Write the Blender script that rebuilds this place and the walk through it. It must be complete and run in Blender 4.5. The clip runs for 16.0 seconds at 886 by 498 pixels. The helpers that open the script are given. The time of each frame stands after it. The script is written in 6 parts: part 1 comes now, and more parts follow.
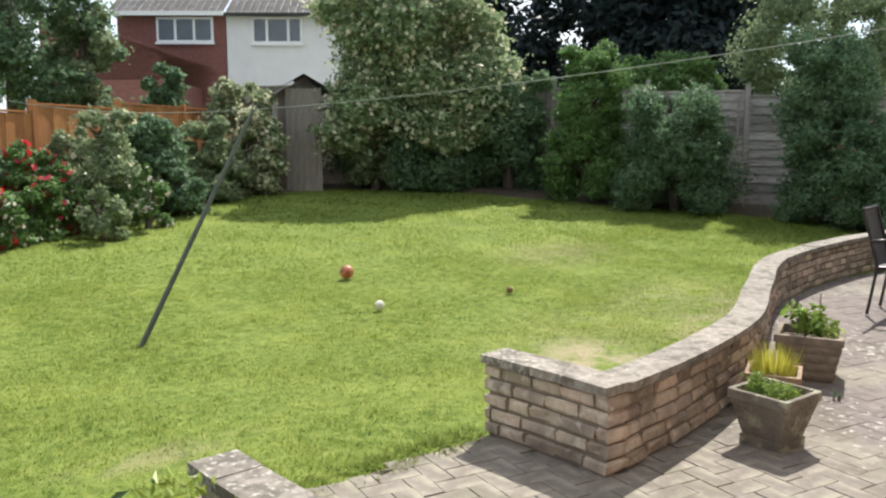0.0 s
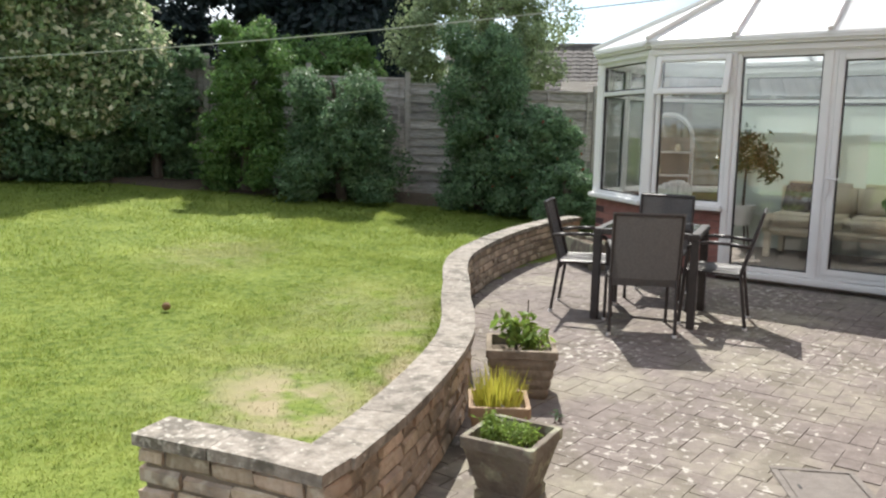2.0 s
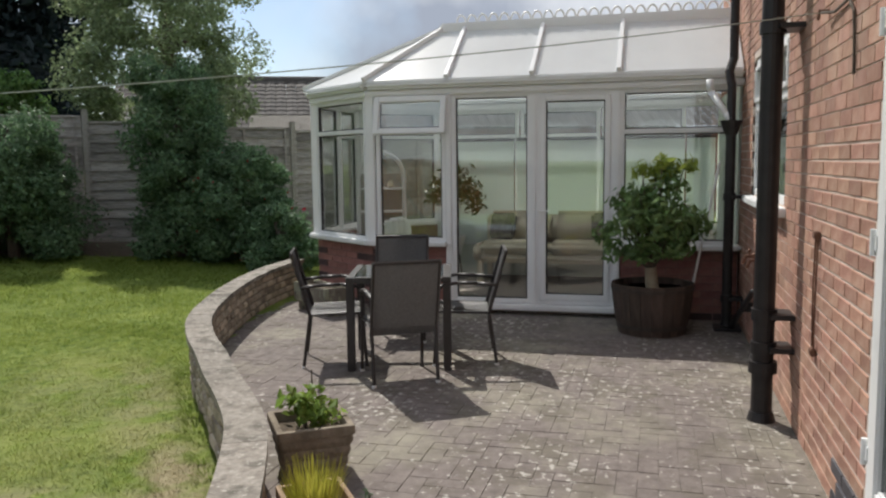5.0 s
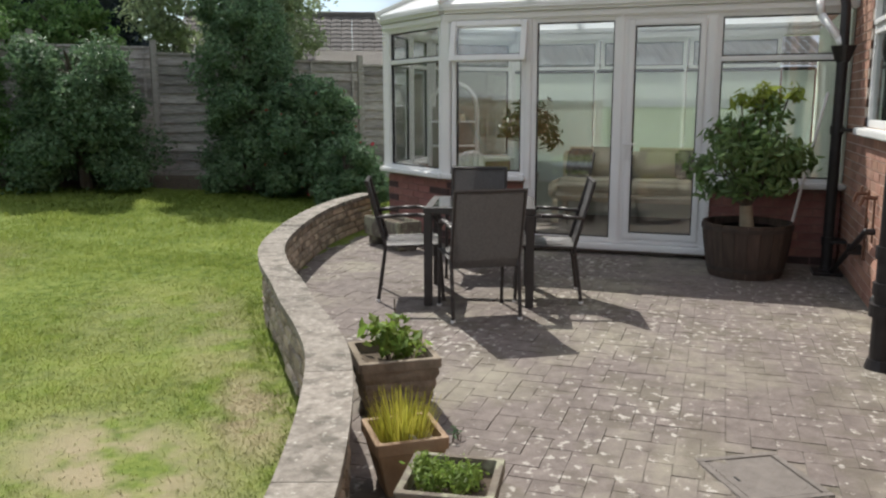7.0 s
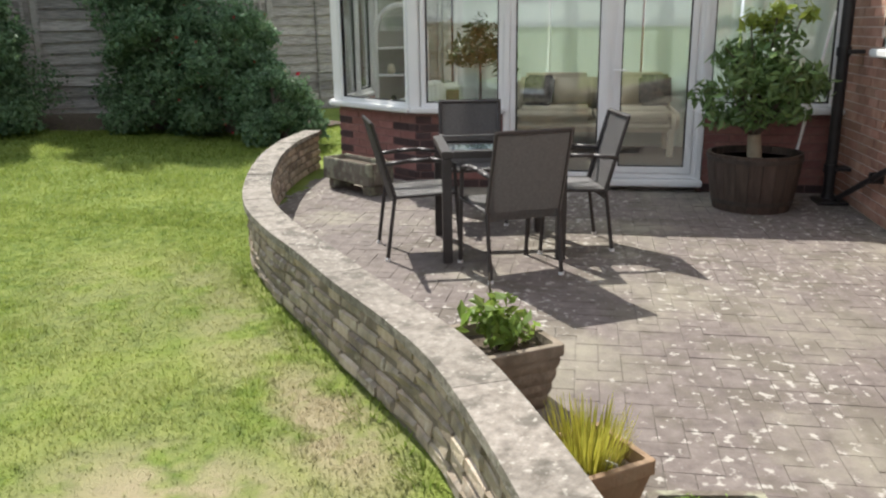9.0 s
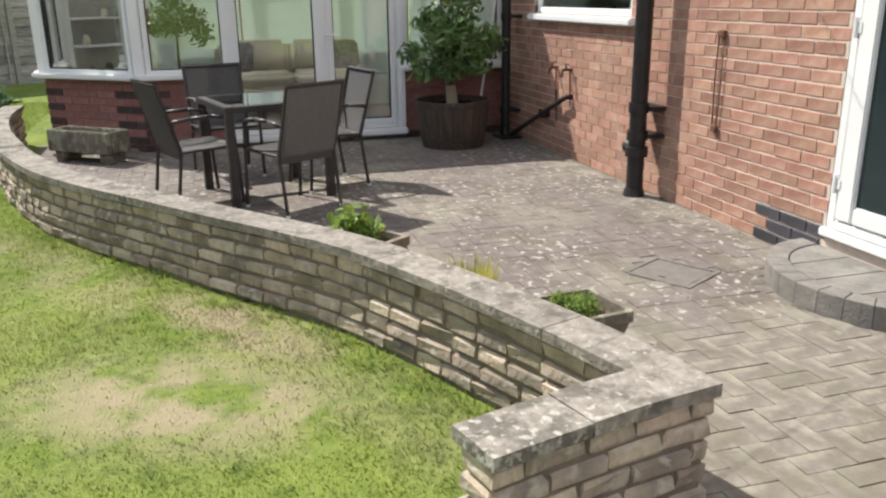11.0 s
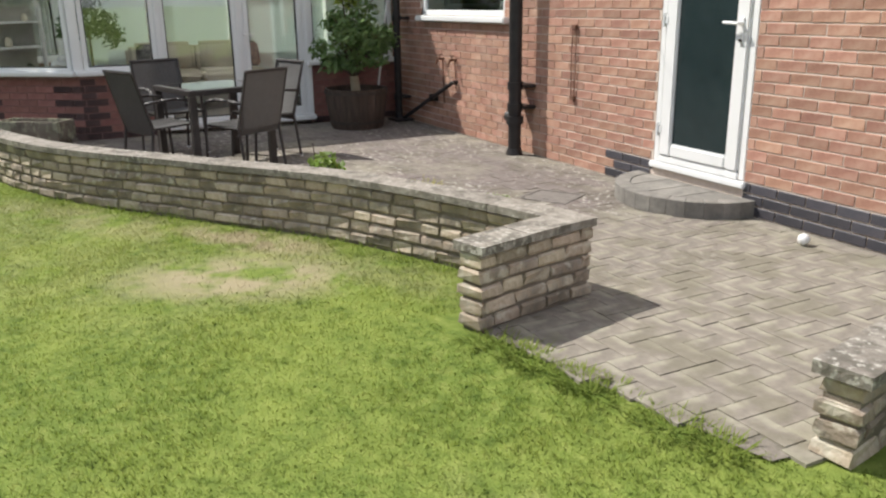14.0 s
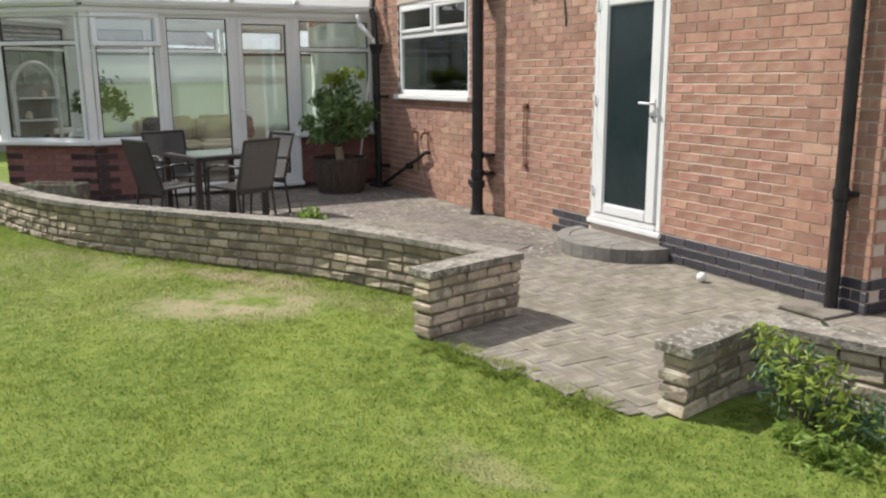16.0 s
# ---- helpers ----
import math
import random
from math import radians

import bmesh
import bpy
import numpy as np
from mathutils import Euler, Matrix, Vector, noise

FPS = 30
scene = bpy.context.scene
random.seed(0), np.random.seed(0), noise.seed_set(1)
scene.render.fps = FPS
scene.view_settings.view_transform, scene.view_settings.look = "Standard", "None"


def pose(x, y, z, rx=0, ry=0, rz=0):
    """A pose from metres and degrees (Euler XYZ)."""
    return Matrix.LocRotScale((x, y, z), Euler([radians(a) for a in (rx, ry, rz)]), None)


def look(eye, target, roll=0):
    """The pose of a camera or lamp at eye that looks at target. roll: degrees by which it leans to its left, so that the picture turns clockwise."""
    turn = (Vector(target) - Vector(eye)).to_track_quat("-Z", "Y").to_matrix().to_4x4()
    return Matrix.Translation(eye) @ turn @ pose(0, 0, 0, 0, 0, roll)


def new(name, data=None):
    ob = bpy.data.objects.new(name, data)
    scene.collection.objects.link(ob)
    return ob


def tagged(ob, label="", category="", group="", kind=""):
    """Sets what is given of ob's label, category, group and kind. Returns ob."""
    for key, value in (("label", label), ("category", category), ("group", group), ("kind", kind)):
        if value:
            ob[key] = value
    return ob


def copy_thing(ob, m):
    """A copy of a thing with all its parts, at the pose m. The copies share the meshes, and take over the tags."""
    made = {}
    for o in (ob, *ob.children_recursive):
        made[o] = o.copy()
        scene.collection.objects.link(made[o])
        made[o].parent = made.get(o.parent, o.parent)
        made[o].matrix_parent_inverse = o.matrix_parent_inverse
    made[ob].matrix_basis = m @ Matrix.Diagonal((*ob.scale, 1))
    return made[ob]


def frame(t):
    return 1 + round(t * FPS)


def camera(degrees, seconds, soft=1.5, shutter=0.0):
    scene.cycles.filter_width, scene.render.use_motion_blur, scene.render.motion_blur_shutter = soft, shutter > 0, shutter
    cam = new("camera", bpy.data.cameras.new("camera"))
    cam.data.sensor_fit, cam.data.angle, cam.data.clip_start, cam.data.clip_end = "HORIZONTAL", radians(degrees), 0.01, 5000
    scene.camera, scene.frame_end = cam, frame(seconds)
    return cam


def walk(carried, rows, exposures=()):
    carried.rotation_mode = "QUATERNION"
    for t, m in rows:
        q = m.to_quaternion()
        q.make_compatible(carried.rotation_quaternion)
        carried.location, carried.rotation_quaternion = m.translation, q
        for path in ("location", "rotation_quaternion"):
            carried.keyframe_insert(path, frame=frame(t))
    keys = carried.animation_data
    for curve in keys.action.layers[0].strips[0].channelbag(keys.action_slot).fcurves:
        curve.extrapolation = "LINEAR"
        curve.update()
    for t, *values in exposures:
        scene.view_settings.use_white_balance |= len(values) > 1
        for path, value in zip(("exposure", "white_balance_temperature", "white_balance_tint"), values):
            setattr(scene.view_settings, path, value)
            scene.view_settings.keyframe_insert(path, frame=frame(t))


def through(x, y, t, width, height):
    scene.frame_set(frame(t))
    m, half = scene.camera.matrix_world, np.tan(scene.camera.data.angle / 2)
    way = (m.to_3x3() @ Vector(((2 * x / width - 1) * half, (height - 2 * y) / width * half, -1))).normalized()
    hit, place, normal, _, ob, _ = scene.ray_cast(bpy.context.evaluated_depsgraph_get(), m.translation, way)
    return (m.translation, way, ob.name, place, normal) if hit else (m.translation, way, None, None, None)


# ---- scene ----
cam = camera(57.2, 16.0, soft=2.3)
PATH = [
    (0, (0.486, 0.047, 1.449), (1.441, 1.785, 1.188), -0.0),
    (0.5, (0.568, 0.162, 1.435), (1.544, 1.885, 1.15), -0.3),
    (1, (0.784, 0.375, 1.444), (1.862, 2.037, 1.17), 0.4),
    (1.5, (0.925, 0.673, 1.421), (2.24, 2.155, 1.148), 0.9),
    (2, (1.059, 0.96, 1.448), (2.638, 2.154, 1.161), 1.2),
    (2.5, (1.286, 1.182, 1.484), (3.004, 2.165, 1.199), 1.3),
    (3, (1.204, 1.394, 1.523), (3.055, 2.106, 1.26), 1.2),
    (3.5, (1.117, 1.535, 1.534), (3.026, 2.085, 1.306), 0.3),
    (4, (1.106, 1.564, 1.572), (3.028, 2.072, 1.349), -0.5),
    (4.2, (1.106, 1.559, 1.61), (3.031, 2.054, 1.391), -0.8),
    (6.3, (1.12, 1.678, 1.506), (3.035, 2.209, 1.276), -0.3),
    (6.5, (1.151, 1.701, 1.485), (3.055, 2.247, 1.208), -0.3),
    (7, (1.368, 1.831, 1.446), (3.233, 2.466, 1.098), -0.1),
    (7.5, (1.638, 2.036, 1.45), (3.457, 2.766, 1.055), 0.6),
    (8, (1.747, 2.355, 1.455), (3.577, 3.011, 0.985), 0.8),
    (8.5, (1.806, 2.66, 1.484), (3.683, 3.124, 0.974), 1.2),
    (9, (1.852, 2.975, 1.476), (3.753, 3.303, 0.947), -0.8),
    (9.5, (1.731, 3.365, 1.422), (3.648, 3.318, 0.855), -0.4),
    (9.7, (1.661, 3.451, 1.455), (3.566, 3.293, 0.866), -0.9),
    (11.8, (0.494, 4.232, 1.459), (2.306, 3.557, 0.931), 0.6),
    (12, (0.408, 4.29, 1.437), (2.212, 3.582, 0.925), 0.7),
    (12.5, (0.259, 4.532, 1.427), (2.039, 3.774, 0.903), 0.0),
    (13, (0.015, 4.702, 1.433), (1.78, 3.901, 0.923), -0.2),
    (13.5, (-0.214, 4.847, 1.448), (1.534, 4.023, 0.913), -0.5),
    (14, (-0.393, 5.045, 1.439), (1.321, 4.186, 0.851), -0.8),
    (14.5, (-0.656, 5.138, 1.445), (1.075, 4.295, 0.886), -0.3),
    (15, (-0.923, 5.222, 1.478), (0.835, 4.375, 1.023), -0.2),
    (15.5, (-1.17, 5.375, 1.483), (0.565, 4.468, 1.053), -0.1),
    (16, (-1.441, 5.382, 1.484), (0.296, 4.474, 1.07), -0.4),
]
walk(cam, [(t, look(eye, target, roll)) for t, eye, target, roll in PATH],
     [(0, 0.68), (1.0, 0.72), (2.0, 0.65), (2.5, 0.6), (3.0, 0.3), (3.5, 0.0), (4.2, -0.1), (6.5, 0.0), (7.5, 0.35), (8.5, 0.55), (9.5, 0.5), (12.0, 0.45), (14.0, 0.35), (15.0, 0.3), (16.0, 0.25)])

# ---- light ----
SUN_HEADING, SUN_HEIGHT = 38.0, 50.0
world = bpy.data.worlds.new("sky")
scene.world = world
world.use_nodes = True
wn = world.node_tree.nodes
sky = wn.new("ShaderNodeTexSky")
sky.sky_type = 'NISHITA'
sky.sun_disc = False
sky.sun_elevation = radians(SUN_HEIGHT)
sky.sun_rotation = radians(90 - SUN_HEADING)
sky.air_density, sky.dust_density, sky.ozone_density = 1.0, 0.6, 2.0
# thin broken cloud over the sky
wtc = wn.new("ShaderNodeTexCoord")
wns = wn.new("ShaderNodeTexNoise")
wns.inputs["Scale"].default_value, wns.inputs["Detail"].default_value = 3.2, 6
wr = wn.new("ShaderNodeValToRGB")
wr.color_ramp.elements[0].position, wr.color_ramp.elements[1].position = 0.28, 0.55
wmx = wn.new("ShaderNodeMix")
wmx.data_type = 'RGBA'
wmx.inputs[7].default_value = (6.6, 7.0, 7.7, 1)
wl = world.node_tree.links
wl.new(wtc.outputs["Generated"], wns.inputs["Vector"])
wl.new(wns.outputs["Fac"], wr.inputs[0])
wl.new(wr.outputs[0], wmx.inputs[0])
wl.new(sky.outputs[0], wmx.inputs[6])
wn2 = wn.new("ShaderNodeTexNoise")
wn2.inputs["Scale"].default_value, wn2.inputs["Detail"].default_value = 4.5, 5
wr2 = wn.new("ShaderNodeValToRGB")
wr2.color_ramp.elements[0].position, wr2.color_ramp.elements[1].position = 0.38, 0.6
wr2.color_ramp.elements[0].color, wr2.color_ramp.elements[1].color = (3.3, 3.7, 4.5, 1), (7.2, 7.5, 7.9, 1)
wl.new(wtc.outputs["Generated"], wn2.inputs["Vector"])
wl.new(wn2.outputs["Fac"], wr2.inputs[0])
wl.new(wr2.outputs[0], wmx.inputs[7])
wl.new(wmx.outputs[2], wn["Background"].inputs[0])
wn["Background"].inputs[1].default_value = 0.128
sun_data = bpy.data.lights.new("sun", 'SUN')
sun_data.energy, sun_data.angle, sun_data.color = 4.8, radians(0.6), (1.0, 0.95, 0.88)
sun = new("sun", sun_data)
sd = Vector((math.cos(radians(SUN_HEADING)) * math.cos(radians(SUN_HEIGHT)), math.sin(radians(SUN_HEADING)) * math.cos(radians(SUN_HEIGHT)), math.sin(radians(SUN_HEIGHT))))
sun.matrix_world = look(sd * 40, (0, 0, 0))


# ---- materials ----
def mat(name, stops, scale=8.0, rough=0.8, bump=0.0, bump_scale=60.0, per="", spread=0.25, metal=0.0, stain=None, stain_scale=1.5, stain_amount=0.5, spec=0.4, stretch=(1, 1, 1), coat=0.0, sheen_through=0.0):
    """A surface: colours along a noise, a second larger stain, a tone per piece, and fine relief."""
    m = bpy.data.materials.new(name)
    m.use_nodes = True
    n, l = m.node_tree.nodes, m.node_tree.links
    b = n["Principled BSDF"]
    b.inputs["Roughness"].default_value, b.inputs["Metallic"].default_value = rough, metal
    b.inputs["Specular IOR Level"].default_value = spec
    b.inputs["Coat Weight"].default_value = coat
    tc = n.new("ShaderNodeTexCoord")
    mp = n.new("ShaderNodeMapping")
    mp.inputs["Scale"].default_value = stretch
    l.new(tc.outputs["Object"], mp.inputs[0])
    nz = n.new("ShaderNodeTexNoise")
    nz.inputs["Scale"].default_value, nz.inputs["Detail"].default_value, nz.inputs["Roughness"].default_value = scale, 5, 0.62
    l.new(mp.outputs[0], nz.inputs["Vector"])
    rp = n.new("ShaderNodeValToRGB")
    e = rp.color_ramp.elements
    while len(e) < len(stops):
        e.new(0.5)
    for i, c in enumerate(stops):
        e[i].position = 0.28 + 0.44 * i / max(1, len(stops) - 1)
        e[i].color = (*c, 1)
    l.new(nz.outputs["Fac"], rp.inputs[0])
    out = rp.outputs[0]
    if stain:
        n2 = n.new("ShaderNodeTexNoise")
        n2.inputs["Scale"].default_value, n2.inputs["Detail"].default_value, n2.inputs["Roughness"].default_value = stain_scale, 6, 0.7
        l.new(tc.outputs["Object"], n2.inputs["Vector"])
        r2 = n.new("ShaderNodeValToRGB")
        r2.color_ramp.elements[0].position, r2.color_ramp.elements[1].position = 0.48, 0.66
        r2.color_ramp.elements[1].color = (stain_amount,) * 3 + (1,)
        l.new(n2.outputs["Fac"], r2.inputs[0])
        mx = n.new("ShaderNodeMix")
        mx.data_type = 'RGBA'
        l.new(r2.outputs[0], mx.inputs[0])
        l.new(out, mx.inputs[6])
        mx.inputs[7].default_value = (*stain, 1)
        out = mx.outputs[2]
    if per:
        if per == "object":
            src = n.new("ShaderNodeObjectInfo").outputs["Random"]
        else:
            src = n.new("ShaderNodeNewGeometry").outputs["Random Per Island"]
        mr = n.new("ShaderNodeMapRange")
        mr.inputs["To Min"].default_value, mr.inputs["To Max"].default_value = 1 - spread, 1 + spread
        l.new(src, mr.inputs["Value"])
        hs = n.new("ShaderNodeHueSaturation")
        l.new(mr.outputs[0], hs.inputs["Value"])
        mr2 = n.new("ShaderNodeMapRange")
        mr2.inputs["To Min"].default_value, mr2.inputs["To Max"].default_value = 0.5 - 0.03 * spread, 0.5 + 0.03 * spread
        ml = n.new("ShaderNodeMath")
        ml.operation = 'FRACT'
        mu = n.new("ShaderNodeMath")
        mu.operation = 'MULTIPLY'
        mu.inputs[1].default_value = 7.31
        l.new(src, mu.inputs[0])
        l.new(mu.outputs[0], ml.inputs[0])
        l.new(ml.outputs[0], mr2.inputs["Value"])
        l.new(mr2.outputs[0], hs.inputs["Hue"])
        l.new(out, hs.inputs["Color"])
        out = hs.outputs[0]
    l.new(out, b.inputs["Base Color"])
    if bump:
        nb = n.new("ShaderNodeTexNoise")
        nb.inputs["Scale"].default_value, nb.inputs["Detail"].default_value = bump_scale, 4
        l.new(mp.outputs[0], nb.inputs["Vector"])
        bp = n.new("ShaderNodeBump")
        bp.inputs["Strength"].default_value, bp.inputs["Distance"].default_value = bump, 0.01
        l.new(nb.outputs["Fac"], bp.inputs["Height"])
        l.new(bp.outputs[0], b.inputs["Normal"])
    if sheen_through:
        tr = n.new("ShaderNodeBsdfTranslucent")
        l.new(out, tr.inputs[0])
        ms = n.new("ShaderNodeMixShader")
        ms.inputs[0].default_value = sheen_through
        l.new(b.outputs[0], ms.inputs[1])
        l.new(tr.outputs[0], ms.inputs[2])
        l.new(ms.outputs[0], n["Material Output"].inputs[0])
    return m


def glass_mat(name, tint=(0.965, 0.98, 0.975), rough=0.0, keep=0.06):
    """Thin window glass: clear, with a mirror sheen that grows towards grazing angles."""
    m = bpy.data.materials.new(name)
    m.use_nodes = True
    n, l = m.node_tree.nodes, m.node_tree.links
    n.remove(n["Principled BSDF"])
    tr, gl, fr, mx = n.new("ShaderNodeBsdfTransparent"), n.new("ShaderNodeBsdfGlossy"), n.new("ShaderNodeLayerWeight"), n.new("ShaderNodeMixShader")
    tr.inputs[0].default_value = (*tint, 1)
    gl.inputs["Roughness"].default_value = rough
    fr.inputs[0].default_value = 0.5
    pw, ad = n.new("ShaderNodeMath"), n.new("ShaderNodeMath")
    pw.operation, ad.operation = 'POWER', 'ADD'
    pw.inputs[1].default_value, ad.inputs[1].default_value = 5.0, keep
    l.new(fr.outputs["Facing"], pw.inputs[0])
    l.new(pw.outputs[0], ad.inputs[0])
    l.new(ad.outputs[0], mx.inputs[0])
    l.new(tr.outputs[0], mx.inputs[1])
    l.new(gl.outputs[0], mx.inputs[2])
    l.new(mx.outputs[0], n["Material Output"].inputs[0])
    return m


M_BRICK = mat("brick_orange_red", [(0.285, 0.142, 0.101), (0.385, 0.212, 0.152), (0.46, 0.292, 0.214)], 9, 0.85, 0.35, 90, "object", 0.2, stain=(0.5, 0.35, 0.265), stain_scale=2.6, stain_amount=0.5)
M_BRICK_FAR = mat("brick_orange_red_rest", [(0.285, 0.142, 0.101), (0.385, 0.212, 0.152), (0.46, 0.292, 0.214)], 9, 0.85, 0.35, 90, "island", 0.2, stain=(0.5, 0.35, 0.265), stain_scale=2.6, stain_amount=0.5)
M_MORTAR = mat("mortar", [(0.56, 0.46, 0.385), (0.68, 0.58, 0.5)], 20, 0.95, 0.4, 140)
M_MORTAR_DARK = mat("dark_red_mortar", [(0.2, 0.115, 0.1), (0.28, 0.17, 0.145)], 20, 0.95, 0.4, 140)
M_BRICK_DARK = mat("brick_red_brown", [(0.22, 0.1, 0.085), (0.285, 0.135, 0.113), (0.34, 0.172, 0.145)], 10, 0.85, 0.3, 90, "object", 0.15, stain=(0.2, 0.1, 0.09), stain_scale=3, stain_amount=0.4)
M_BLUE = mat("blue_engineering_brick", [(0.045, 0.045, 0.055), (0.075, 0.07, 0.08)], 12, 0.5, 0.2, 80, "object", 0.25)
M_STONE = mat("buff_walling_stone", [(0.30, 0.235, 0.17), (0.43, 0.355, 0.27), (0.56, 0.49, 0.40)], 14, 0.92, 0.7, 45, "object", 0.32, stain=(0.12, 0.11, 0.09), stain_scale=3.5, stain_amount=0.75)
M_STONE_JOINT = mat("stone_joint", [(0.15, 0.125, 0.095), (0.23, 0.195, 0.155)], 20, 0.95, 0.4, 120)
M_CAP = mat("weathered_coping", [(0.17, 0.152, 0.128), (0.265, 0.24, 0.205), (0.37, 0.34, 0.295)], 22, 0.93, 0.7, 60, "object", 0.1, stain=(0.15, 0.13, 0.105), stain_scale=7, stain_amount=0.6)
M_PAVER = mat("block_paver", [(0.128, 0.107, 0.097), (0.173, 0.147, 0.133), (0.226, 0.197, 0.177)], 12, 0.9, 0.4, 80, "object", 0.06, stain=(0.3, 0.285, 0.215), stain_scale=0.9, stain_amount=0.75)
M_PAVER_FAR = mat("block_paver_rest", [(0.128, 0.107, 0.097), (0.173, 0.147, 0.133), (0.226, 0.197, 0.177)], 12, 0.9, 0.4, 80, "island", 0.06, stain=(0.3, 0.285, 0.215), stain_scale=0.9, stain_amount=0.75)
def lichen(m, scale, lo, hi, colour, worn=False, most=0.85):
    """Adds scattered pale lichen spots over a surface."""
    n, l = m.node_tree.nodes, m.node_tree.links
    b = n["Principled BSDF"]
    src = b.inputs["Base Color"].links[0].from_socket
    tc, nz, big, mr, mx = n.new("ShaderNodeTexCoord"), n.new("ShaderNodeTexNoise"), n.new("ShaderNodeTexNoise"), n.new("ShaderNodeMapRange"), n.new("ShaderNodeMix")
    geo = n.new("ShaderNodeNewGeometry")
    nz.inputs["Scale"].default_value, nz.inputs["Detail"].default_value, nz.inputs["Roughness"].default_value = scale, 3, 0.55
    big.inputs["Scale"].default_value, big.inputs["Detail"].default_value = 0.8, 2
    l.new(geo.outputs["Position"], nz.inputs["Vector"])
    l.new(geo.outputs["Position"], big.inputs["Vector"])
    ad = n.new("ShaderNodeMath")
    ad.operation = 'MULTIPLY_ADD'
    ad.inputs[1].default_value = 0.35
    l.new(big.outputs["Fac"], ad.inputs[0])
    l.new(nz.outputs["Fac"], ad.inputs[2])
    mr.inputs["From Min"].default_value, mr.inputs["From Max"].default_value = lo + 0.175, hi + 0.175
    mr.inputs["To Max"].default_value = most
    mx.data_type = 'RGBA'
    l.new(ad.outputs[0], mr.inputs["Value"])
    amount = mr.outputs[0]
    if worn:
        # trodden and bleached towards the opening onto the lawn, lichened further along
        sep, wv, nw, mw, ml = n.new("ShaderNodeSeparateXYZ"), n.new("ShaderNodeMapRange"), n.new("ShaderNodeMath"), n.new("ShaderNodeMix"), n.new("ShaderNodeMath")
        l.new(geo.outputs["Position"], sep.inputs[0])
        nw.operation, ml.operation = 'MULTIPLY_ADD', 'MULTIPLY'
        nw.inputs[1].default_value = 2.2
        l.new(big.outputs["Fac"], nw.inputs[0])
        l.new(sep.outputs["X"], nw.inputs[2])
        wv.inputs["From Min"].default_value, wv.inputs["From Max"].default_value = 4.0, 5.6
        l.new(nw.outputs[0], wv.inputs["Value"])
        l.new(wv.outputs[0], ml.inputs[0])
        l.new(amount, ml.inputs[1])
        amount = ml.outputs[0]
        hs = n.new("ShaderNodeMix")
        hs.data_type = 'RGBA'
        hs.blend_type = 'MULTIPLY'
        hs.inputs[0].default_value = 1.0
        l.new(src, hs.inputs[6])
        hs.inputs[7].default_value = (1.3, 1.36, 1.25, 1)
        mw.data_type = 'RGBA'
        l.new(wv.outputs[0], mw.inputs[0])
        l.new(hs.outputs[2], mw.inputs[6])
        l.new(src, mw.inputs[7])
        src = mw.outputs[2]
    l.new(amount, mx.inputs[0])
    l.new(src, mx.inputs[6])
    mx.inputs[7].default_value = (*colour, 1)
    l.new(mx.outputs[2], b.inputs["Base Color"])


for _m in (M_PAVER, M_PAVER_FAR):
    lichen(_m, 3.5, 0.5, 0.6, (0.12, 0.105, 0.08), False, 0.55)
    lichen(_m, 18.0, 0.6, 0.68, (0.5, 0.48, 0.43), True, 0.75)
lichen(M_STONE, 14.0, 0.57, 0.68, (0.58, 0.53, 0.43), False, 0.7)
lichen(M_CAP, 9.0, 0.5, 0.6, (0.085, 0.078, 0.062), False, 0.65)
lichen(M_CAP, 34.0, 0.58, 0.66, (0.5, 0.48, 0.42), False, 0.7)
M_BED = mat("paving_sand", [(0.17, 0.15, 0.125), (0.25, 0.22, 0.185)], 25, 0.95, 0.4, 120, stain=(0.06, 0.06, 0.035), stain_scale=5, stain_amount=0.75)
M_UPVC = mat("white_plastic_frame", [(0.76, 0.77, 0.76), (0.82, 0.82, 0.81)], 3, 0.35, 0.0)
M_ROOFSHEET = mat("white_polycarbonate", [(0.9, 0.91, 0.91), (0.94, 0.95, 0.95)], 4, 0.3, 0.0, 30, sheen_through=0.52)
M_BLACK = mat("black_painted_pipe", [(0.012, 0.011, 0.012), (0.03, 0.027, 0.026)], 10, 0.45, 0.1, 50)
M_FENCE = mat("weathered_grey_fence", [(0.18, 0.168, 0.152), (0.31, 0.29, 0.263), (0.44, 0.41, 0.375)], 5, 0.9, 0.5, 50, "object", 0.32, stretch=(1, 1, 8))
M_FENCE_ORANGE = mat("orange_stained_fence", [(0.36, 0.155, 0.05), (0.47, 0.22, 0.08)], 5, 0.8, 0.3, 50, "object", 0.15, stretch=(8, 8, 1))
M_CONCRETE = mat("concrete_post", [(0.3, 0.28, 0.25), (0.4, 0.38, 0.34)], 20, 0.9, 0.4, 80)
M_WOODDARK = mat("old_shed_timber", [(0.12, 0.1, 0.085), (0.2, 0.175, 0.15)], 5, 0.9, 0.4, 50, "object", 0.2, stretch=(6, 6, 1))
M_SOIL = mat("garden_soil", [(0.06, 0.045, 0.03), (0.13, 0.1, 0.07)], 18, 0.98, 0.9, 40)
M_GLASS = glass_mat("window_glass", keep=0.1)
M_GLASS_DARK = glass_mat("house_window_glass", (0.6, 0.66, 0.66), 0.0, 0.08)


# ---- helpers of this scene ----
def part(name, bm, material, parent=None, label="", smooth=False, loc=None):
    me = bpy.data.meshes.new(name)
    bm.to_mesh(me)
    bm.free()
    me.materials.append(material)
    if smooth:
        me.shade_smooth()
    ob = new(name, me)
    if parent:
        ob.parent = parent
    if loc is not None:
        ob.location = loc
    if label:
        ob["label"] = label
    return ob


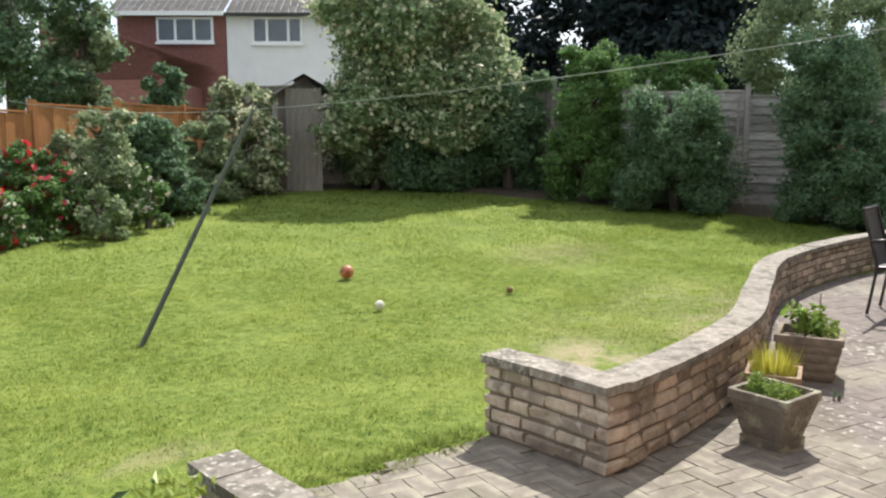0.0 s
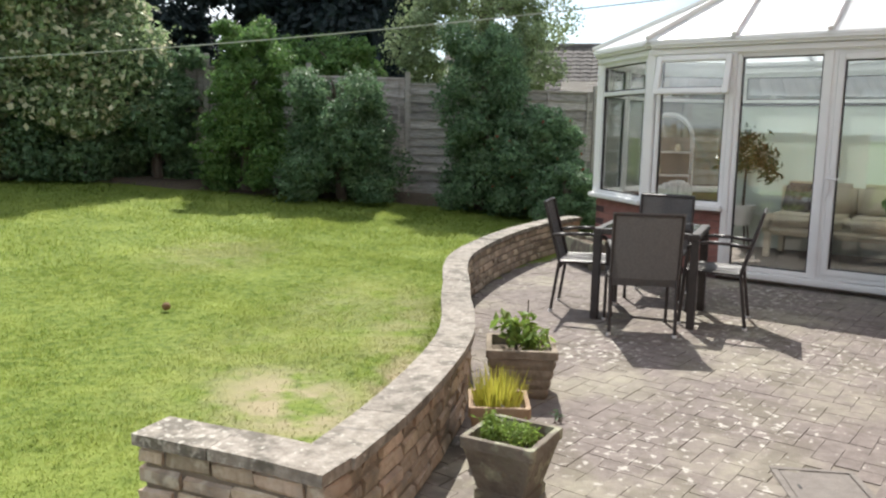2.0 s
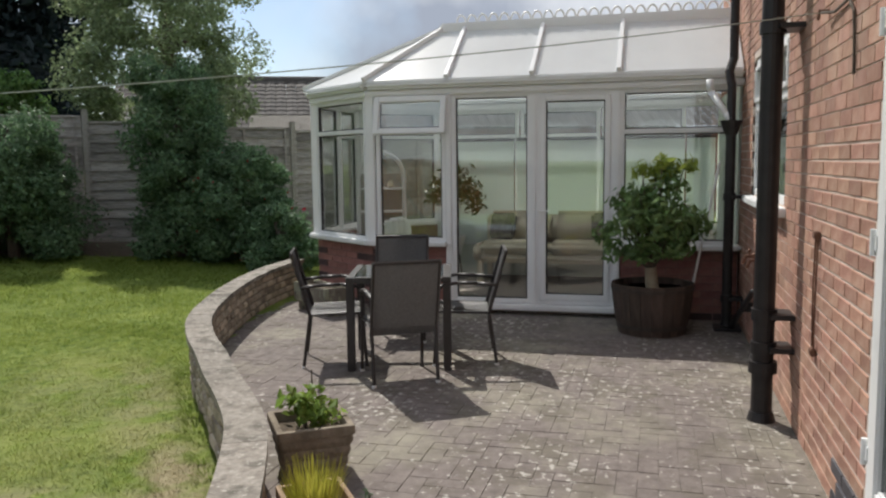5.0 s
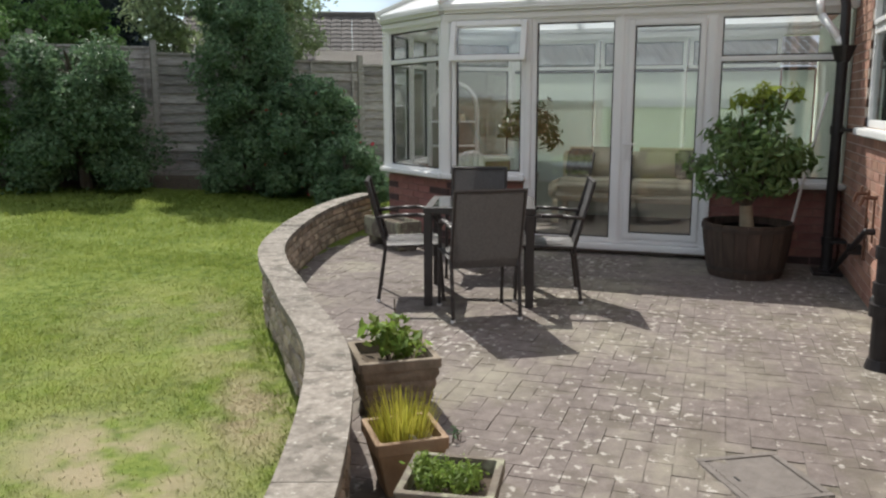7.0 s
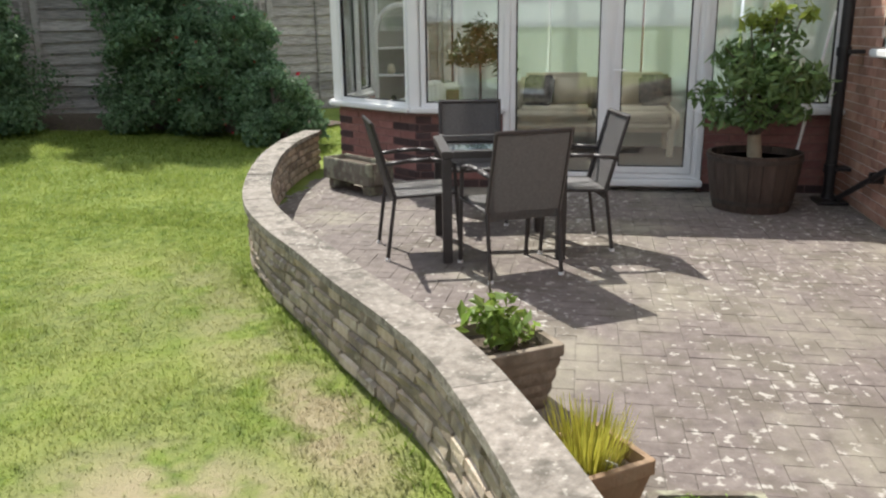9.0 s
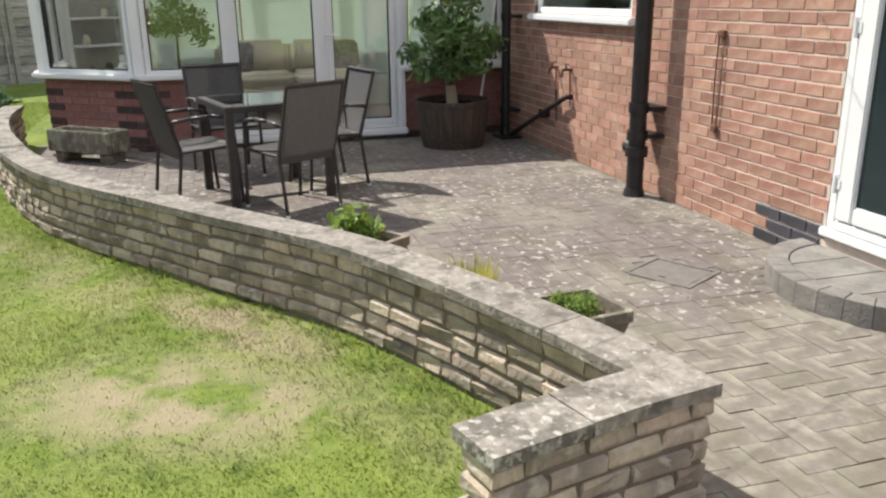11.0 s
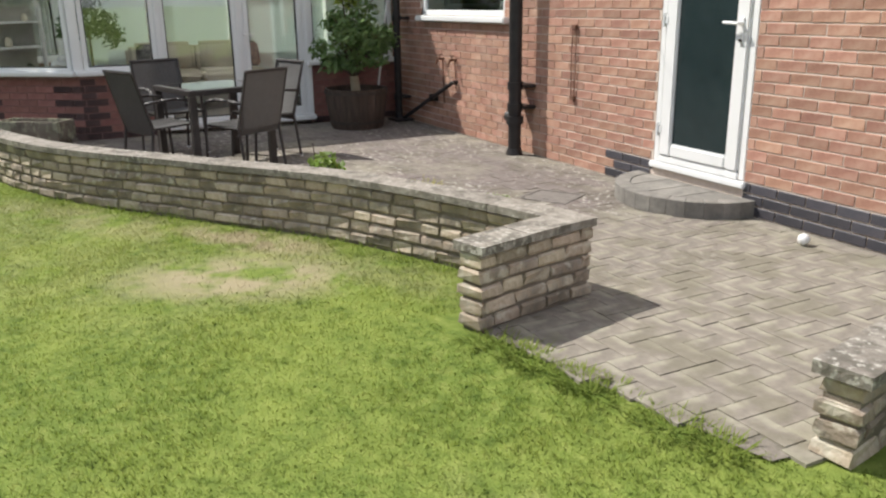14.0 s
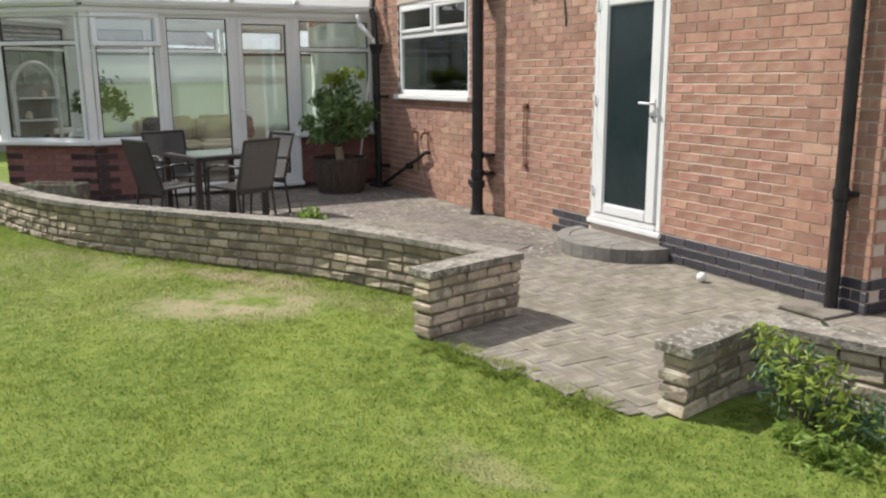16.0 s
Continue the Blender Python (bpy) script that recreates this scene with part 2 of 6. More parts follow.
def thing(name, m, label, category, group="", kind=""):
    e = new(name)
    e.matrix_world = m
    e.empty_display_size = 0.1
    return tagged(e, label, category, group, kind)


def box(bm, x0, y0, z0, x1, y1, z1, bevel=0.0, turn=None):
    """Adds a box between two corners; bevelled edges if asked; turn is a matrix."""
    m = Matrix.Translation(((x0 + x1) / 2, (y0 + y1) / 2, (z0 + z1) / 2)) @ Matrix.Diagonal((abs(x1 - x0), abs(y1 - y0), abs(z1 - z0), 1))
    r = bmesh.ops.create_cube(bm, size=1, matrix=(turn @ m) if turn else m)
    if bevel:
        es = list({e for v in r["verts"] for e in v.link_edges})
        bmesh.ops.bevel(bm, geom=es, offset=bevel, segments=2, affect='EDGES')
    return bm


def B(*a, **k):
    return box(bmesh.new(), *a, **k)


def tube(bm, a, b, r0, r1=None, seg=10):
    """Adds a tapered round bar from a to b."""
    a, b = Vector(a), Vector(b)
    d = b - a
    m = Matrix.Translation((a + b) / 2) @ d.to_track_quat('Z', 'Y').to_matrix().to_4x4()
    bmesh.ops.create_cone(bm, cap_ends=True, segments=seg, radius1=r0, radius2=r0 if r1 is None else r1, depth=d.length, matrix=m)
    return bm


def pipe(bm, points, r, seg=10):
    for a, b in zip(points[:-1], points[1:]):
        tube(bm, a, b, r, seg=seg)
        bmesh.ops.create_uvsphere(bm, u_segments=seg, v_segments=6, radius=r, matrix=Matrix.Translation(b))
    return bm


def lathe(bm, profile, seg=28):
    """A turned shape from (radius, height) pairs, closed at the bottom."""
    rings = []
    for r, z in profile:
        rings.append([bm.verts.new((r * math.cos(2 * math.pi * i / seg), r * math.sin(2 * math.pi * i / seg), z)) for i in range(seg)])
    for a, b in zip(rings[:-1], rings[1:]):
        for i in range(seg):
            bm.faces.new((a[i], a[(i + 1) % seg], b[(i + 1) % seg], b[i]))
    bm.faces.new(rings[0][::-1])
    return bm


def ground_z(x, y):
    """The lawn rises gently towards the back of the garden."""
    u = max(0.0, y - 4.0)
    return 0.0055 * u * u if u < 8 else 0.352 + 0.088 * (u - 8) if u < 10 else 0.528


def soup(name, verts, faces, material, parent=None, smooth=False):
    me = bpy.data.meshes.new(name)
    n = len(verts)
    me.vertices.add(n)
    me.vertices.foreach_set("co", np.asarray(verts, dtype=np.float32).ravel())
    f = np.asarray(faces, dtype=np.int32)
    k = f.shape[1]
    me.loops.add(f.size)
    me.loops.foreach_set("vertex_index", f.ravel())
    me.polygons.add(len(f))
    me.polygons.foreach_set("loop_start", np.arange(0, f.size, k, dtype=np.int32))
    me.update(calc_edges=True)
    me.validate()
    me.materials.append(material)
    if not smooth:
        me.shade_flat()
    ob = new(name, me)
    if parent:
        ob.parent = parent
    return ob


BOX_F = np.array([(0, 3, 2, 1), (4, 5, 6, 7), (0, 1, 5, 4), (1, 2, 6, 5), (2, 3, 7, 6), (3, 0, 4, 7)])


def boxes_mesh(centres, sizes, headings):
    """Corners and faces of many upright boxes."""
    c, s, h = np.asarray(centres, float), np.asarray(sizes, float), np.radians(np.asarray(headings, float))
    k = np.array([(-1, -1, -1), (1, -1, -1), (1, 1, -1), (-1, 1, -1), (-1, -1, 1), (1, -1, 1), (1, 1, 1), (-1, 1, 1)]) / 2
    p = k[None] * s[:, None]
    x = p[..., 0] * np.cos(h)[:, None] - p[..., 1] * np.sin(h)[:, None]
    y = p[..., 0] * np.sin(h)[:, None] + p[..., 1] * np.cos(h)[:, None]
    v = np.stack([x, y, p[..., 2]], -1) + c[:, None]
    f = BOX_F[None] + 8 * np.arange(len(c))[:, None, None]
    return v.reshape(-1, 3), f.reshape(-1, 4)


def piece_mesh(name, lx, ly, lz, material, rough=0.004, seed=0, soft_=0.12):
    """One worn block with softened edges, to be shared by many pieces."""
    bm = bmesh.new()
    rnd = random.Random(seed)
    e = min(lx, ly, lz) * soft_
    k = []
    for sz, inset in ((-1, e), (-1, 0), (1, 0), (1, e)):
        z = sz * (lz / 2 - (0 if inset else e))
        ring = []
        for sx, sy in ((-1, -1), (1, -1), (1, 1), (-1, 1)):
            ring.append(bm.verts.new((sx * (lx / 2 - inset) + rnd.uniform(-rough, rough), sy * (ly / 2 - inset) + rnd.uniform(-rough, rough), z + rnd.uniform(-rough, rough) * 0.5)))
        k.append(ring)
    for a, b in zip(k[:-1], k[1:]):
        for i in range(4):
            bm.faces.new((a[i], a[(i + 1) % 4], b[(i + 1) % 4], b[i]))
    bm.faces.new(k[0][::-1])
    bm.faces.new(k[-1])
    me = bpy.data.meshes.new(name)
    bm.to_mesh(me)
    bm.free()
    me.materials.append(material)
    return me


def piece(name, me, parent, x, y, z, h=0.0, sx=1, sy=1, sz=1):
    ob = new(name, me)
    ob.parent = parent
    ob.matrix_basis = Matrix.LocRotScale((x, y, z), Euler((0, 0, radians(h))), (sx, sy, sz))
    return ob


# ---- plan ----
HOUSE_Y = 0.77          # face of the house wall
CORNER_X = 1.68         # end of that wall, from which the house steps back
CONS_X = 9.4            # front of the conservatory
CURVE = [(2.838, 2.752), (3.3, 2.9), (3.85, 3.12), (4.36, 3.37), (4.76, 3.64), (5.2, 3.98), (5.6, 4.27), (6.09, 4.64), (6.64, 4.98), (7.3, 5.26), (8.1, 5.52), (8.9, 5.72), (9.6, 5.82), (10.3, 5.84)]


def spline(points, step):
    """Evenly spaced points with headings along a smooth line."""
    P = [Vector((*p, 0)) for p in points]
    P = [2 * P[0] - P[1]] + P + [2 * P[-1] - P[-2]]
    fine = []
    for i in range(1, len(P) - 2):
        a, b, c, d = P[i - 1:i + 3]
        for k in range(24):
            t = k / 24
            fine.append(0.5 * (2 * b + (c - a) * t + (2 * a - 5 * b + 4 * c - d) * t * t + (3 * b - a - 3 * c + d) * t ** 3))
    fine.append(P[-2])
    out, run, want = [], 0.0, 0.0
    for a, b in zip(fine[:-1], fine[1:]):
        d = (b - a).length
        while want <= run + d:
            q = a + (b - a) * ((want - run) / d)
            out.append((q.x, q.y, math.degrees(math.atan2(b.y - a.y, b.x - a.x))))
            want += step
        run += d
    return out


# ---- ground ----
def lawn_mat(name, stops, per=""):
    """Grass colours with larger yellowed areas, and one worn straw patch by the wall."""
    m = mat(name, stops, 14.0, 0.9, 0.0 if per else 1.0, 130, per, 0.2, stain=(0.255, 0.305, 0.065), stain_scale=1.1, stain_amount=0.6, sheen_through=0.5 if per else 0.0, spec=0.2)
    n, l = m.node_tree.nodes, m.node_tree.links
    b = n["Principled BSDF"]
    src = b.inputs["Base Color"].links[0].from_socket
    tc = n.new("ShaderNodeTexCoord")
    nz = n.new("ShaderNodeTexNoise")
    nz.inputs["Scale"].default_value, nz.inputs["Detail"].default_value = 3.4, 7
    l.new(tc.outputs["Object"], nz.inputs["Vector"])
    total = None
    for cx, cy, sx, sy, amount, turn in ((3.92, 4.14, 0.6, 0.34, 0.9, 66), (4.6, 3.92, 0.6, 0.2, 0.85, 36), (5.6, 4.75, 1.4, 0.26, 0.4, 36), (3.6, 3.4, 0.6, 0.2, 0.25, 20), (4.5, 4.9, 1.2, 0.6, 0.14, 32), (5.9, 5.6, 1.0, 0.5, 0.2, 32), (6.6, 8.2, 0.9, 0.6, 0.3, 32), (1.1, 3.9, 0.4, 0.12, 0.35, 10)):
        mp = n.new("ShaderNodeMapping")
        mp.vector_type = 'TEXTURE'
        mp.inputs["Location"].default_value = (cx, cy, 0)
        mp.inputs["Rotation"].default_value = (0, 0, radians(turn))
        mp.inputs["Scale"].default_value = (sx, sy, 1)
        ln = n.new("ShaderNodeVectorMath")
        ln.operation = 'LENGTH'
        l.new(tc.outputs["Object"], mp.inputs[0])
        l.new(mp.outputs[0], ln.inputs[0])
        mr = n.new("ShaderNodeMapRange")
        mr.inputs["From Min"].default_value, mr.inputs["From Max"].default_value = 1.5, 0.5
        mr.inputs["To Max"].default_value = amount
        l.new(ln.outputs["Value"], mr.inputs["Value"])
        if total is None:
            total = mr.outputs[0]
        else:
            mxm = n.new("ShaderNodeMath")
            mxm.operation = 'MAXIMUM'
            l.new(total, mxm.inputs[0])
            l.new(mr.outputs[0], mxm.inputs[1])
            total = mxm.outputs[0]
    r = n.new("ShaderNodeMapRange")
    r.inputs["From Min"].default_value, r.inputs["From Max"].default_value = 0.36, 0.52
    l.new(nz.outputs["Fac"], r.inputs["Value"])
    mu = n.new("ShaderNodeMath")
    mu.operation = 'MULTIPLY'
    l.new(total, mu.inputs[0])
    l.new(r.outputs[0], mu.inputs[1])
    mx = n.new("ShaderNodeMix")
    mx.data_type = 'RGBA'
    l.new(mu.outputs[0], mx.inputs[0])
    l.new(src, mx.inputs[6])
    mx.inputs[7].default_value = (0.36, 0.3, 0.195, 1)
    l.new(mx.outputs[2], b.inputs["Base Color"])
    for k in n:
        if k.bl_idname == "ShaderNodeBsdfTranslucent":
            l.new(mx.outputs[2], k.inputs[0])
    return m


M_LAWN = lawn_mat("mown_grass", [(0.08, 0.124, 0.021), (0.148, 0.203, 0.038), (0.226, 0.27, 0.067)])
M_BLADE = lawn_mat("grass_blades", [(0.095, 0.152, 0.025), (0.187, 0.25, 0.048), (0.295, 0.34, 0.092)], "island")
xs = sorted(set([-400, -150, -60, -30, -20, -15, 28, 40, 60, 150, 400] + [round(-12 + 0.5 * i, 2) for i in range(76)]))
ys = sorted(set([-400, -150, -60, -30, -15, 28, 36, 60, 150, 400] + [round(-10 + 0.5 * i, 2) for i in range(72)]))
gv = [(x, y, ground_z(x, y) - 0.012) for y in ys for x in xs]
W = len(xs)
gf = [(j * W + i, j * W + i + 1, (j + 1) * W + i + 1, (j + 1) * W + i) for j in range(len(ys) - 1) for i in range(W - 1)]
ground = tagged(soup("ground", gv, gf, M_LAWN, None, True), "green mown lawn with dry straw-coloured patches", "lawn", kind="structure")


# ---- patio ----
def patio_edge(x):
    """The y at which the patio ends against the wall or the lawn."""
    if x < 1.15:
        return 2.33 - (1.15 - x) * 0.43
    if x < 2.62:
        return 3.06 + 0.21 * (x - 1.15)
    best = CURVE[-1][1]
    for (a, b), (c, d) in zip(CURVE[:-1], CURVE[1:]):
        if a <= x <= c:
            best = b + (d - b) * (x - a) / (c - a)
    return best if x > 2.84 else 2.8


px = [-5.0 + 0.1 * i for i in range(154)]
pv, pf = [], []
for x in px:
    lo = -2.6 if x < CORNER_X else HOUSE_Y - 0.05
    pv += [(x, lo, -0.0025), (x, max(lo, patio_edge(x)), -0.0025)]
for i in range(len(px) - 1):
    pf.append((2 * i, 2 * i + 2, 2 * i + 3, 2 * i + 1))
pavement = tagged(soup("pavement", pv, pf, M_BED), "block-paved patio with pale lichen spots and mossy joints", "patio", kind="structure")

# ---- low curved garden wall ----
WALL_T, COURSE, COURSES, CAP_T = 0.14, 0.073, 5, 0.045
WALL_TOP = COURSE * COURSES
garden_wall = thing("wall_garden", pose(2.84, 2.8, 0), "low curved buff stone garden wall with weathered flat coping beside the lawn", "wall", kind="structure")
side_wall = thing("wall_side", pose(1.15, 2.28, -0.085), "low buff stone garden wall with weathered coping and greenery before it", "wall", kind="structure")


def ribbon(line, half, z0, z1, material, name, parent, base):
    """A solid that follows a line of (x, y, heading)."""
    bm = bmesh.new()
    rows = []
    for x, y, h in line:
        nx, ny = -math.sin(radians(h)), math.cos(radians(h))
        rows.append([bm.verts.new((x + s * half * nx - base[0], y + s * half * ny - base[1], z)) for s, z in ((-1, z0), (1, z0), (1, z1), (-1, z1))])
    for a, b in zip(rows[:-1], rows[1:]):
        for i in range(4):
            bm.faces.new((a[i], b[i], b[(i + 1) % 4], a[(i + 1) % 4]))
    bm.faces.new(rows[0])
    bm.faces.new(rows[-1][::-1])
    bmesh.ops.recalc_face_normals(bm, faces=bm.faces)
    return part(name, bm, material, parent)


def stone_wall(parent, line_points, base, pieces, seed, low=0):
    """Courses of split stone with recessed joints and coping slabs along a line."""
    rnd = random.Random(seed)
    core = spline(line_points, 0.02)
    core = core[1:-1:4] + [core[-2]]
    ribbon(core, WALL_T / 2 - 0.010, -0.1, WALL_TOP, M_STONE_JOINT, "core", parent, base)
    fine = spline(line_points, 0.005)
    total = 0.005 * (len(fine) - 1)
    for c in range(low, COURSES):
        s = -rnd.uniform(0, 0.12)
        while s < total - 0.03:
            ln = rnd.choice((0.17, 0.19, 0.2, 0.14, 0.215))
            a, b = max(0, s), min(total, s + ln)
            if b - a > 0.04:
                x, y, h = fine[int((a + b) / 2 / 0.005)]
                me = pieces[rnd.randrange(len(pieces))]
                piece("stone", me, parent, x - base[0], y - base[1], (c + 0.5) * COURSE, h + rnd.choice((0, 180)), (b - a - 0.014) / 0.22, rnd.uniform(0.97, 1.05), rnd.uniform(0.94, 1.0))
            s += ln
    s = 0.0
    while s < total - 0.02:
        ln = min(rnd.uniform(0.4, 0.5), total - s)
        if total - s - ln < 0.15:
            ln = total - s
        x, y, h = fine[int((s + ln / 2) / 0.005)]
        ribbon([(q[0], q[1], q[2]) for q in fine[int(s / 0.005):int((s + ln) / 0.005) + 1:8]] + [fine[min(len(fine) - 1, int((s + ln) / 0.005))]], WALL_T / 2 + 0.025, WALL_TOP + rnd.uniform(0.001, 0.004), WALL_TOP + CAP_T + rnd.uniform(-0.003, 0.003), M_CAP, "coping", parent, base)
        s += ln + 0.003


STONES = [piece_mesh("stone", 0.22, WALL_T, COURSE - 0.011, M_STONE, 0.009, i, 0.17) for i in range(7)]
stone_wall(garden_wall, CURVE, (2.84, 2.8), STONES, 3)
stone_wall(garden_wall, [(2.798, 2.662), (2.75, 2.93), (2.69, 3.17), (2.625, 3.415)], (2.84, 2.8), STONES, 4)
stone_wall(side_wall, [(1.25, 2.37), (1.205, 2.55), (1.155, 2.75), (1.11, 2.96)], (1.15, 2.33), STONES, 5)
stone_wall(side_wall, [(1.29, 2.335), (0.6, 2.06), (0.0, 1.82), (-0.6, 1.56), (-1.4, 1.2), (-2.2, 0.86)], (1.15, 2.33), STONES, 6)

# ---- house ----
wall_house = thing("wall_house", pose(CORNER_X, HOUSE_Y, 0), "orange-red brick house wall with pale mortar and a blue brick plinth", "wall", kind="structure")
HB = (CORNER_X, HOUSE_Y)
DOOR = (3.535, 4.465, 2.26)
WIN = (6.72, 8.62, 1.27, 2.42)
TOP = 5.2
bm = bmesh.new()
Y0, Y1 = -0.3, -0.0045
for a, b, z0, z1 in ((0, DOOR[0], -0.1, TOP), (DOOR[0], DOOR[1], DOOR[2], TOP), (DOOR[0], DOOR[1], -0.1, 0.18), (DOOR[1], WIN[0], -0.1, TOP), (WIN[0], WIN[1], -0.1, WIN[2]), (WIN[0], WIN[1], WIN[3], TOP), (WIN[1], 12.3, -0.1, TOP)):
    x0 = 0 if a == 0 else a - HB[0]
    box(bm, x0 + (0.012 if a == 0 else 0), Y0, z0, b - HB[0], Y1, z1)
part("core", bm, M_MORTAR, wall_house)
bm = B(0.012, -3.4, -0.1, 0.3, Y0, TOP)
part("core", bm, M_MORTAR, wall_house)
wall_back = part("wall_back", B(-7, -3.4, -0.1, CORNER_X, -3.1, TOP), M_BRICK_FAR)
tagged(wall_back, "plain brick house wall set back behind the patio", "wall", kind="structure")
wall_rooms = part("wall_rooms", B(CORNER_X + 0.3, -4.0, -0.1, 12.3, -3.8, TOP), M_MORTAR)
tagged(wall_rooms, "plain plastered wall inside the house", "wall", kind="structure")
floor_rooms = part("floor_rooms", B(CORNER_X + 0.3, -3.8, 0.1, 12.3, HOUSE_Y - 0.32, 0.19), M_WOODDARK)
tagged(floor_rooms, "dark floor inside the house", "floor", kind="structure")
ceiling_rooms = part("ceiling", B(CORNER_X + 0.02, -3.8, TOP, 12.3, HOUSE_Y - 0.02, TOP + 0.2), M_MORTAR)
tagged(ceiling_rooms, "flat top closing the house", "ceiling", kind="structure")

# ---- conservatory ----
CB = (10.7, 0.77)
cons = thing("conservatory", pose(CB[0], CB[1], 0), "white-framed conservatory with brick base and white sheet roof", "conservatory")
EAVE, SILL = 2.34, 0.70
CORNERS = [(9.4, 0.79), (9.4, 4.52), (10.16, 5.48), (11.5, 5.48), (12.3, 4.52), (12.3, 0.79)]


def local_frame(p0, p1):
    h = math.atan2(p1[1] - p0[1], p1[0] - p0[0])
    return Matrix.Translation((p0[0] - CB[0], p0[1] - CB[1], 0)) @ Matrix.Rotation(h, 4, 'Z'), math.hypot(p1[0] - p0[0], p1[1] - p0[1])


def glazed(p0, p1, z0, z1, transom=None, name="window", thick=0.07, bar=0.048, blind=None, inner=0.0, kick=0.0):
    """A framed light between two points: frame bars in one mesh, panes under it."""
    m, w = local_frame(p0, p1)
    bm = bmesh.new()
    t = thick / 2
    for a, b, c, d in ((0, bar, z0, z1), (w - bar, w, z0, z1), (bar, w - bar, z0, z0 + bar + kick), (bar, w - bar, z1 - bar, z1)):
        box(bm, a, -t, c, b, t, d, 0.008)
    if transom:
        box(bm, bar, -t + 0.004, transom - bar / 2, w - bar, t - 0.004, transom + bar / 2, 0.008)
    fr = part(name, bm, M_UPVC, cons)
    fr.matrix_basis = m
    spans = [(z0 + bar + kick, z1 - bar)] if not transom else [(z0 + bar + kick, transom - bar / 2), (transom + bar / 2, z1 - bar)]
    for a, b in spans:
        g = part("pane", B(bar - 0.005, -0.008, a - 0.005, w - bar + 0.005, 0.008, b + 0.005), M_GLASS, fr)
        g.visible_shadow = False
        gk = bmesh.new()
        i0 = bar + inner
        a2, b2 = a + inner, b - inner
        for q in ((i0, i0 + 0.012, a2, b2), (w - i0 - 0.012, w - i0, a2, b2), (i0 + 0.012, w - i0 - 0.012, a2, a2 + 0.012), (i0 + 0.012, w - i0 - 0.012, b2 - 0.012, b2)):
            box(gk, q[0], -0.016, q[2], q[1], 0.016, q[3])
        part("gasket", gk, M_BLACK, fr, "black rubber gasket")
        if inner:
            f2 = bmesh.new()
            for q in ((bar, bar + inner, a, b), (w - bar - inner, w - bar, a, b), (bar + inner, w - bar - inner, a, a + inner), (bar + inner, w - bar - inner, b - inner, b)):
                box(f2, q[0], -t - 0.012, q[2], q[1], t + 0.012, q[3], 0.006)
            part("sash", f2, M_UPVC, fr)
    return fr


FX = CONS_X
glazed((FX, 1.92), (FX, 0.84), SILL + 0.04, EAVE - 0.06, 1.86)
cdoor = glazed((FX, 2.75), (FX, 1.96), 0.115, EAVE - 0.06, None, "door", inner=0.055)
glazed((FX, 3.63), (FX, 2.79), 0.115, EAVE - 0.06, None)
glazed((FX, 4.46), (FX, 3.69), SILL + 0.04, EAVE - 0.06, 1.92)
glazed((9.44, 4.57), (10.13, 5.44), SILL + 0.04, EAVE - 0.06, 1.92)
glazed((10.21, 5.48), (10.81, 5.48), SILL + 0.04, EAVE - 0.06, 1.92)
glazed((10.85, 5.48), (11.45, 5.48), SILL + 0.04, EAVE - 0.06, 1.92)
glazed((11.53, 5.44), (12.27, 4.57), SILL + 0.04, EAVE - 0.06, 1.92)
for a, b in ((4.47, 3.4), (3.37, 2.3), (2.27, 1.2)):
    glazed((12.3, a), (12.3, b), SILL + 0.04, EAVE - 0.06, 1.92)
# corner posts
bm = bmesh.new()
for x, y in CORNERS[1:5]:
    bm2 = box(bm, x - CB[0] - 0.05, y - CB[1] - 0.05, SILL, x - CB[0] + 0.05, y - CB[1] + 0.05, EAVE, 0.012)
    part("corner_post", bm, M_UPVC, cons)
    bm = bmesh.new()
bm.free()
for yy in (1.94, 2.77, 3.66):
    part("mullion", B(FX - 0.05 - CB[0], yy - 0.03 - CB[1], 0.10 if yy < 3 else SILL, FX + 0.05 - CB[0], yy + 0.03 - CB[1], EAVE - 0.03, 0.01), M_UPVC, cons)
part("mullion", B(FX - 0.05 - CB[0], 3.625 - CB[1], 0.10, FX + 0.05 - CB[0], 3.695 - CB[1], SILL, 0.01), M_UPVC, cons)
part("threshold", B(FX - 0.11 - CB[0], 1.9 - CB[1], 0.05, FX + 0.06 - CB[0], 3.7 - CB[1], 0.112, 0.012), M_UPVC, cons, "white plastic door threshold")


def eave_beam(p0, p1, z0, z1, out, name, material, bev=0.015):
    m, w = local_frame(p0, p1)
    o = part(name, B(-0.03, -0.07, z0, w + 0.03, out, z1, bev), material, cons)
    o.matrix_basis = m
    return o


for i, (p0, p1) in enumerate(zip(CORNERS[:-1], CORNERS[1:])):
    eave_beam(p0, p1, EAVE - 0.07, EAVE + 0.005, 0.07, "eave_beam", M_UPVC)
    eave_beam(p0, p1, EAVE + 0.006, EAVE + 0.085, 0.13, "gutter", M_UPVC, 0.03)
    spans = [(p0, p1)] if i else [((9.4, 0.79), (9.4, 1.94)), ((9.4, 3.7), (9.4, 4.52))]
    for a, b in spans:
        m, w = local_frame(a, b)
        o = part("sill", B(-0.02, -0.08, SILL, w + 0.03, 0.12, SILL + 0.05, 0.012), M_UPVC, cons, "white plastic window sill")
        o.matrix_basis = m
        o = part("base_wall", B(0, -0.11, -0.1, w, 0.003, SILL), M_MORTAR_DARK, cons, "red-brown brick base wall")
        o.matrix_basis = m
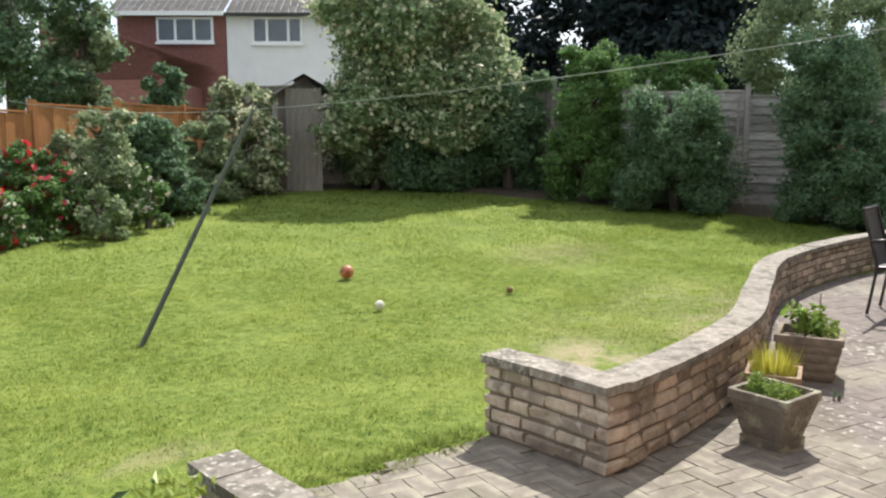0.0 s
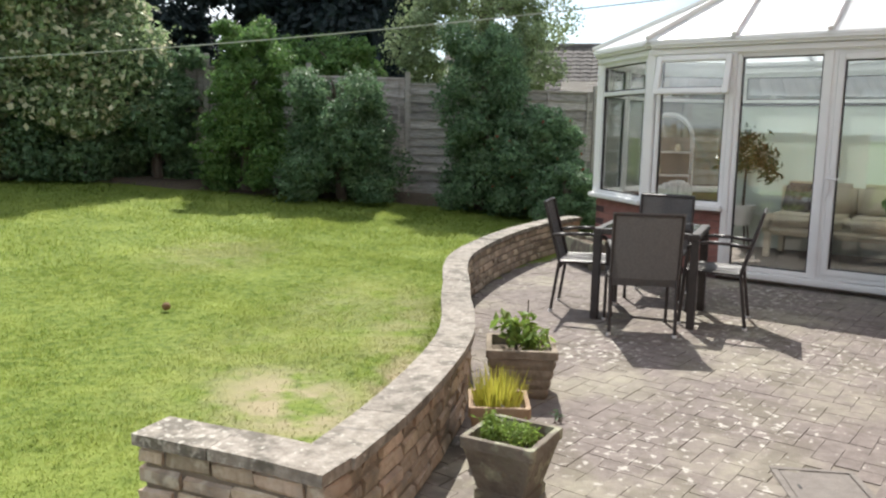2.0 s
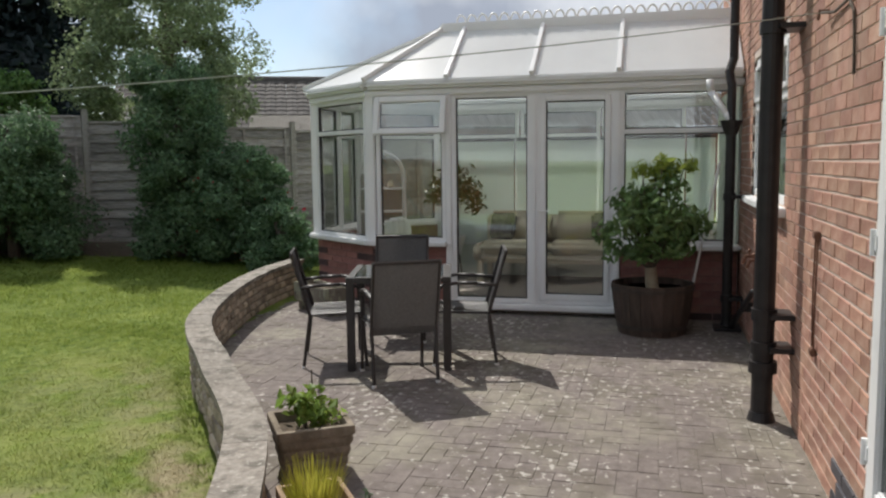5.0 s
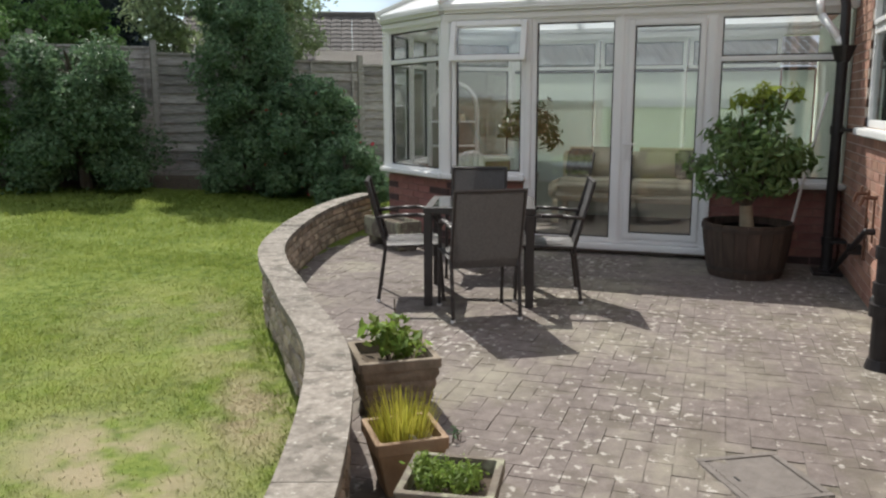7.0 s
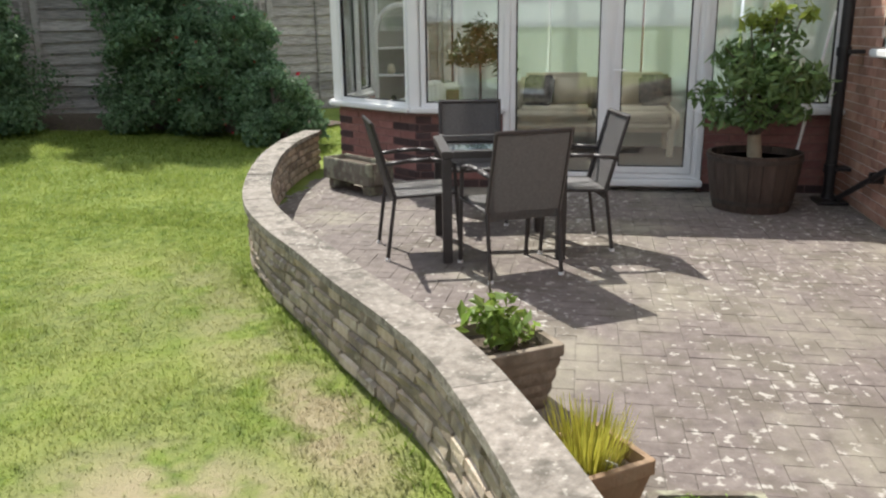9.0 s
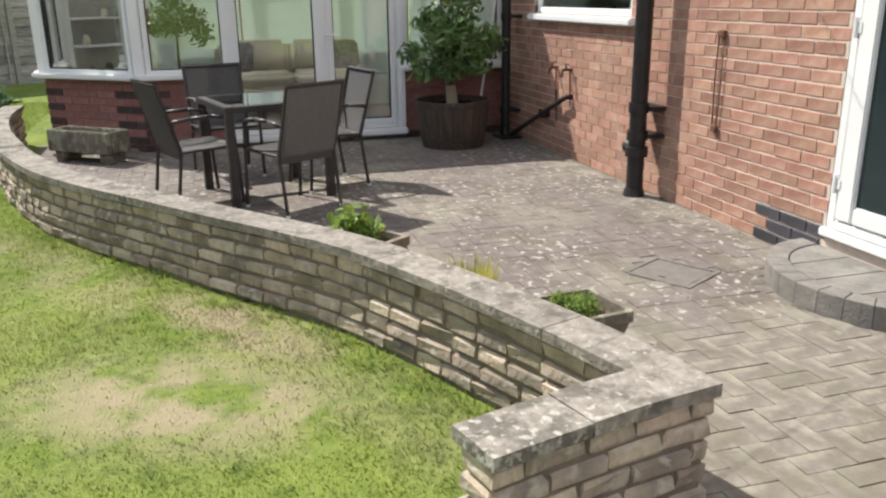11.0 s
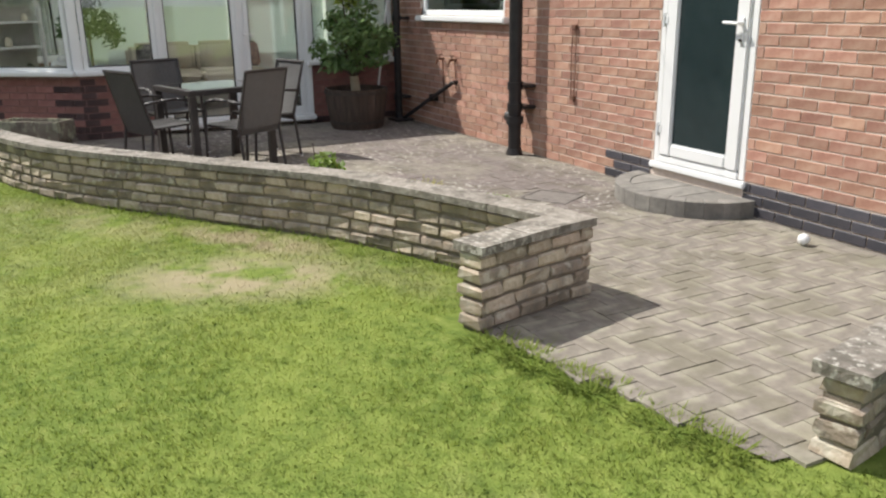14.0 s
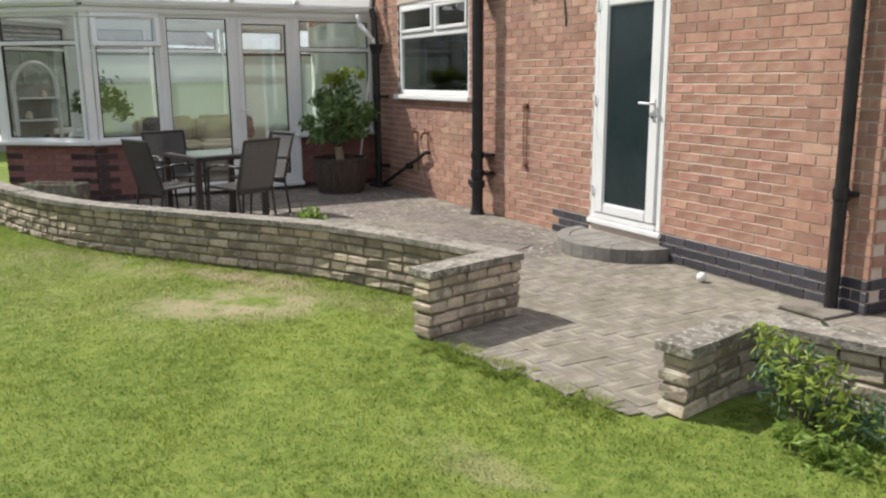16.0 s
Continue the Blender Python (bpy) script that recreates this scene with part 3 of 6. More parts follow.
# roof: sheets, bars, ridge
RX, RZ, RY = 10.2, 3.04, 3.9
EZ = EAVE + 0.07
ev = [(9.28, 0.79), (9.28, 4.56), (10.10, 5.6), (11.56, 5.6), (12.42, 4.56), (12.42, 0.79)]
sheets = []
ybars = [0.79, 1.93, 2.78, 3.66]
for a, b in zip(ybars[:-1], ybars[1:]):
    sheets.append([(9.28, a, EZ), (9.28, b, EZ), (RX, b, RZ), (RX, a, RZ)])
    sheets.append([(12.42, a, EZ), (12.42, b, EZ), (RX, b, RZ), (RX, a, RZ)])
sheets.append([(9.28, 3.66, EZ), (9.28, 4.56, EZ), (RX, RY, RZ), (RX, 3.66, RZ)])
sheets.append([(12.42, 3.66, EZ), (12.42, 4.56, EZ), (RX, RY, RZ), (RX, 3.66, RZ)])
for a, b in ((1, 2), (2, 3), (3, 4)):
    sheets.append([(*ev[a], EZ), (*ev[b], EZ), (RX, RY, RZ)])
roof = part("roof", B(RX - 0.05 - CB[0], 0.79 - CB[1], RZ - 0.03, RX + 0.05 - CB[0], RY + 0.05 - CB[1], RZ + 0.09, 0.02), M_UPVC, cons, "white conservatory roof with glazing bars and ridge")
bm = bmesh.new()
for i in range(24):
    cy = 0.9 + i * 0.122 - CB[1]
    pts_ = [(RX - CB[0], cy + 0.052 * math.cos(math.pi * k / 6), RZ + 0.088 + 0.085 * math.sin(math.pi * k / 6)) for k in range(7)]
    pipe(bm, pts_, 0.011, 6)
part("cresting", bm, M_UPVC, roof, "white scalloped ridge cresting")
for q in sheets:
    bm = bmesh.new()
    lo = [bm.verts.new((x - CB[0], y - CB[1], z)) for x, y, z in q]
    hi = [bm.verts.new((x - CB[0], y - CB[1], z + 0.024)) for x, y, z in q]
    bm.faces.new(lo)
    bm.faces.new(hi)
    for i in range(len(q)):
        bm.faces.new((lo[i], lo[(i + 1) % len(q)], hi[(i + 1) % len(q)], hi[i]))
    bmesh.ops.recalc_face_normals(bm, faces=bm.faces)
    part("sheet", bm, M_ROOFSHEET, roof)
barlines = [((sx, y, EZ), (RX, y, RZ)) for y in ybars[1:] for sx in (9.28, 12.42)] + [((*ev[i], EZ), (RX, RY, RZ)) for i in (1, 2, 3, 4)]
for a, b in barlines:
    a, b = Vector(a) - Vector((*CB, 0)), Vector(b) - Vector((*CB, 0))
    d = (b - a)
    q = Matrix.Translation((a + b) / 2 + Vector((0, 0, 0.03))) @ d.to_track_quat('X', 'Z').to_matrix().to_4x4()
    o = part("glazing_bar", B(-d.length / 2, -0.025, -0.01, d.length / 2, 0.025, 0.035, 0.008), M_UPVC, roof)
    o.matrix_basis = q
floor_cons = part("floor", B(9.46, 0.79, -0.06, 12.24, 5.4, 0.03), mat("grey_carpet", [(0.2, 0.17, 0.15), (0.3, 0.26, 0.23)], 30, 0.95, 0.4, 150))
tagged(floor_cons, "grey-brown carpet inside the conservatory", "floor", kind="structure")

M_PLASTER = mat("pale_green_plaster", [(0.58, 0.65, 0.57), (0.64, 0.7, 0.62)], 4, 0.9)
tagged(part("wall_lining", B(9.5, 0.775, 0.03, 12.2, 0.8, 2.32), M_PLASTER), "pale green plastered house wall inside the conservatory", "wall", kind="structure")
tagged(part("wall_lining", B(12.02, 0.8, 0.03, 12.06, 4.5, 0.76), M_PLASTER), "pale green plastered low wall inside the conservatory", "wall", kind="structure")

# ---- fences ----
S2 = math.sqrt(0.5)


def lap_panel(parent, length, height, slats, material, rnd):
    """A lap panel: overlapping wavy-edged boards with upright battens, along local x."""
    step = height / slats
    for i in range(slats):
        z = i * step
        bm = bmesh.new()
        lo, hi = [], []
        n = 6
        for k in range(n + 1):
            x = -0.02 + (length + 0.08) * k / n
            dz = rnd.uniform(-0.012, 0.012)
            lo.append((bm.verts.new((x, -0.042, z + dz)), bm.verts.new((x, -0.03, z + dz))))
            hi.append((bm.verts.new((x, -0.006, z + step * 1.25)), bm.verts.new((x, 0.0, z + step * 1.25))))
        for k in range(n):
            for q in ((lo[k][0], lo[k + 1][0], hi[k + 1][0], hi[k][0]), (lo[k][1], hi[k][1], hi[k + 1][1], lo[k + 1][1]), (lo[k][0], lo[k][1], lo[k + 1][1], lo[k + 1][0])):
                bm.faces.new(q)
        part("slat", bm, material, parent)
    for x in (0.02, length / 2, length - 0.06):
        part("batten", B(x, -0.062, 0, x + 0.04, -0.043, height + 0.02, 0.004), material, parent)
    part("top_rail", B(0.03, -0.05, height, length, 0.02, height + 0.035, 0.006), material, parent)


rnd = random.Random(11)
grey_fence = thing("grey_fence", pose(13.0, 10.9, 0.0, 0, 0, -45), "weathered grey wooden lap fence with pale posts", "fence")
for k in range(-6, 6):
    x, y = 13.0 + 1.83 * S2 * k, 10.9 - 1.83 * S2 * k
    gz, gz2 = ground_z(x, y), ground_z(x + 1.83 * S2, y - 1.83 * S2)
    part("post", B(-0.05, -0.06, -0.3, 0.05, 0.05, 2.27, 0.01), M_CONCRETE, grey_fence, "pale weathered post", loc=(1.83 * k, 0, gz))
    f = part("panel", B(0.06, -0.03, -0.1, 1.77, 0.0, 0.12, 0.006), M_CONCRETE, grey_fence, "grey lap panel on a gravel board", loc=(1.83 * k, 0, min(gz, gz2) + 0.02))
    lap_panel(f, 1.71, 2.1, 13, M_FENCE, rnd)
orange_fence = thing("orange_fence", pose(1.0, 13.0, 0.0, 0, 0, 45), "orange-stained upright board fence behind the flower bed", "fence")
for k in range(-6, 4):
    x, y = 1.0 + 1.83 * S2 * k, 13.0 + 1.83 * S2 * k
    gz = ground_z(x, y)
    part("post", B(-0.05, -0.05, -0.3, 0.05, 0.05, 1.60, 0.01), M_FENCE_ORANGE, orange_fence, loc=(1.83 * k, 0, gz))
    f = part("panel", B(0.05, -0.035, 1.51, 1.78, 0.03, 1.54, 0.006), M_FENCE_ORANGE, orange_fence, loc=(1.83 * k, 0, gz + 0.02))
    for i in range(11):
        x0 = 0.06 + i * 0.157
        part("board", B(x0, -0.012 if i % 2 else -0.02, 0, x0 + 0.165, 0.0 if i % 2 else -0.008, 1.50 + rnd.uniform(-0.004, 0.004)), M_FENCE_ORANGE, f)
    for z in (0.3, 0.9, 1.35):
        part("rail", B(0.05, 0.004, z, 1.78, 0.05, z + 0.07), M_FENCE_ORANGE, f)


# ---- foliage ----
def leaf_mat(name, stops, spread=0.4, rough=0.5, through=0.45):
    return mat(name, stops, 3.0, rough, 0.0, per="island", spread=spread, spec=0.35, sheen_through=through)


M_LEAF = leaf_mat("leaf_mid_green", [(0.1, 0.2, 0.06), (0.175, 0.295, 0.09)])
M_LEAF_DARK = leaf_mat("leaf_dark_green", [(0.09, 0.17, 0.09), (0.185, 0.285, 0.145)])
M_LEAF_BRIGHT = leaf_mat("leaf_bright_green", [(0.16, 0.25, 0.045), (0.27, 0.37, 0.085)])
M_LEAF_GREY = leaf_mat("leaf_grey_green", [(0.19, 0.26, 0.13), (0.31, 0.38, 0.21)])
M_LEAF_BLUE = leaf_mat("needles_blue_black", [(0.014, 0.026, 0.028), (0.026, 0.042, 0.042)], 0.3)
M_LEAF_YEL = leaf_mat("leaf_yellow_green", [(0.36, 0.36, 0.05), (0.52, 0.48, 0.09)])
M_LEAF_BLOS = leaf_mat("leaf_pale_green", [(0.2, 0.285, 0.14), (0.33, 0.42, 0.22)])
M_BLOSSOM = leaf_mat("cream_blossom", [(0.6, 0.58, 0.38), (0.75, 0.72, 0.52)], 0.15)
M_RED = leaf_mat("red_petal", [(0.36, 0.015, 0.03), (0.5, 0.04, 0.05)], 0.3)
M_PINKW = leaf_mat("white_pink_petal", [(0.7, 0.62, 0.55), (0.8, 0.75, 0.66)], 0.15)
M_BARK = mat("bark", [(0.07, 0.055, 0.042), (0.15, 0.125, 0.1)], 6, 0.95, 0.8, 30, stretch=(3, 3, 0.6))


def leaves(name, blobs, leaf, material, parent, seed, shell=0.55, width=0.5):
    """Many small folded leaves filling a set of uneven lumps (x, y, z, rx, ry, rz, count)."""
    rs = np.random.RandomState(seed)
    V = []
    for x, y, z, rx, ry, rz, n in blobs:
        d = rs.normal(size=(n, 3))
        d /= np.linalg.norm(d, axis=1)[:, None]
        lump = 1 + 0.16 * np.sin(d[:, 0] * 5 + seed) * np.cos(d[:, 1] * 6 + x) + 0.13 * np.sin(d[:, 2] * 9 + y) + 0.10 * np.sin(d[:, 0] * 13 + d[:, 1] * 11)
        r = (shell + (1 - shell) * rs.rand(n) ** 0.6) * lump
        r = r * (1 + 0.45 * (rs.rand(n) < 0.12) * rs.rand(n))
        c = np.stack([x + rx * d[:, 0] * r, y + ry * d[:, 1] * r, z + rz * d[:, 2] * r], -1)
        c[:, 2] = np.maximum(c[:, 2], 0.02)
        nrm = d * 0.7 + rs.normal(size=(n, 3)) * 0.7 + np.array([0, 0, 0.35])
        nrm /= np.linalg.norm(nrm, axis=1)[:, None]
        t = np.cross(nrm, rs.normal(size=(n, 3)))
        t /= np.linalg.norm(t, axis=1)[:, None]
        b = np.cross(nrm, t)
        s = leaf * (0.6 + 0.8 * rs.rand(n))[:, None]
        drop = nrm * s * 0.18
        V.append(np.stack([c - t * s, c + b * s * width - drop, c + t * s, c - b * s * width - drop], 1).reshape(-1, 3))
    V = np.concatenate(V)
    F = np.arange(len(V)).reshape(-1, 4)
    return soup(name, V, F, material, parent)


def limbs(parent, name, base, top, r, n, spread, seed, material):
    """A trunk with tapering limbs that fork outwards."""
    rnd = random.Random(seed)
    bm = bmesh.new()
    p = Vector(base)
    k = 4
    pts = [p]
    for i in range(k):
        p = p + Vector(((top[0] - base[0]) / k + rnd.uniform(-1, 1) * 0.06, (top[1] - base[1]) / k + rnd.uniform(-1, 1) * 0.06, (top[2] - base[2]) / k))
        pts.append(p)
    for i in range(k):
        tube(bm, pts[i], pts[i + 1], r * (1 - 0.16 * i), r * (1 - 0.16 * (i + 1)), 8)
    for i in range(n):
        a = pts[rnd.randrange(1, k + 1)]
        h = rnd.uniform(0, 2 * math.pi)
        q = a + Vector((math.cos(h) * spread * rnd.uniform(0.4, 0.9), math.sin(h) * spread * rnd.uniform(0.4, 0.9), spread * rnd.uniform(0.3, 1.0)))
        mid = (a + q) / 2 + Vector((0, 0, 0.08 * spread))
        tube(bm, a, mid, r * 0.45, r * 0.3, 6)
        tube(bm, mid, q, r * 0.3, r * 0.1, 6)
    return part(name, bm, material, parent)


def shrub(name, x, y, blobs, leaf, material, label, category="shrub", seed=1, trunk=True, flower=None, width=0.5, shell=0.5, group=""):
    """A bush or tree: stems, a crown of leaves, and blossom if it has any. Blobs are relative to the foot."""
    gz = ground_z(x, y)
    t = thing(name, pose(x, y, gz), label, category, group)
    top = max(b[2] for b in blobs)
    if trunk:
        limbs(t, "trunk", (0, 0, -0.1), (0, 0, top * 0.8), 0.03 + 0.035 * top, 9, max(b[3] for b in blobs) * 0.8, seed, M_BARK)
    leaves("crown", blobs, leaf, material, t, seed, shell, width)
    if flower:
        fm, fl, fn = flower
        leaves("blossom", [(b[0], b[1], b[2], b[3] * 1.03, b[4] * 1.03, b[5] * 1.03, max(3, int(fn * b[6]))) for b in blobs], fl, fm, t, seed + 50, 0.93, 0.8)
    return t


def lumps(rx, ry, z0, z1, n, count, seed, r0=0.45, taper=0.35):
    """Uneven clumps that together fill a crown of that half width and height, narrower towards the top."""
    rnd = random.Random(seed)
    out = []
    for i in range(n):
        g = (i + rnd.uniform(0.1, 0.9)) / n
        z = z0 + (z1 - z0) * (0.03 + 0.87 * g)
        a = 2.4 * i + rnd.uniform(-0.5, 0.5)
        wide = (1 - taper * g) * (0.85 + 0.15 * math.sin(math.pi * g))
        f = rnd.uniform(0.35, 0.75) * wide
        r = r0 * rnd.uniform(0.7, 1.25) * wide
        out.append((rx * f * math.cos(a), ry * f * math.sin(a), z, rx * r, ry * r, max(0.1, 0.5 * (rx + ry) * r * rnd.uniform(0.6, 0.95)), count // n))
    return out


shrub("blossom_tree", 8.0, 14.7, lumps(2.75, 2.0, 0.7, 4.9, 60, 100000, 1, 0.27, 0.2), 0.05, M_LEAF_BLOS, "large green tree with cream blossom behind the lawn", "tree", 1, flower=(M_BLOSSOM, 0.055, 0.08))
shrub("under_shrub", 7.96, 15.33, lumps(1.9, 1.0, 0.0, 2.4, 16, 22000, 31, 0.4, 0.15), 0.06, M_LEAF_DARK, "dark shady undergrowth below the blossom tree", "shrub", 31)
shrub("under_shrub", 7.05, 14.75, lumps(0.7, 0.7, 0.0, 2.3, 16, 13000, 33, 0.4, 0.25), 0.055, M_LEAF_GREY, "grey-green skirt of foliage at the foot of the blossom tree", "shrub", 33, flower=(M_BLOSSOM, 0.04, 0.02))
shrub("under_shrub", 8.3, 14.05, lumps(1.5, 0.8, 0.0, 1.7, 26, 18000, 34, 0.36, 0.2), 0.042, M_LEAF_DARK, "dark shaded shrub before the blossom tree trunk", "shrub", 34)
shrub("under_shrub", 9.5, 13.7, lumps(1.2, 0.9, 0.0, 2.6, 26, 22000, 32, 0.36, 0.15), 0.045, M_LEAF_DARK, "dark shady shrub between tree and fence", "shrub", 32)
shrub("tall_shrub", 10.19, 12.14, lumps(1.15, 1.0, 0.0, 3.1, 40, 40000, 2, 0.32), 0.033, M_LEAF, "tall bright green bushy shrub by the fence", "shrub", 2)
shrub("round_shrub", 11.1, 10.75, lumps(1.5, 1.15, 0.0, 2.2, 44, 46000, 3, 0.33, 0.25), 0.033, M_LEAF_DARK, "dense dark green rounded shrub before the grey fence", "shrub", 3)
shrub("climbing_shrub", 12.6, 8.9, lumps(1.0, 0.95, 0.0, 3.3, 44, 36000, 4, 0.34, 0.1), 0.034, M_LEAF_DARK, "tall dark green shrub leaning on the grey fence", "shrub", 4)
shrub("low_shrub", 12.7, 7.85, lumps(1.2, 1.05, 0.0, 1.8, 30, 30000, 5, 0.36, 0.25), 0.033, M_LEAF_DARK, "low dark shrub with reddish flowers beside the fence", "shrub", 5, flower=(M_RED, 0.03, 0.0006))
shrub("low_shrub", 11.9, 6.75, lumps(0.65, 0.6, 0.0, 0.95, 10, 9000, 35, 0.42, 0.2), 0.03, M_LEAF_DARK, "low leafy shrub beside the conservatory", "shrub", 35)
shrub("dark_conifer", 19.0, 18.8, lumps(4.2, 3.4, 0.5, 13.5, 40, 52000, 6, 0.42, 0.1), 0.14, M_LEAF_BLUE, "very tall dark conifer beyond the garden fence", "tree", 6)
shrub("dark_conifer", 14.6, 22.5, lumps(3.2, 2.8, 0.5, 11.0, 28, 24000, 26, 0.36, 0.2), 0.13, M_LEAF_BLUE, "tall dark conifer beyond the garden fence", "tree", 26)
shrub("garden_tree", 14.8, 10.5, lumps(2.7, 2.4, 2.1, 6.2, 64, 44000, 7, 0.2, 0.25), 0.042, M_LEAF_GREY, "airy grey-green tree rising behind the grey fence", "tree", 7)
shrub("hedge_top", 12.6, 12.4, lumps(1.6, 1.0, 1.6, 2.8, 12, 9000, 37, 0.35, 0.1), 0.05, M_LEAF, "ivy and hedge showing above the grey fence", "hedge", 37)
shrub("variegated_shrub", 4.55, 14.35, lumps(0.62, 0.6, 0.0, 1.55, 16, 13000, 8, 0.42, 0.2), 0.045, M_LEAF_GREY, "variegated green and cream shrub beside the shed", "shrub", 8, flower=(M_BLOSSOM, 0.045, 0.12))
shrub("climbing_rose", 4.6, 15.4, lumps(0.9, 0.6, 1.1, 2.1, 18, 9000, 38, 0.28, 0.2), 0.045, M_LEAF_GREY, "pale climbing rose spilling over the fence", "rose", 38, flower=(M_BLOSSOM, 0.045, 0.1))
shrub("bed_shrub", 3.62, 13.75, lumps(0.7, 0.6, 0.0, 1.4, 14, 13000, 9, 0.42), 0.04, M_LEAF_GREY, "grey-green leafy shrub in the flower bed", "shrub", 9)
shrub("bed_shrub", 2.55, 12.85, lumps(0.75, 0.7, 0.0, 1.45, 20, 18000, 10, 0.5, 0.45), 0.04, M_LEAF_DARK, "dark green upright shrub in the flower bed", "shrub", 10)
shrub("rose_bush", 0.92, 11.34, lumps(0.7, 0.6, 0.0, 1.15, 18, 8000, 12, 0.3), 0.035, M_LEAF, "rose bush with red flowers in the bed", "rose bush", 12, flower=(M_RED, 0.06, 0.03), group="roses")
shrub("rose_bush", 1.83, 11.87, lumps(0.5, 0.45, 0.0, 1.7, 14, 6500, 13, 0.55), 0.035, M_LEAF_GREY, "tall rose bush with pale yellow flowers", "rose bush", 13, flower=(M_BLOSSOM, 0.055, 0.012), group="roses")
shrub("rose_bush", 0.18, 10.70, lumps(0.6, 0.5, 0.0, 1.1, 10, 6000, 15, 0.4), 0.035, M_LEAF, "low rose bush with crimson flowers", "rose bush", 15, flower=(M_RED, 0.06, 0.03), group="roses")
shrub("bed_perennial", 1.61, 10.81, lumps(0.4, 0.4, 0.0, 0.65, 8, 3500, 16, 0.4), 0.03, M_LEAF_GREY, "low purple-tinged leafy perennial at the lawn edge", "perennial", 16)
shrub("bed_perennial", 2.25, 11.45, lumps(0.35, 0.35, 0.0, 0.85, 8, 3000, 17, 0.4), 0.03, M_LEAF, "green perennial with white flower spikes", "perennial", 17, flower=(M_PINKW, 0.04, 0.03))
shrub("bed_perennial", 2.95, 12.45, lumps(0.5, 0.45, 0.0, 0.7, 8, 4000, 18, 0.4), 0.03, M_LEAF_DARK, "dark leafy perennial at the lawn edge", "perennial", 18)
shrub("boundary_tree", 0.9, 15.6, lumps(2.3, 1.8, 1.4, 5.2, 44, 30000, 14, 0.24), 0.05, M_LEAF_DARK, "dark leafy tree behind the orange fence", "tree", 14)
shrub("boundary_conifer", 3.4, 16.6, lumps(0.85, 0.85, 0.0, 2.6, 20, 14000, 19, 0.5, 0.6), 0.05, M_LEAF_DARK, "dark narrow conifer behind the orange fence", "tree", 19)
shrub("boundary_shrub", 1.9, 15.6, lumps(0.8, 0.8, 0.8, 4.2, 18, 9000, 20, 0.34), 0.05, M_LEAF_GREY, "airy shrub rising behind the orange fence", "shrub", 20)
rnd = random.Random(44)
for i in range(10):
    f = i / 9
    x, y = 0.15 + 3.6 * f + rnd.uniform(-0.1, 0.1), 10.35 + 3.75 * f + rnd.uniform(-0.15, 0.15)
    hgt = rnd.uniform(0.5, 0.95)
    kind_ = rnd.choice((("low grey-leaved perennial at the edge of the lawn", M_LEAF_GREY, None), ("low green perennial at the edge of the lawn", M_LEAF, None), ("perennial with small white flowers at the lawn edge", M_LEAF, (M_PINKW, 0.03, 0.05))))
    shrub("bed_perennial", x, y, lumps(0.42, 0.4, 0.0, hgt, 9, 3600, 500 + i, 0.45, 0.3), 0.03, kind_[1], kind_[0], "perennial", 500 + i, flower=kind_[2], group="plants at the lawn edge")
# taller plants standing behind them, up to the fence
for i in range(9):
    f = (i + 0.5) / 9
    x, y = -0.35 + 4.3 * f + rnd.uniform(-0.12, 0.12), 10.95 + 4.2 * f + rnd.uniform(-0.12, 0.12)
    hgt = rnd.uniform(0.75, 1.3)
    kind_ = rnd.choice((("tall loose grey-green shrub before the orange fence", M_LEAF_GREY, (M_PINKW, 0.035, 0.012)), ("tall loose dark green shrub before the orange fence", M_LEAF_DARK, None), ("tall loose shrub with pale roses before the orange fence", M_LEAF_GREY, (M_BLOSSOM, 0.05, 0.012))))
    shrub("bed_shrub", x, y, lumps(0.5, 0.45, 0.0, hgt, 22, 5200, 540 + i, 0.36, 0.3), 0.036, kind_[1], kind_[0], "shrub", 540 + i, flower=kind_[2], group="shrubs before the orange fence", shell=0.3)


# ---- house front: door, step, window, pipes ----
M_DARKPANE = mat("dark_obscured_glass", [(0.012, 0.024, 0.026), (0.025, 0.04, 0.042)], 2, 0.12, 0.25, 160, spec=0.6)
M_CHROME = mat("brushed_metal", [(0.55, 0.55, 0.55), (0.68, 0.68, 0.68)], 8, 0.3, metal=1.0)
M_RUST = mat("rusty_iron", [(0.09, 0.04, 0.025), (0.2, 0.1, 0.06)], 20, 0.8, 0.4, 90)
M_DARKMETAL = mat("dark_brown_metal", [(0.035, 0.03, 0.028), (0.055, 0.048, 0.045)], 12, 0.42, 0.1, 60)


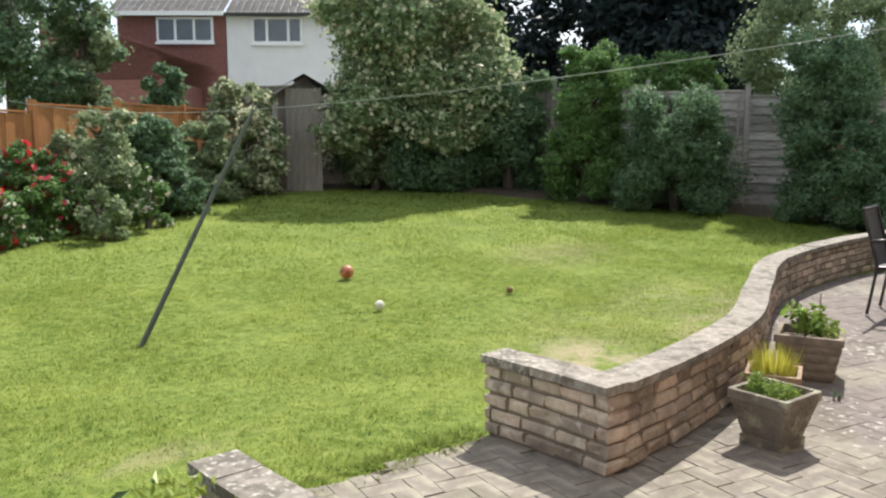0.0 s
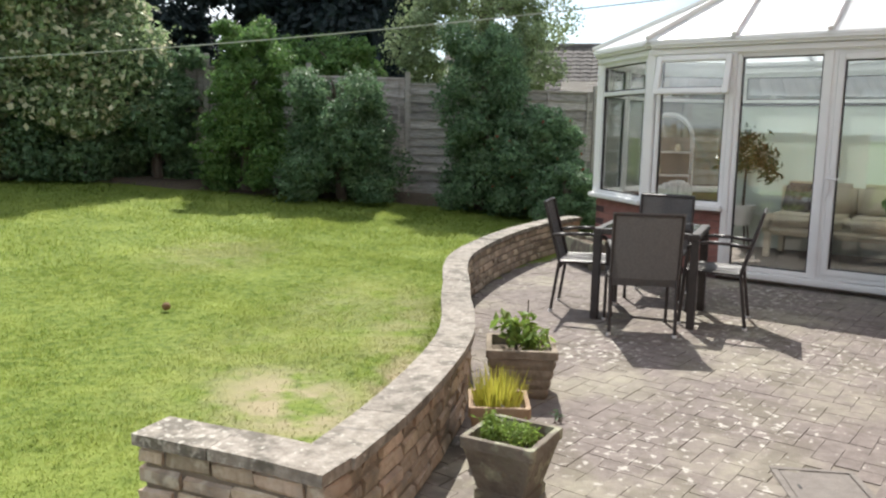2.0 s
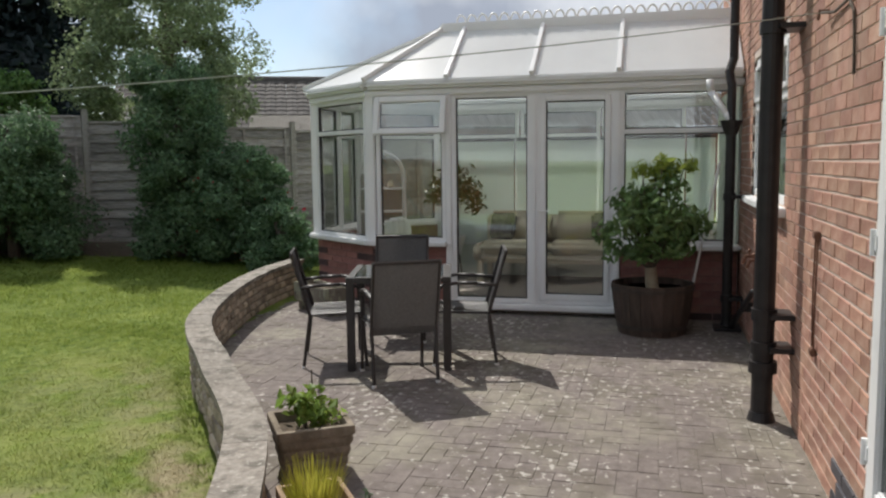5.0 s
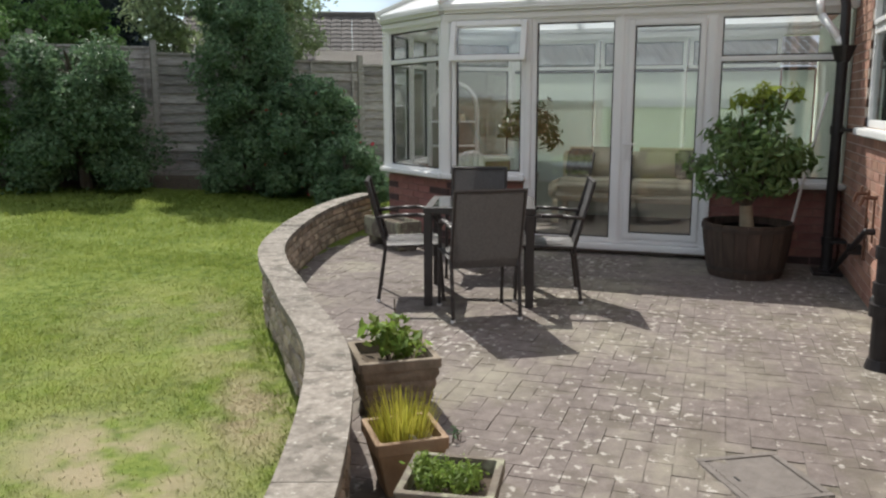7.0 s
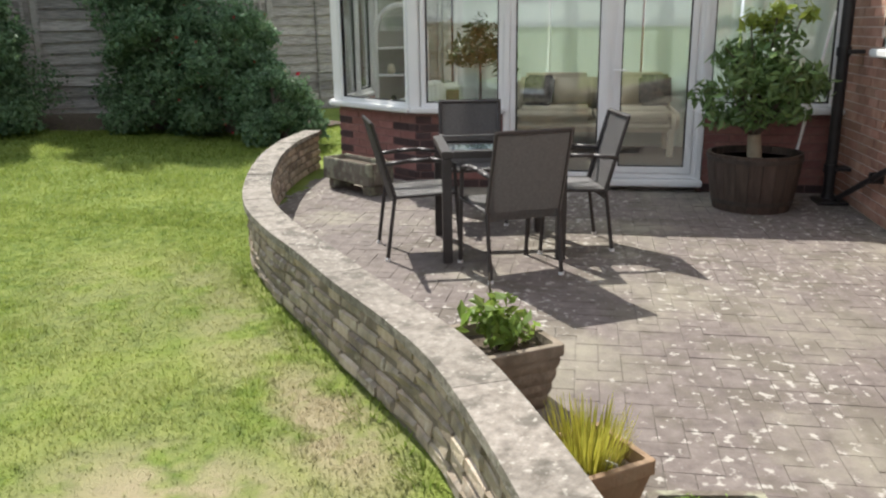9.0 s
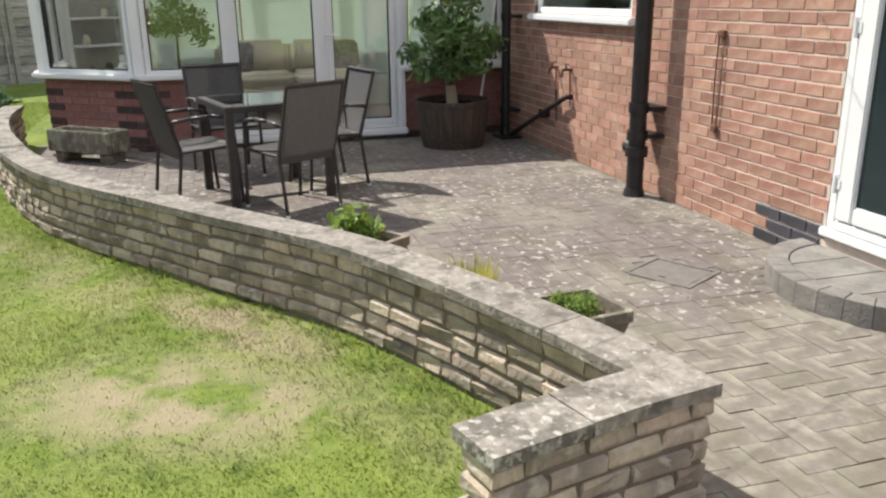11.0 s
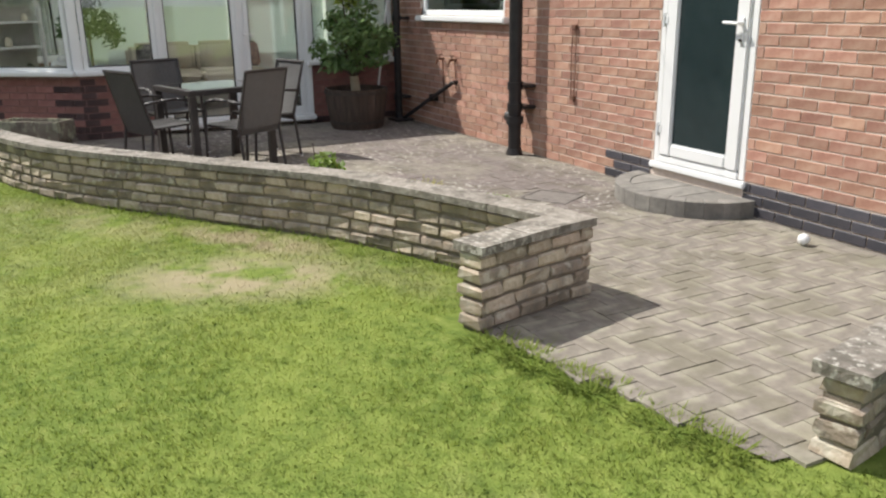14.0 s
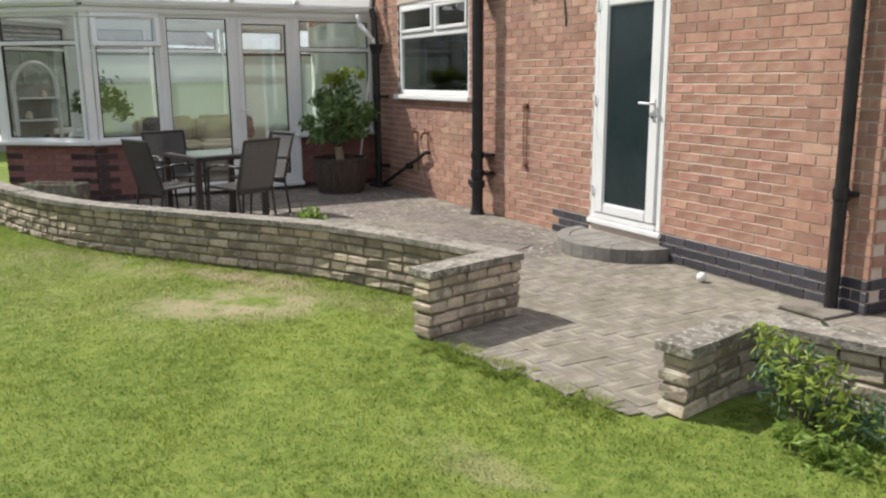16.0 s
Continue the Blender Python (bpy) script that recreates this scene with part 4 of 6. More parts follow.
def house_door(x0, x1, z0, z1):
    d = thing("door_1", pose((x0 + x1) / 2, HOUSE_Y - 0.04, z0), "white plastic back door with one tall dark glass pane, shut", "door", kind="structure")
    w = (x1 - x0) / 2
    h = z1 - z0
    bm = bmesh.new()
    for a in ((-w, -0.04, 0, -w + 0.06, 0.04, h), (w - 0.06, -0.04, 0, w, 0.04, h), (-w + 0.06, -0.04, h - 0.06, w - 0.06, 0.04, h), (-w + 0.06, -0.04, 0, w - 0.06, 0.05, 0.05)):
        box(bm, *a, 0.008)
    part("frame", bm, M_UPVC, d)
    bm = bmesh.new()
    s = w - 0.065
    for a in ((-s, -0.02, 0.055, -s + 0.12, 0.055, h - 0.065), (s - 0.12, -0.02, 0.055, s, 0.055, h - 0.065), (-s + 0.12, -0.02, h - 0.19, s - 0.12, 0.055, h - 0.065), (-s + 0.12, -0.02, 0.055, s - 0.12, 0.055, 0.15)):
        box(bm, *a, 0.012)
    leaf = part("leaf", bm, M_UPVC, d)
    part("pane", B(-s + 0.115, 0.0, 0.14, s - 0.115, 0.03, h - 0.18), M_DARKPANE, leaf, "dark obscured glass pane")
    bm = B(-s + 0.038, 0.055, 0.9, -s + 0.072, 0.064, 1.08, 0.004)
    tube(bm, (-s + 0.055, 0.06, 1.04), (-s + 0.055, 0.11, 1.04), 0.011)
    tube(bm, (-s + 0.05, 0.105, 1.04), (-s + 0.18, 0.105, 1.045), 0.010)
    part("handle", bm, M_UPVC, leaf, "white lever handle on a lock plate")
    bm = bmesh.new()
    tube(bm, (-s + 0.055, 0.06, 0.93), (-s + 0.055, 0.074, 0.93), 0.012)
    part("keyhole", bm, M_DARKMETAL, leaf)
    for z in (0.25, 1.05, 1.85):
        bm = bmesh.new()
        tube(bm, (w - 0.05, 0.06, z - 0.05), (w - 0.05, 0.06, z + 0.05), 0.013)
        box(bm, w - 0.09, 0.042, z - 0.03, w - 0.03, 0.06, z + 0.03, 0.004)
        part("hinge", bm, M_UPVC, d)
    part("sill", B(-w - 0.02, -0.04, -0.05, w + 0.02, 0.07, -0.003, 0.008), M_UPVC, d)
    return d


house_door(DOOR[0] + 0.004, DOOR[1] - 0.004, 0.225, DOOR[2] - 0.004)


def kitchen_window(x0, x1, z0, z1):
    wd = thing("window_1", pose((x0 + x1) / 2, HOUSE_Y - 0.05, z0), "white-framed kitchen window with two small top lights", "window", kind="structure")
    w, h, t = (x1 - x0) / 2, z1 - z0, 0.06
    tz = 0.74
    bm = bmesh.new()
    for a in ((-w, 0, -w + t, h), (w - t, 0, w, h), (-w + t, 0, w - t, t), (-w + t, h - t, w - t, h), (-w + t, tz - 0.035, w - t, tz + 0.035), (-0.10, tz + 0.035, -0.03, h - t)):
        box(bm, a[0], -0.03, a[1], a[2], 0.03, a[3], 0.008)
    part("window_frame", bm, M_UPVC, wd)
    for a, b in ((-w + t, -0.10), (-0.03, w - t)):
        bm = bmesh.new()
        for q in ((a, tz + 0.035, a + 0.045, h - t), (b - 0.045, tz + 0.035, b, h - t), (a + 0.045, tz + 0.035, b - 0.045, tz + 0.08), (a + 0.045, h - t - 0.045, b - 0.045, h - t)):
            box(bm, q[0], 0.0, q[1], q[2], 0.05, q[3], 0.008)
        part("top_light", bm, M_UPVC, wd)
        g = part("pane", B(a + 0.04, -0.004, tz + 0.07, b - 0.04, 0.004, h - t - 0.04), M_GLASS_DARK, wd)
        g.visible_shadow = False
    for a, b in ((-w + t, w - t),):
        g = part("pane", B(a - 0.004, -0.004, t - 0.004, b + 0.004, 0.004, tz - 0.03), M_GLASS_DARK, wd)
        g.visible_shadow = False
    part("window_sill", B(-w - 0.09, -0.02, -0.06, w + 0.05, 0.12, -0.002, 0.01), M_UPVC, wd)
    return wd


kitchen_window(WIN[0] + 0.004, WIN[1] - 0.004, WIN[2], WIN[3] - 0.004)
# the kitchen behind the window
M_KITCHEN = mat("kitchen_wall_paint", [(0.5, 0.5, 0.46), (0.56, 0.56, 0.52)], 4, 0.8, 0.1, 90)
M_UNIT = mat("pale_cupboard_door", [(0.62, 0.63, 0.61), (0.68, 0.69, 0.67)], 5, 0.5, 0.05, 60)
KY = HOUSE_Y - 3.2
tagged(part("wall_kitchen_back", B(5.2, KY - 0.1, 0.191, 11.2, KY, 2.6), M_KITCHEN), "painted back wall of the kitchen", "wall", kind="structure")
tagged(part("wall_kitchen_side", B(5.1, KY - 0.1, 0.191, 5.2, HOUSE_Y - 0.31, 2.6), M_KITCHEN), "painted side wall of the kitchen", "wall", kind="structure")
tagged(part("wall_kitchen_side", B(11.2, KY - 0.1, 0.191, 11.3, HOUSE_Y - 0.31, 2.6), M_KITCHEN), "painted side wall of the kitchen", "wall", kind="structure")
tagged(part("kitchen_ceiling", B(5.1, KY - 0.1, 2.6, 11.3, HOUSE_Y - 0.31, 2.68), M_KITCHEN), "white kitchen ceiling", "ceiling", kind="structure")
unit = thing("tall_cupboard", pose(9.9, KY + 0.31, 0.192), "pale tall kitchen cupboard against the back wall", "cupboard")
part("body", B(-0.3, -0.3, 0, 0.3, 0.28, 2.2, 0.004), M_UNIT, unit)
part("door", B(-0.295, 0.281, 0.1, 0.295, 0.3, 2.19, 0.004), M_UNIT, unit)
unit = thing("wall_cabinet", pose(11.02, -1.2, 1.35), "dark glazed kitchen wall cabinet with pale frame", "cabinet")
part("body", B(-0.13, -0.45, 0, 0.17, 0.45, 0.75, 0.004), M_UNIT, unit)
part("door", B(-0.15, -0.42, 0.03, -0.131, 0.42, 0.72, 0.004), M_BLACK, unit)
# worktop and things behind the kitchen window
M_CREAM = mat("cream_fabric", [(0.62, 0.56, 0.42), (0.72, 0.66, 0.52)], 14, 0.9, 0.3, 160)
M_WHITE = mat("white_paint", [(0.72, 0.72, 0.70), (0.8, 0.8, 0.78)], 6, 0.5)
inner_sill = tagged(part("worktop", B(WIN[0] - 0.1, HOUSE_Y - 0.9, 1.1, WIN[1] + 0.1, HOUSE_Y - 0.31, 1.16, 0.005), M_WOODDARK), "dark kitchen worktop behind the window", "worktop")
for i, (dx, r, h, m) in enumerate(((0.35, 0.045, 0.2, M_WHITE), (0.6, 0.06, 0.16, M_CHROME), (0.8, 0.04, 0.26, M_UPVC), (1.15, 0.05, 0.18, M_DARKMETAL))):
    bm = lathe(bmesh.new(), [(r, 0), (r * 1.05, h * 0.4), (r, h * 0.7), (r * 0.45, h * 0.85), (r * 0.45, h)], 16)
    o = tagged(part("bottle", bm, m, None, "", True), "small bottle on the kitchen worktop behind the window", "bottle", "bottles by the window")
    o.location = (WIN[0] + dx, HOUSE_Y - 0.45, 1.16)


def downpipe(x, y, r, z1, collars, label, shoe=True):
    d = thing("downpipe", pose(x, y, 0), label, "downpipe")
    bm = bmesh.new()
    tube(bm, (0, 0, 0.02), (0, 0, z1), r, seg=18)
    part("pipe", bm, M_BLACK, d, smooth=False)
    for z, k in collars:
        bm = bmesh.new()
        tube(bm, (0, 0, z), (0, 0, z + 0.07), r * k, seg=18)
        part("collar", bm, M_BLACK, d)
        if k < 1.3:
            part("bracket", B(-r * 1.9, -(y - HOUSE_Y), z + 0.02, r * 1.9, -r * 0.4, z + 0.05, 0.004), M_BLACK, d)
    if shoe:
        bm = bmesh.new()
        tube(bm, (0, 0, 0), (0, 0, 0.06), r * 1.35, r * 1.1, 18)
        part("shoe", bm, M_BLACK, d)
    return d


d1 = downpipe(6.25, 0.93, 0.062, 4.9, ((0.3, 1.35), (0.42, 1.22), (0.62, 1.2), (2.3, 1.2), (3.6, 1.2)), "thick black soil pipe on the brick wall with collars", True)
bm = bmesh.new()
tube(bm, (-0.02, 0, 0.36), (0.1, 0.02, 0.36), 0.05, seg=14)
part("inspection_cap", bm, M_BLACK, d1)
downpipe(1.87, 0.84, 0.042, 5.0, ((0.72, 1.2), (2.3, 1.2), (3.8, 1.2)), "slim black rainwater pipe at the house corner", False)
tagged(part("drain_cover", B(1.72, 0.80, 0.004, 2.06, 1.1, 0.02, 0.006), M_BED), "small dark drain slab below the rainwater pipe", "drain")
d3 = downpipe(9.04, 0.91, 0.045, 1.82, ((0.25, 1.25), (1.2, 1.25)), "black rainwater pipe in the corner by the conservatory", True)
bm = bmesh.new()
tube(bm, (0, 0, 1.8), (0, 0, 1.93), 0.055, 0.1, 14)
part("hopper", bm, M_BLACK, d3)
bm = pipe(bmesh.new(), [(0.0, 0, 1.9), (0.03, 0.0, 2.25), (0.07, 0.02, 2.38), (0.12, -0.02, 2.5), (0.12, -0.02, 4.9)], 0.04)
part("pipe", bm, M_BLACK, d3)
g1 = tagged(part("gutter_outlet", pipe(bmesh.new(), [(9.22, 1.1, 2.32), (9.2, 1.08, 2.2), (9.05, 0.95, 1.99), (9.04, 0.92, 1.93)], 0.033), M_UPVC, None, "", True), "white plastic outlet pipe from the conservatory gutter", "pipe")
wp = thing("waste_pipe", pose(7.72, HOUSE_Y, 0.56), "black waste pipe sloping down the brick wall to a drain", "pipe")
part("pipe", pipe(bmesh.new(), [(0, -0.01, 0.0), (0.0, 0.06, 0.0), (1.18, 0.1, -0.5), (1.24, 0.12, -0.555)], 0.023), M_BLACK, wp)
part("clip", B(0.48, 0, -0.25, 0.53, 0.1, -0.17, 0.004), M_BLACK, wp)
part("gully", B(1.12, 0.02, -0.555, 1.4, 0.26, -0.53, 0.006), M_BLACK, wp)
for x in (8.04, 7.74):
    tp = thing("garden_tap", pose(x, HOUSE_Y, 0.8), "rusty outdoor tap on the brick wall", "tap", "taps on the wall")
    bm = bmesh.new()
    tube(bm, (0, 0, 0), (0, 0.09, 0), 0.013)
    tube(bm, (0, 0.085, 0.005), (0.0, 0.11, -0.06), 0.013)
    part("spout", bm, M_RUST, tp)
    bm = bmesh.new()
    tube(bm, (0, 0.06, 0), (0, 0.06, 0.05), 0.008)
    tube(bm, (-0.045, 0.06, 0.05), (0.045, 0.06, 0.05), 0.008)
    part("handle", bm, M_RUST, tp)
    part("pipe", tube(bmesh.new(), (0.01, 0.016, 0), (-0.02, 0.016, -0.32 if x < 8 else -0.5), 0.008), M_RUST, tp)
wl_ = thing("wall_wire", pose(5.53, HOUSE_Y, 1.2), "thin rusty loop of wire hung on two wall hooks", "wire")
part("wire", pipe(bmesh.new(), [(0.03, 0.012, 0), (0.035, 0.016, -0.28), (0.03, 0.012, -0.58), (-0.02, 0.014, -0.585), (-0.03, 0.016, -0.3), (-0.025, 0.012, -0.02)], 0.005, 6), M_RUST, wl_)
part("hook", B(-0.035, 0.0, -0.02, 0.035, 0.03, 0.02, 0.006), M_RUST, wl_)
part("hook", B(-0.03, 0.0, -0.62, 0.03, 0.03, -0.58, 0.006), M_RUST, wl_)

# half-round step
SX, SR, SD, SH = 4.02, 0.6, 0.53, 0.115
step = thing("door_step", pose(SX, HOUSE_Y, 0), "grey half-round doorstep of concrete blocks below the back door", "step")
M_STEP = mat("grey_step_block", [(0.16, 0.15, 0.135), (0.24, 0.225, 0.2)], 14, 0.92, 0.5, 70, "object", 0.12, stain=(0.35, 0.33, 0.29), stain_scale=6, stain_amount=0.4)
N = 14
for i in range(N):
    a0, a1 = math.pi * (i + 0.012) / N, math.pi * (i + 0.988) / N
    bm = bmesh.new()
    ring = []
    for z in (0.0, SH):
        ring.append([bm.verts.new((math.cos(a) * SR * f, math.sin(a) * SD * f, z)) for a, f in ((a0, 1), ((a0 + a1) / 2, 1.0), (a1, 1), (a1, 0.8), ((a0 + a1) / 2, 0.8), (a0, 0.8))])
    for k in range(6):
        bm.faces.new((ring[0][k], ring[0][(k + 1) % 6], ring[1][(k + 1) % 6], ring[1][k]))
    bm.faces.new(ring[1])
    bm.faces.new(ring[0][::-1])
    bmesh.ops.recalc_face_normals(bm, faces=bm.faces)
    bmesh.ops.bevel(bm, geom=[e for e in bm.edges if all(v.co.z > SH - 0.001 for v in e.verts)], offset=0.004, segments=1, affect='EDGES')
    part("block", bm, M_STEP, step)
for i in range(8):
    x0, x1 = SR * 0.79 * (-1 + i / 4 + 0.006), SR * 0.79 * (-1 + (i + 1) / 4 - 0.006)
    xs_ = [x0 + (x1 - x0) * k / 4 for k in range(5)]
    rim = [(x, SD * 0.79 * math.sqrt(max(0.0, 1 - (x / (SR * 0.79)) ** 2))) for x in xs_]
    outline = [(x1, 0.0), (x0, 0.0)] + [p for p in rim if p[1] > 0.004]
    bm = bmesh.new()
    lo = [bm.verts.new((x, y, 0.0)) for x, y in outline]
    hi = [bm.verts.new((x, y, SH - 0.003 - 0.002 * (i % 2))) for x, y in outline]
    bm.faces.new(hi)
    bm.faces.new(lo[::-1])
    for k in range(len(lo)):
        bm.faces.new((lo[k], lo[(k + 1) % len(lo)], hi[(k + 1) % len(lo)], hi[k]))
    bmesh.ops.recalc_face_normals(bm, faces=bm.faces)
    part("tread", bm, M_STEP, step, "worn flat tread block")
manhole = thing("manhole_cover", pose(4.61, 1.61, 0, 0, 0, 30), "square grey recessed drain cover in the paving", "manhole cover")
M_LID = mat("grey_iron_lid", [(0.14, 0.125, 0.112), (0.21, 0.19, 0.17)], 14, 0.85, 0.5, 90)
bm = bmesh.new()
for a in ((-0.2, -0.18, -0.17, 0.18), (0.17, -0.18, 0.2, 0.18), (-0.17, -0.18, 0.17, -0.15), (-0.17, 0.15, 0.17, 0.18)):
    box(bm, a[0], a[1], -0.01, a[2], a[3], 0.006, 0.002)
part("frame", bm, M_LID, manhole)
part("lid", B(-0.166, -0.146, -0.01, 0.166, 0.146, 0.003, 0.002), M_LID, manhole)
part("lifting_hole", B(-0.02, 0.1, 0.003, 0.02, 0.112, 0.0045), M_BLACK, manhole)

# ---- table and chairs ----
M_WEAVE = mat("taupe_woven_sling", [(0.125, 0.12, 0.117), (0.185, 0.178, 0.173)], 60, 0.42, 0.5, 260, spec=0.8)
M_TABLEGLASS = glass_mat("table_glass", (0.6, 0.65, 0.66), 0.03, 0.5)


def dining_table():
    t = thing("patio_table", pose(7.27, 3.535, 0, 0, 0, 14), "square dark metal patio table with a glass top", "table")
    s, h = 0.40, 0.725
    bm = bmesh.new()
    for a in ((-s, -s, s, -s + 0.07), (-s, s - 0.07, s, s), (-s, -s + 0.07, -s + 0.07, s - 0.07), (s - 0.07, -s + 0.07, s, s - 0.07)):
        box(bm, a[0], a[1], h - 0.045, a[2], a[3], h, 0.006)
    part("frame", bm, M_DARKMETAL, t)
    part("tabletop", B(-s + 0.06, -s + 0.06, h - 0.008, s - 0.06, s - 0.06, h + 0.003, 0.001), M_TABLEGLASS, t, "clear glass tabletop").visible_shadow = False
    for x in (-1, 1):
        for y in (-1, 1):
            part("leg", B(x * (s - 0.033) - 0.03, y * (s - 0.033) - 0.03, 0.0, x * (s - 0.033) + 0.03, y * (s - 0.033) + 0.03, h - 0.046, 0.006), M_DARKMETAL, t)


dining_table()


def patio_chair():
    """Faces +x; its foot is under the middle of the seat."""
    c = thing("patio_chair", pose(0, 0, 0), "dark metal patio armchair with taupe woven sling at the table", "chair", "chairs round the patio table")
    hw = 0.235
    tb, th = 0.012, 0.0125
    for y in (-hw, hw):
        part("leg", tube(bmesh.new(), (0.24, y, 0.0), (0.2, y, 0.62), 0.0135, 0.0125), M_DARKMETAL, c)
        part("leg", tube(bmesh.new(), (-0.25, y, 0.0), (-0.19, y, 0.43), 0.0135, 0.0125), M_DARKMETAL, c)
        part("back_post", tube(bmesh.new(), (-0.19, y, 0.42), (-0.325, y, 0.895), 0.0135, 0.012), M_DARKMETAL, c)
        arm = pipe(bmesh.new(), [(0.2, y, 0.6), (0.17, y, 0.635), (0.05, y, 0.655), (-0.1, y, 0.65), (-0.25, y, 0.635)], 0.014, 8)
        for v in arm.verts:
            v.co.y = y + (v.co.y - y) * 1.6
        part("armrest", arm, M_DARKMETAL, c, smooth=True)
        part("foot", tube(bmesh.new(), (0.24, y, 0.0), (0.238, y, 0.02), 0.017), M_UPVC if y > 0 else M_DARKMETAL, c)
        part("foot", tube(bmesh.new(), (-0.25, y, 0.0), (-0.248, y, 0.02), 0.017), M_UPVC, c, "pale worn foot cap")
    bm = bmesh.new()
    for a, b in (((0.215, -hw, 0.425), (0.215, hw, 0.425)), ((-0.19, -hw, 0.415), (-0.19, hw, 0.415)), ((-0.19, -hw, 0.42), (0.215, -hw, 0.43)), ((-0.19, hw, 0.42), (0.215, hw, 0.43)),):
        tube(bm, a, b, 0.011, seg=8)
    part("seat_frame", bm, M_DARKMETAL, c)
    part("top_rail", tube(bmesh.new(), (-0.327, -hw, 0.893), (-0.327, hw, 0.893), 0.011, seg=8), M_DARKMETAL, c)
    for nm, p, q in (("seat", (0.225, 0.438), (-0.195, 0.425)), ("backrest", (-0.185, 0.36), (-0.335, 0.91))):
        bm = bmesh.new()
        g = []
        for i in range(9):
            f = i / 8
            row = []
            for j in range(7):
                k = j / 6
                sag = 0.016 * math.sin(math.pi * f) * math.sin(math.pi * k)
                x, z = p[0] + (q[0] - p[0]) * f, p[1] + (q[1] - p[1]) * f
                row.append(bm.verts.new((x - (sag if nm == "backrest" else 0), (k - 0.5) * 2 * (hw + 0.016), z - (sag if nm == "seat" else 0))))
            g.append(row)
        for i in range(8):
            for j in range(6):
                bm.faces.new((g[i][j], g[i][j + 1], g[i + 1][j + 1], g[i + 1][j]))
        before = sum((v.co for v in bm.verts), Vector()) / len(bm.verts)
        bmesh.ops.solidify(bm, geom=bm.faces[:], thickness=0.03)
        after = sum((v.co for v in bm.verts), Vector()) / len(bm.verts)
        bmesh.ops.translate(bm, verts=bm.verts[:], vec=before - after)
        part(nm, bm, M_WEAVE, c, "taupe woven sling", smooth=False)
    return c


chair0 = patio_chair()
chair0.matrix_basis = pose(6.75, 3.40, 0, 0, 0, 30)
copy_thing(chair0, pose(7.13, 4.05, 0, 0, 0, -69))
copy_thing(chair0, pose(7.40, 3.05, 0, 0, 0, 104))
copy_thing(chair0, pose(8.05, 3.80, 0, 0, 0, 192))

# ---- planters ----
M_PLANTER = mat("mossy_cast_stone", [(0.11, 0.094, 0.075), (0.18, 0.155, 0.122), (0.26, 0.228, 0.18)], 12, 0.93, 0.7, 50, stain=(0.08, 0.085, 0.05), stain_scale=6, stain_amount=0.6)
M_PLANTER_TAN = mat("tan_banded_stone", [(0.16, 0.13, 0.095), (0.235, 0.195, 0.145), (0.31, 0.265, 0.205)], 12, 0.92, 0.6, 50, stain=(0.12, 0.1, 0.07), stain_scale=7, stain_amount=0.6)
M_PLANTER_BROWN = mat("brown_glazed_clay", [(0.24, 0.15, 0.085), (0.36, 0.245, 0.15)], 8, 0.7, 0.3, 60, stain=(0.3, 0.25, 0.17), stain_scale=6, stain_amount=0.4)

lichen(M_PLANTER, 11.0, 0.5, 0.62, (0.36, 0.37, 0.26), False, 0.7)


def square_pot(name, m, top, base, h, material, label, bands=0, relief=False, foot=0.0):
    t = thing(name, m, label, "planter", "planters by the curved wall")
    prof = [(base, 0.0), (base, foot), (base * 0.92 if foot else base, foot + 0.004)]
    steps = 16
    for i in range(1, steps):
        f = i / steps
        s = base * (0.92 if foot else 1) + (top * 0.94 - base * (0.92 if foot else 1)) * f
        if bands:
            s *= 1 + 0.04 * abs(math.sin(math.pi * bands * f))
        prof.append((s, foot + (h - 0.05 - foot) * f))
    prof += [(top * 0.94, h - 0.05), (top, h - 0.045), (top, h - 0.004), (top * 0.985, h), (top * 0.84, h), (top * 0.82, h - 0.06)]
    bm = bmesh.new()
    rings = []
    for s, z in prof:
        c = s * 0.94
        rings.append([bm.verts.new((x / 2, y / 2, z)) for x, y in ((-c, -s), (c, -s), (s, -c), (s, c), (c, s), (-c, s), (-s, c), (-s, -c))])
    for a, b in zip(rings[:-1], rings[1:]):
        for i in range(8):
            bm.faces.new((a[i], a[(i + 1) % 8], b[(i + 1) % 8], b[i]))
    bm.faces.new(rings[0][::-1])
    pot = part("pot", bm, material, t)
    part("soil", B(-top * 0.412, -top * 0.412, h - 0.09, top * 0.412, top * 0.412, h - 0.05), M_SOIL, t)
    if relief:
        for k in range(4):
            for i in range(4):
                for j in range(2):
                    bm = bmesh.new()
                    bmesh.ops.create_icosphere(bm, subdivisions=1, radius=0.026)
                    f = 0.45 + 0.28 * j
                    s = (base * 0.92 + (top * 0.94 - base * 0.92) * f) / 2
                    o = part("relief", bm, material, pot)
                    o.matrix_basis = Matrix.Rotation(k * math.pi / 2, 4, 'Z') @ Matrix.Translation(((i - 1.5) * s * 0.46 + (0.012 if j else -0.012), -s, foot + (h - foot) * f)) @ Matrix.Diagonal((1, 0.45, 1, 1))
    return t


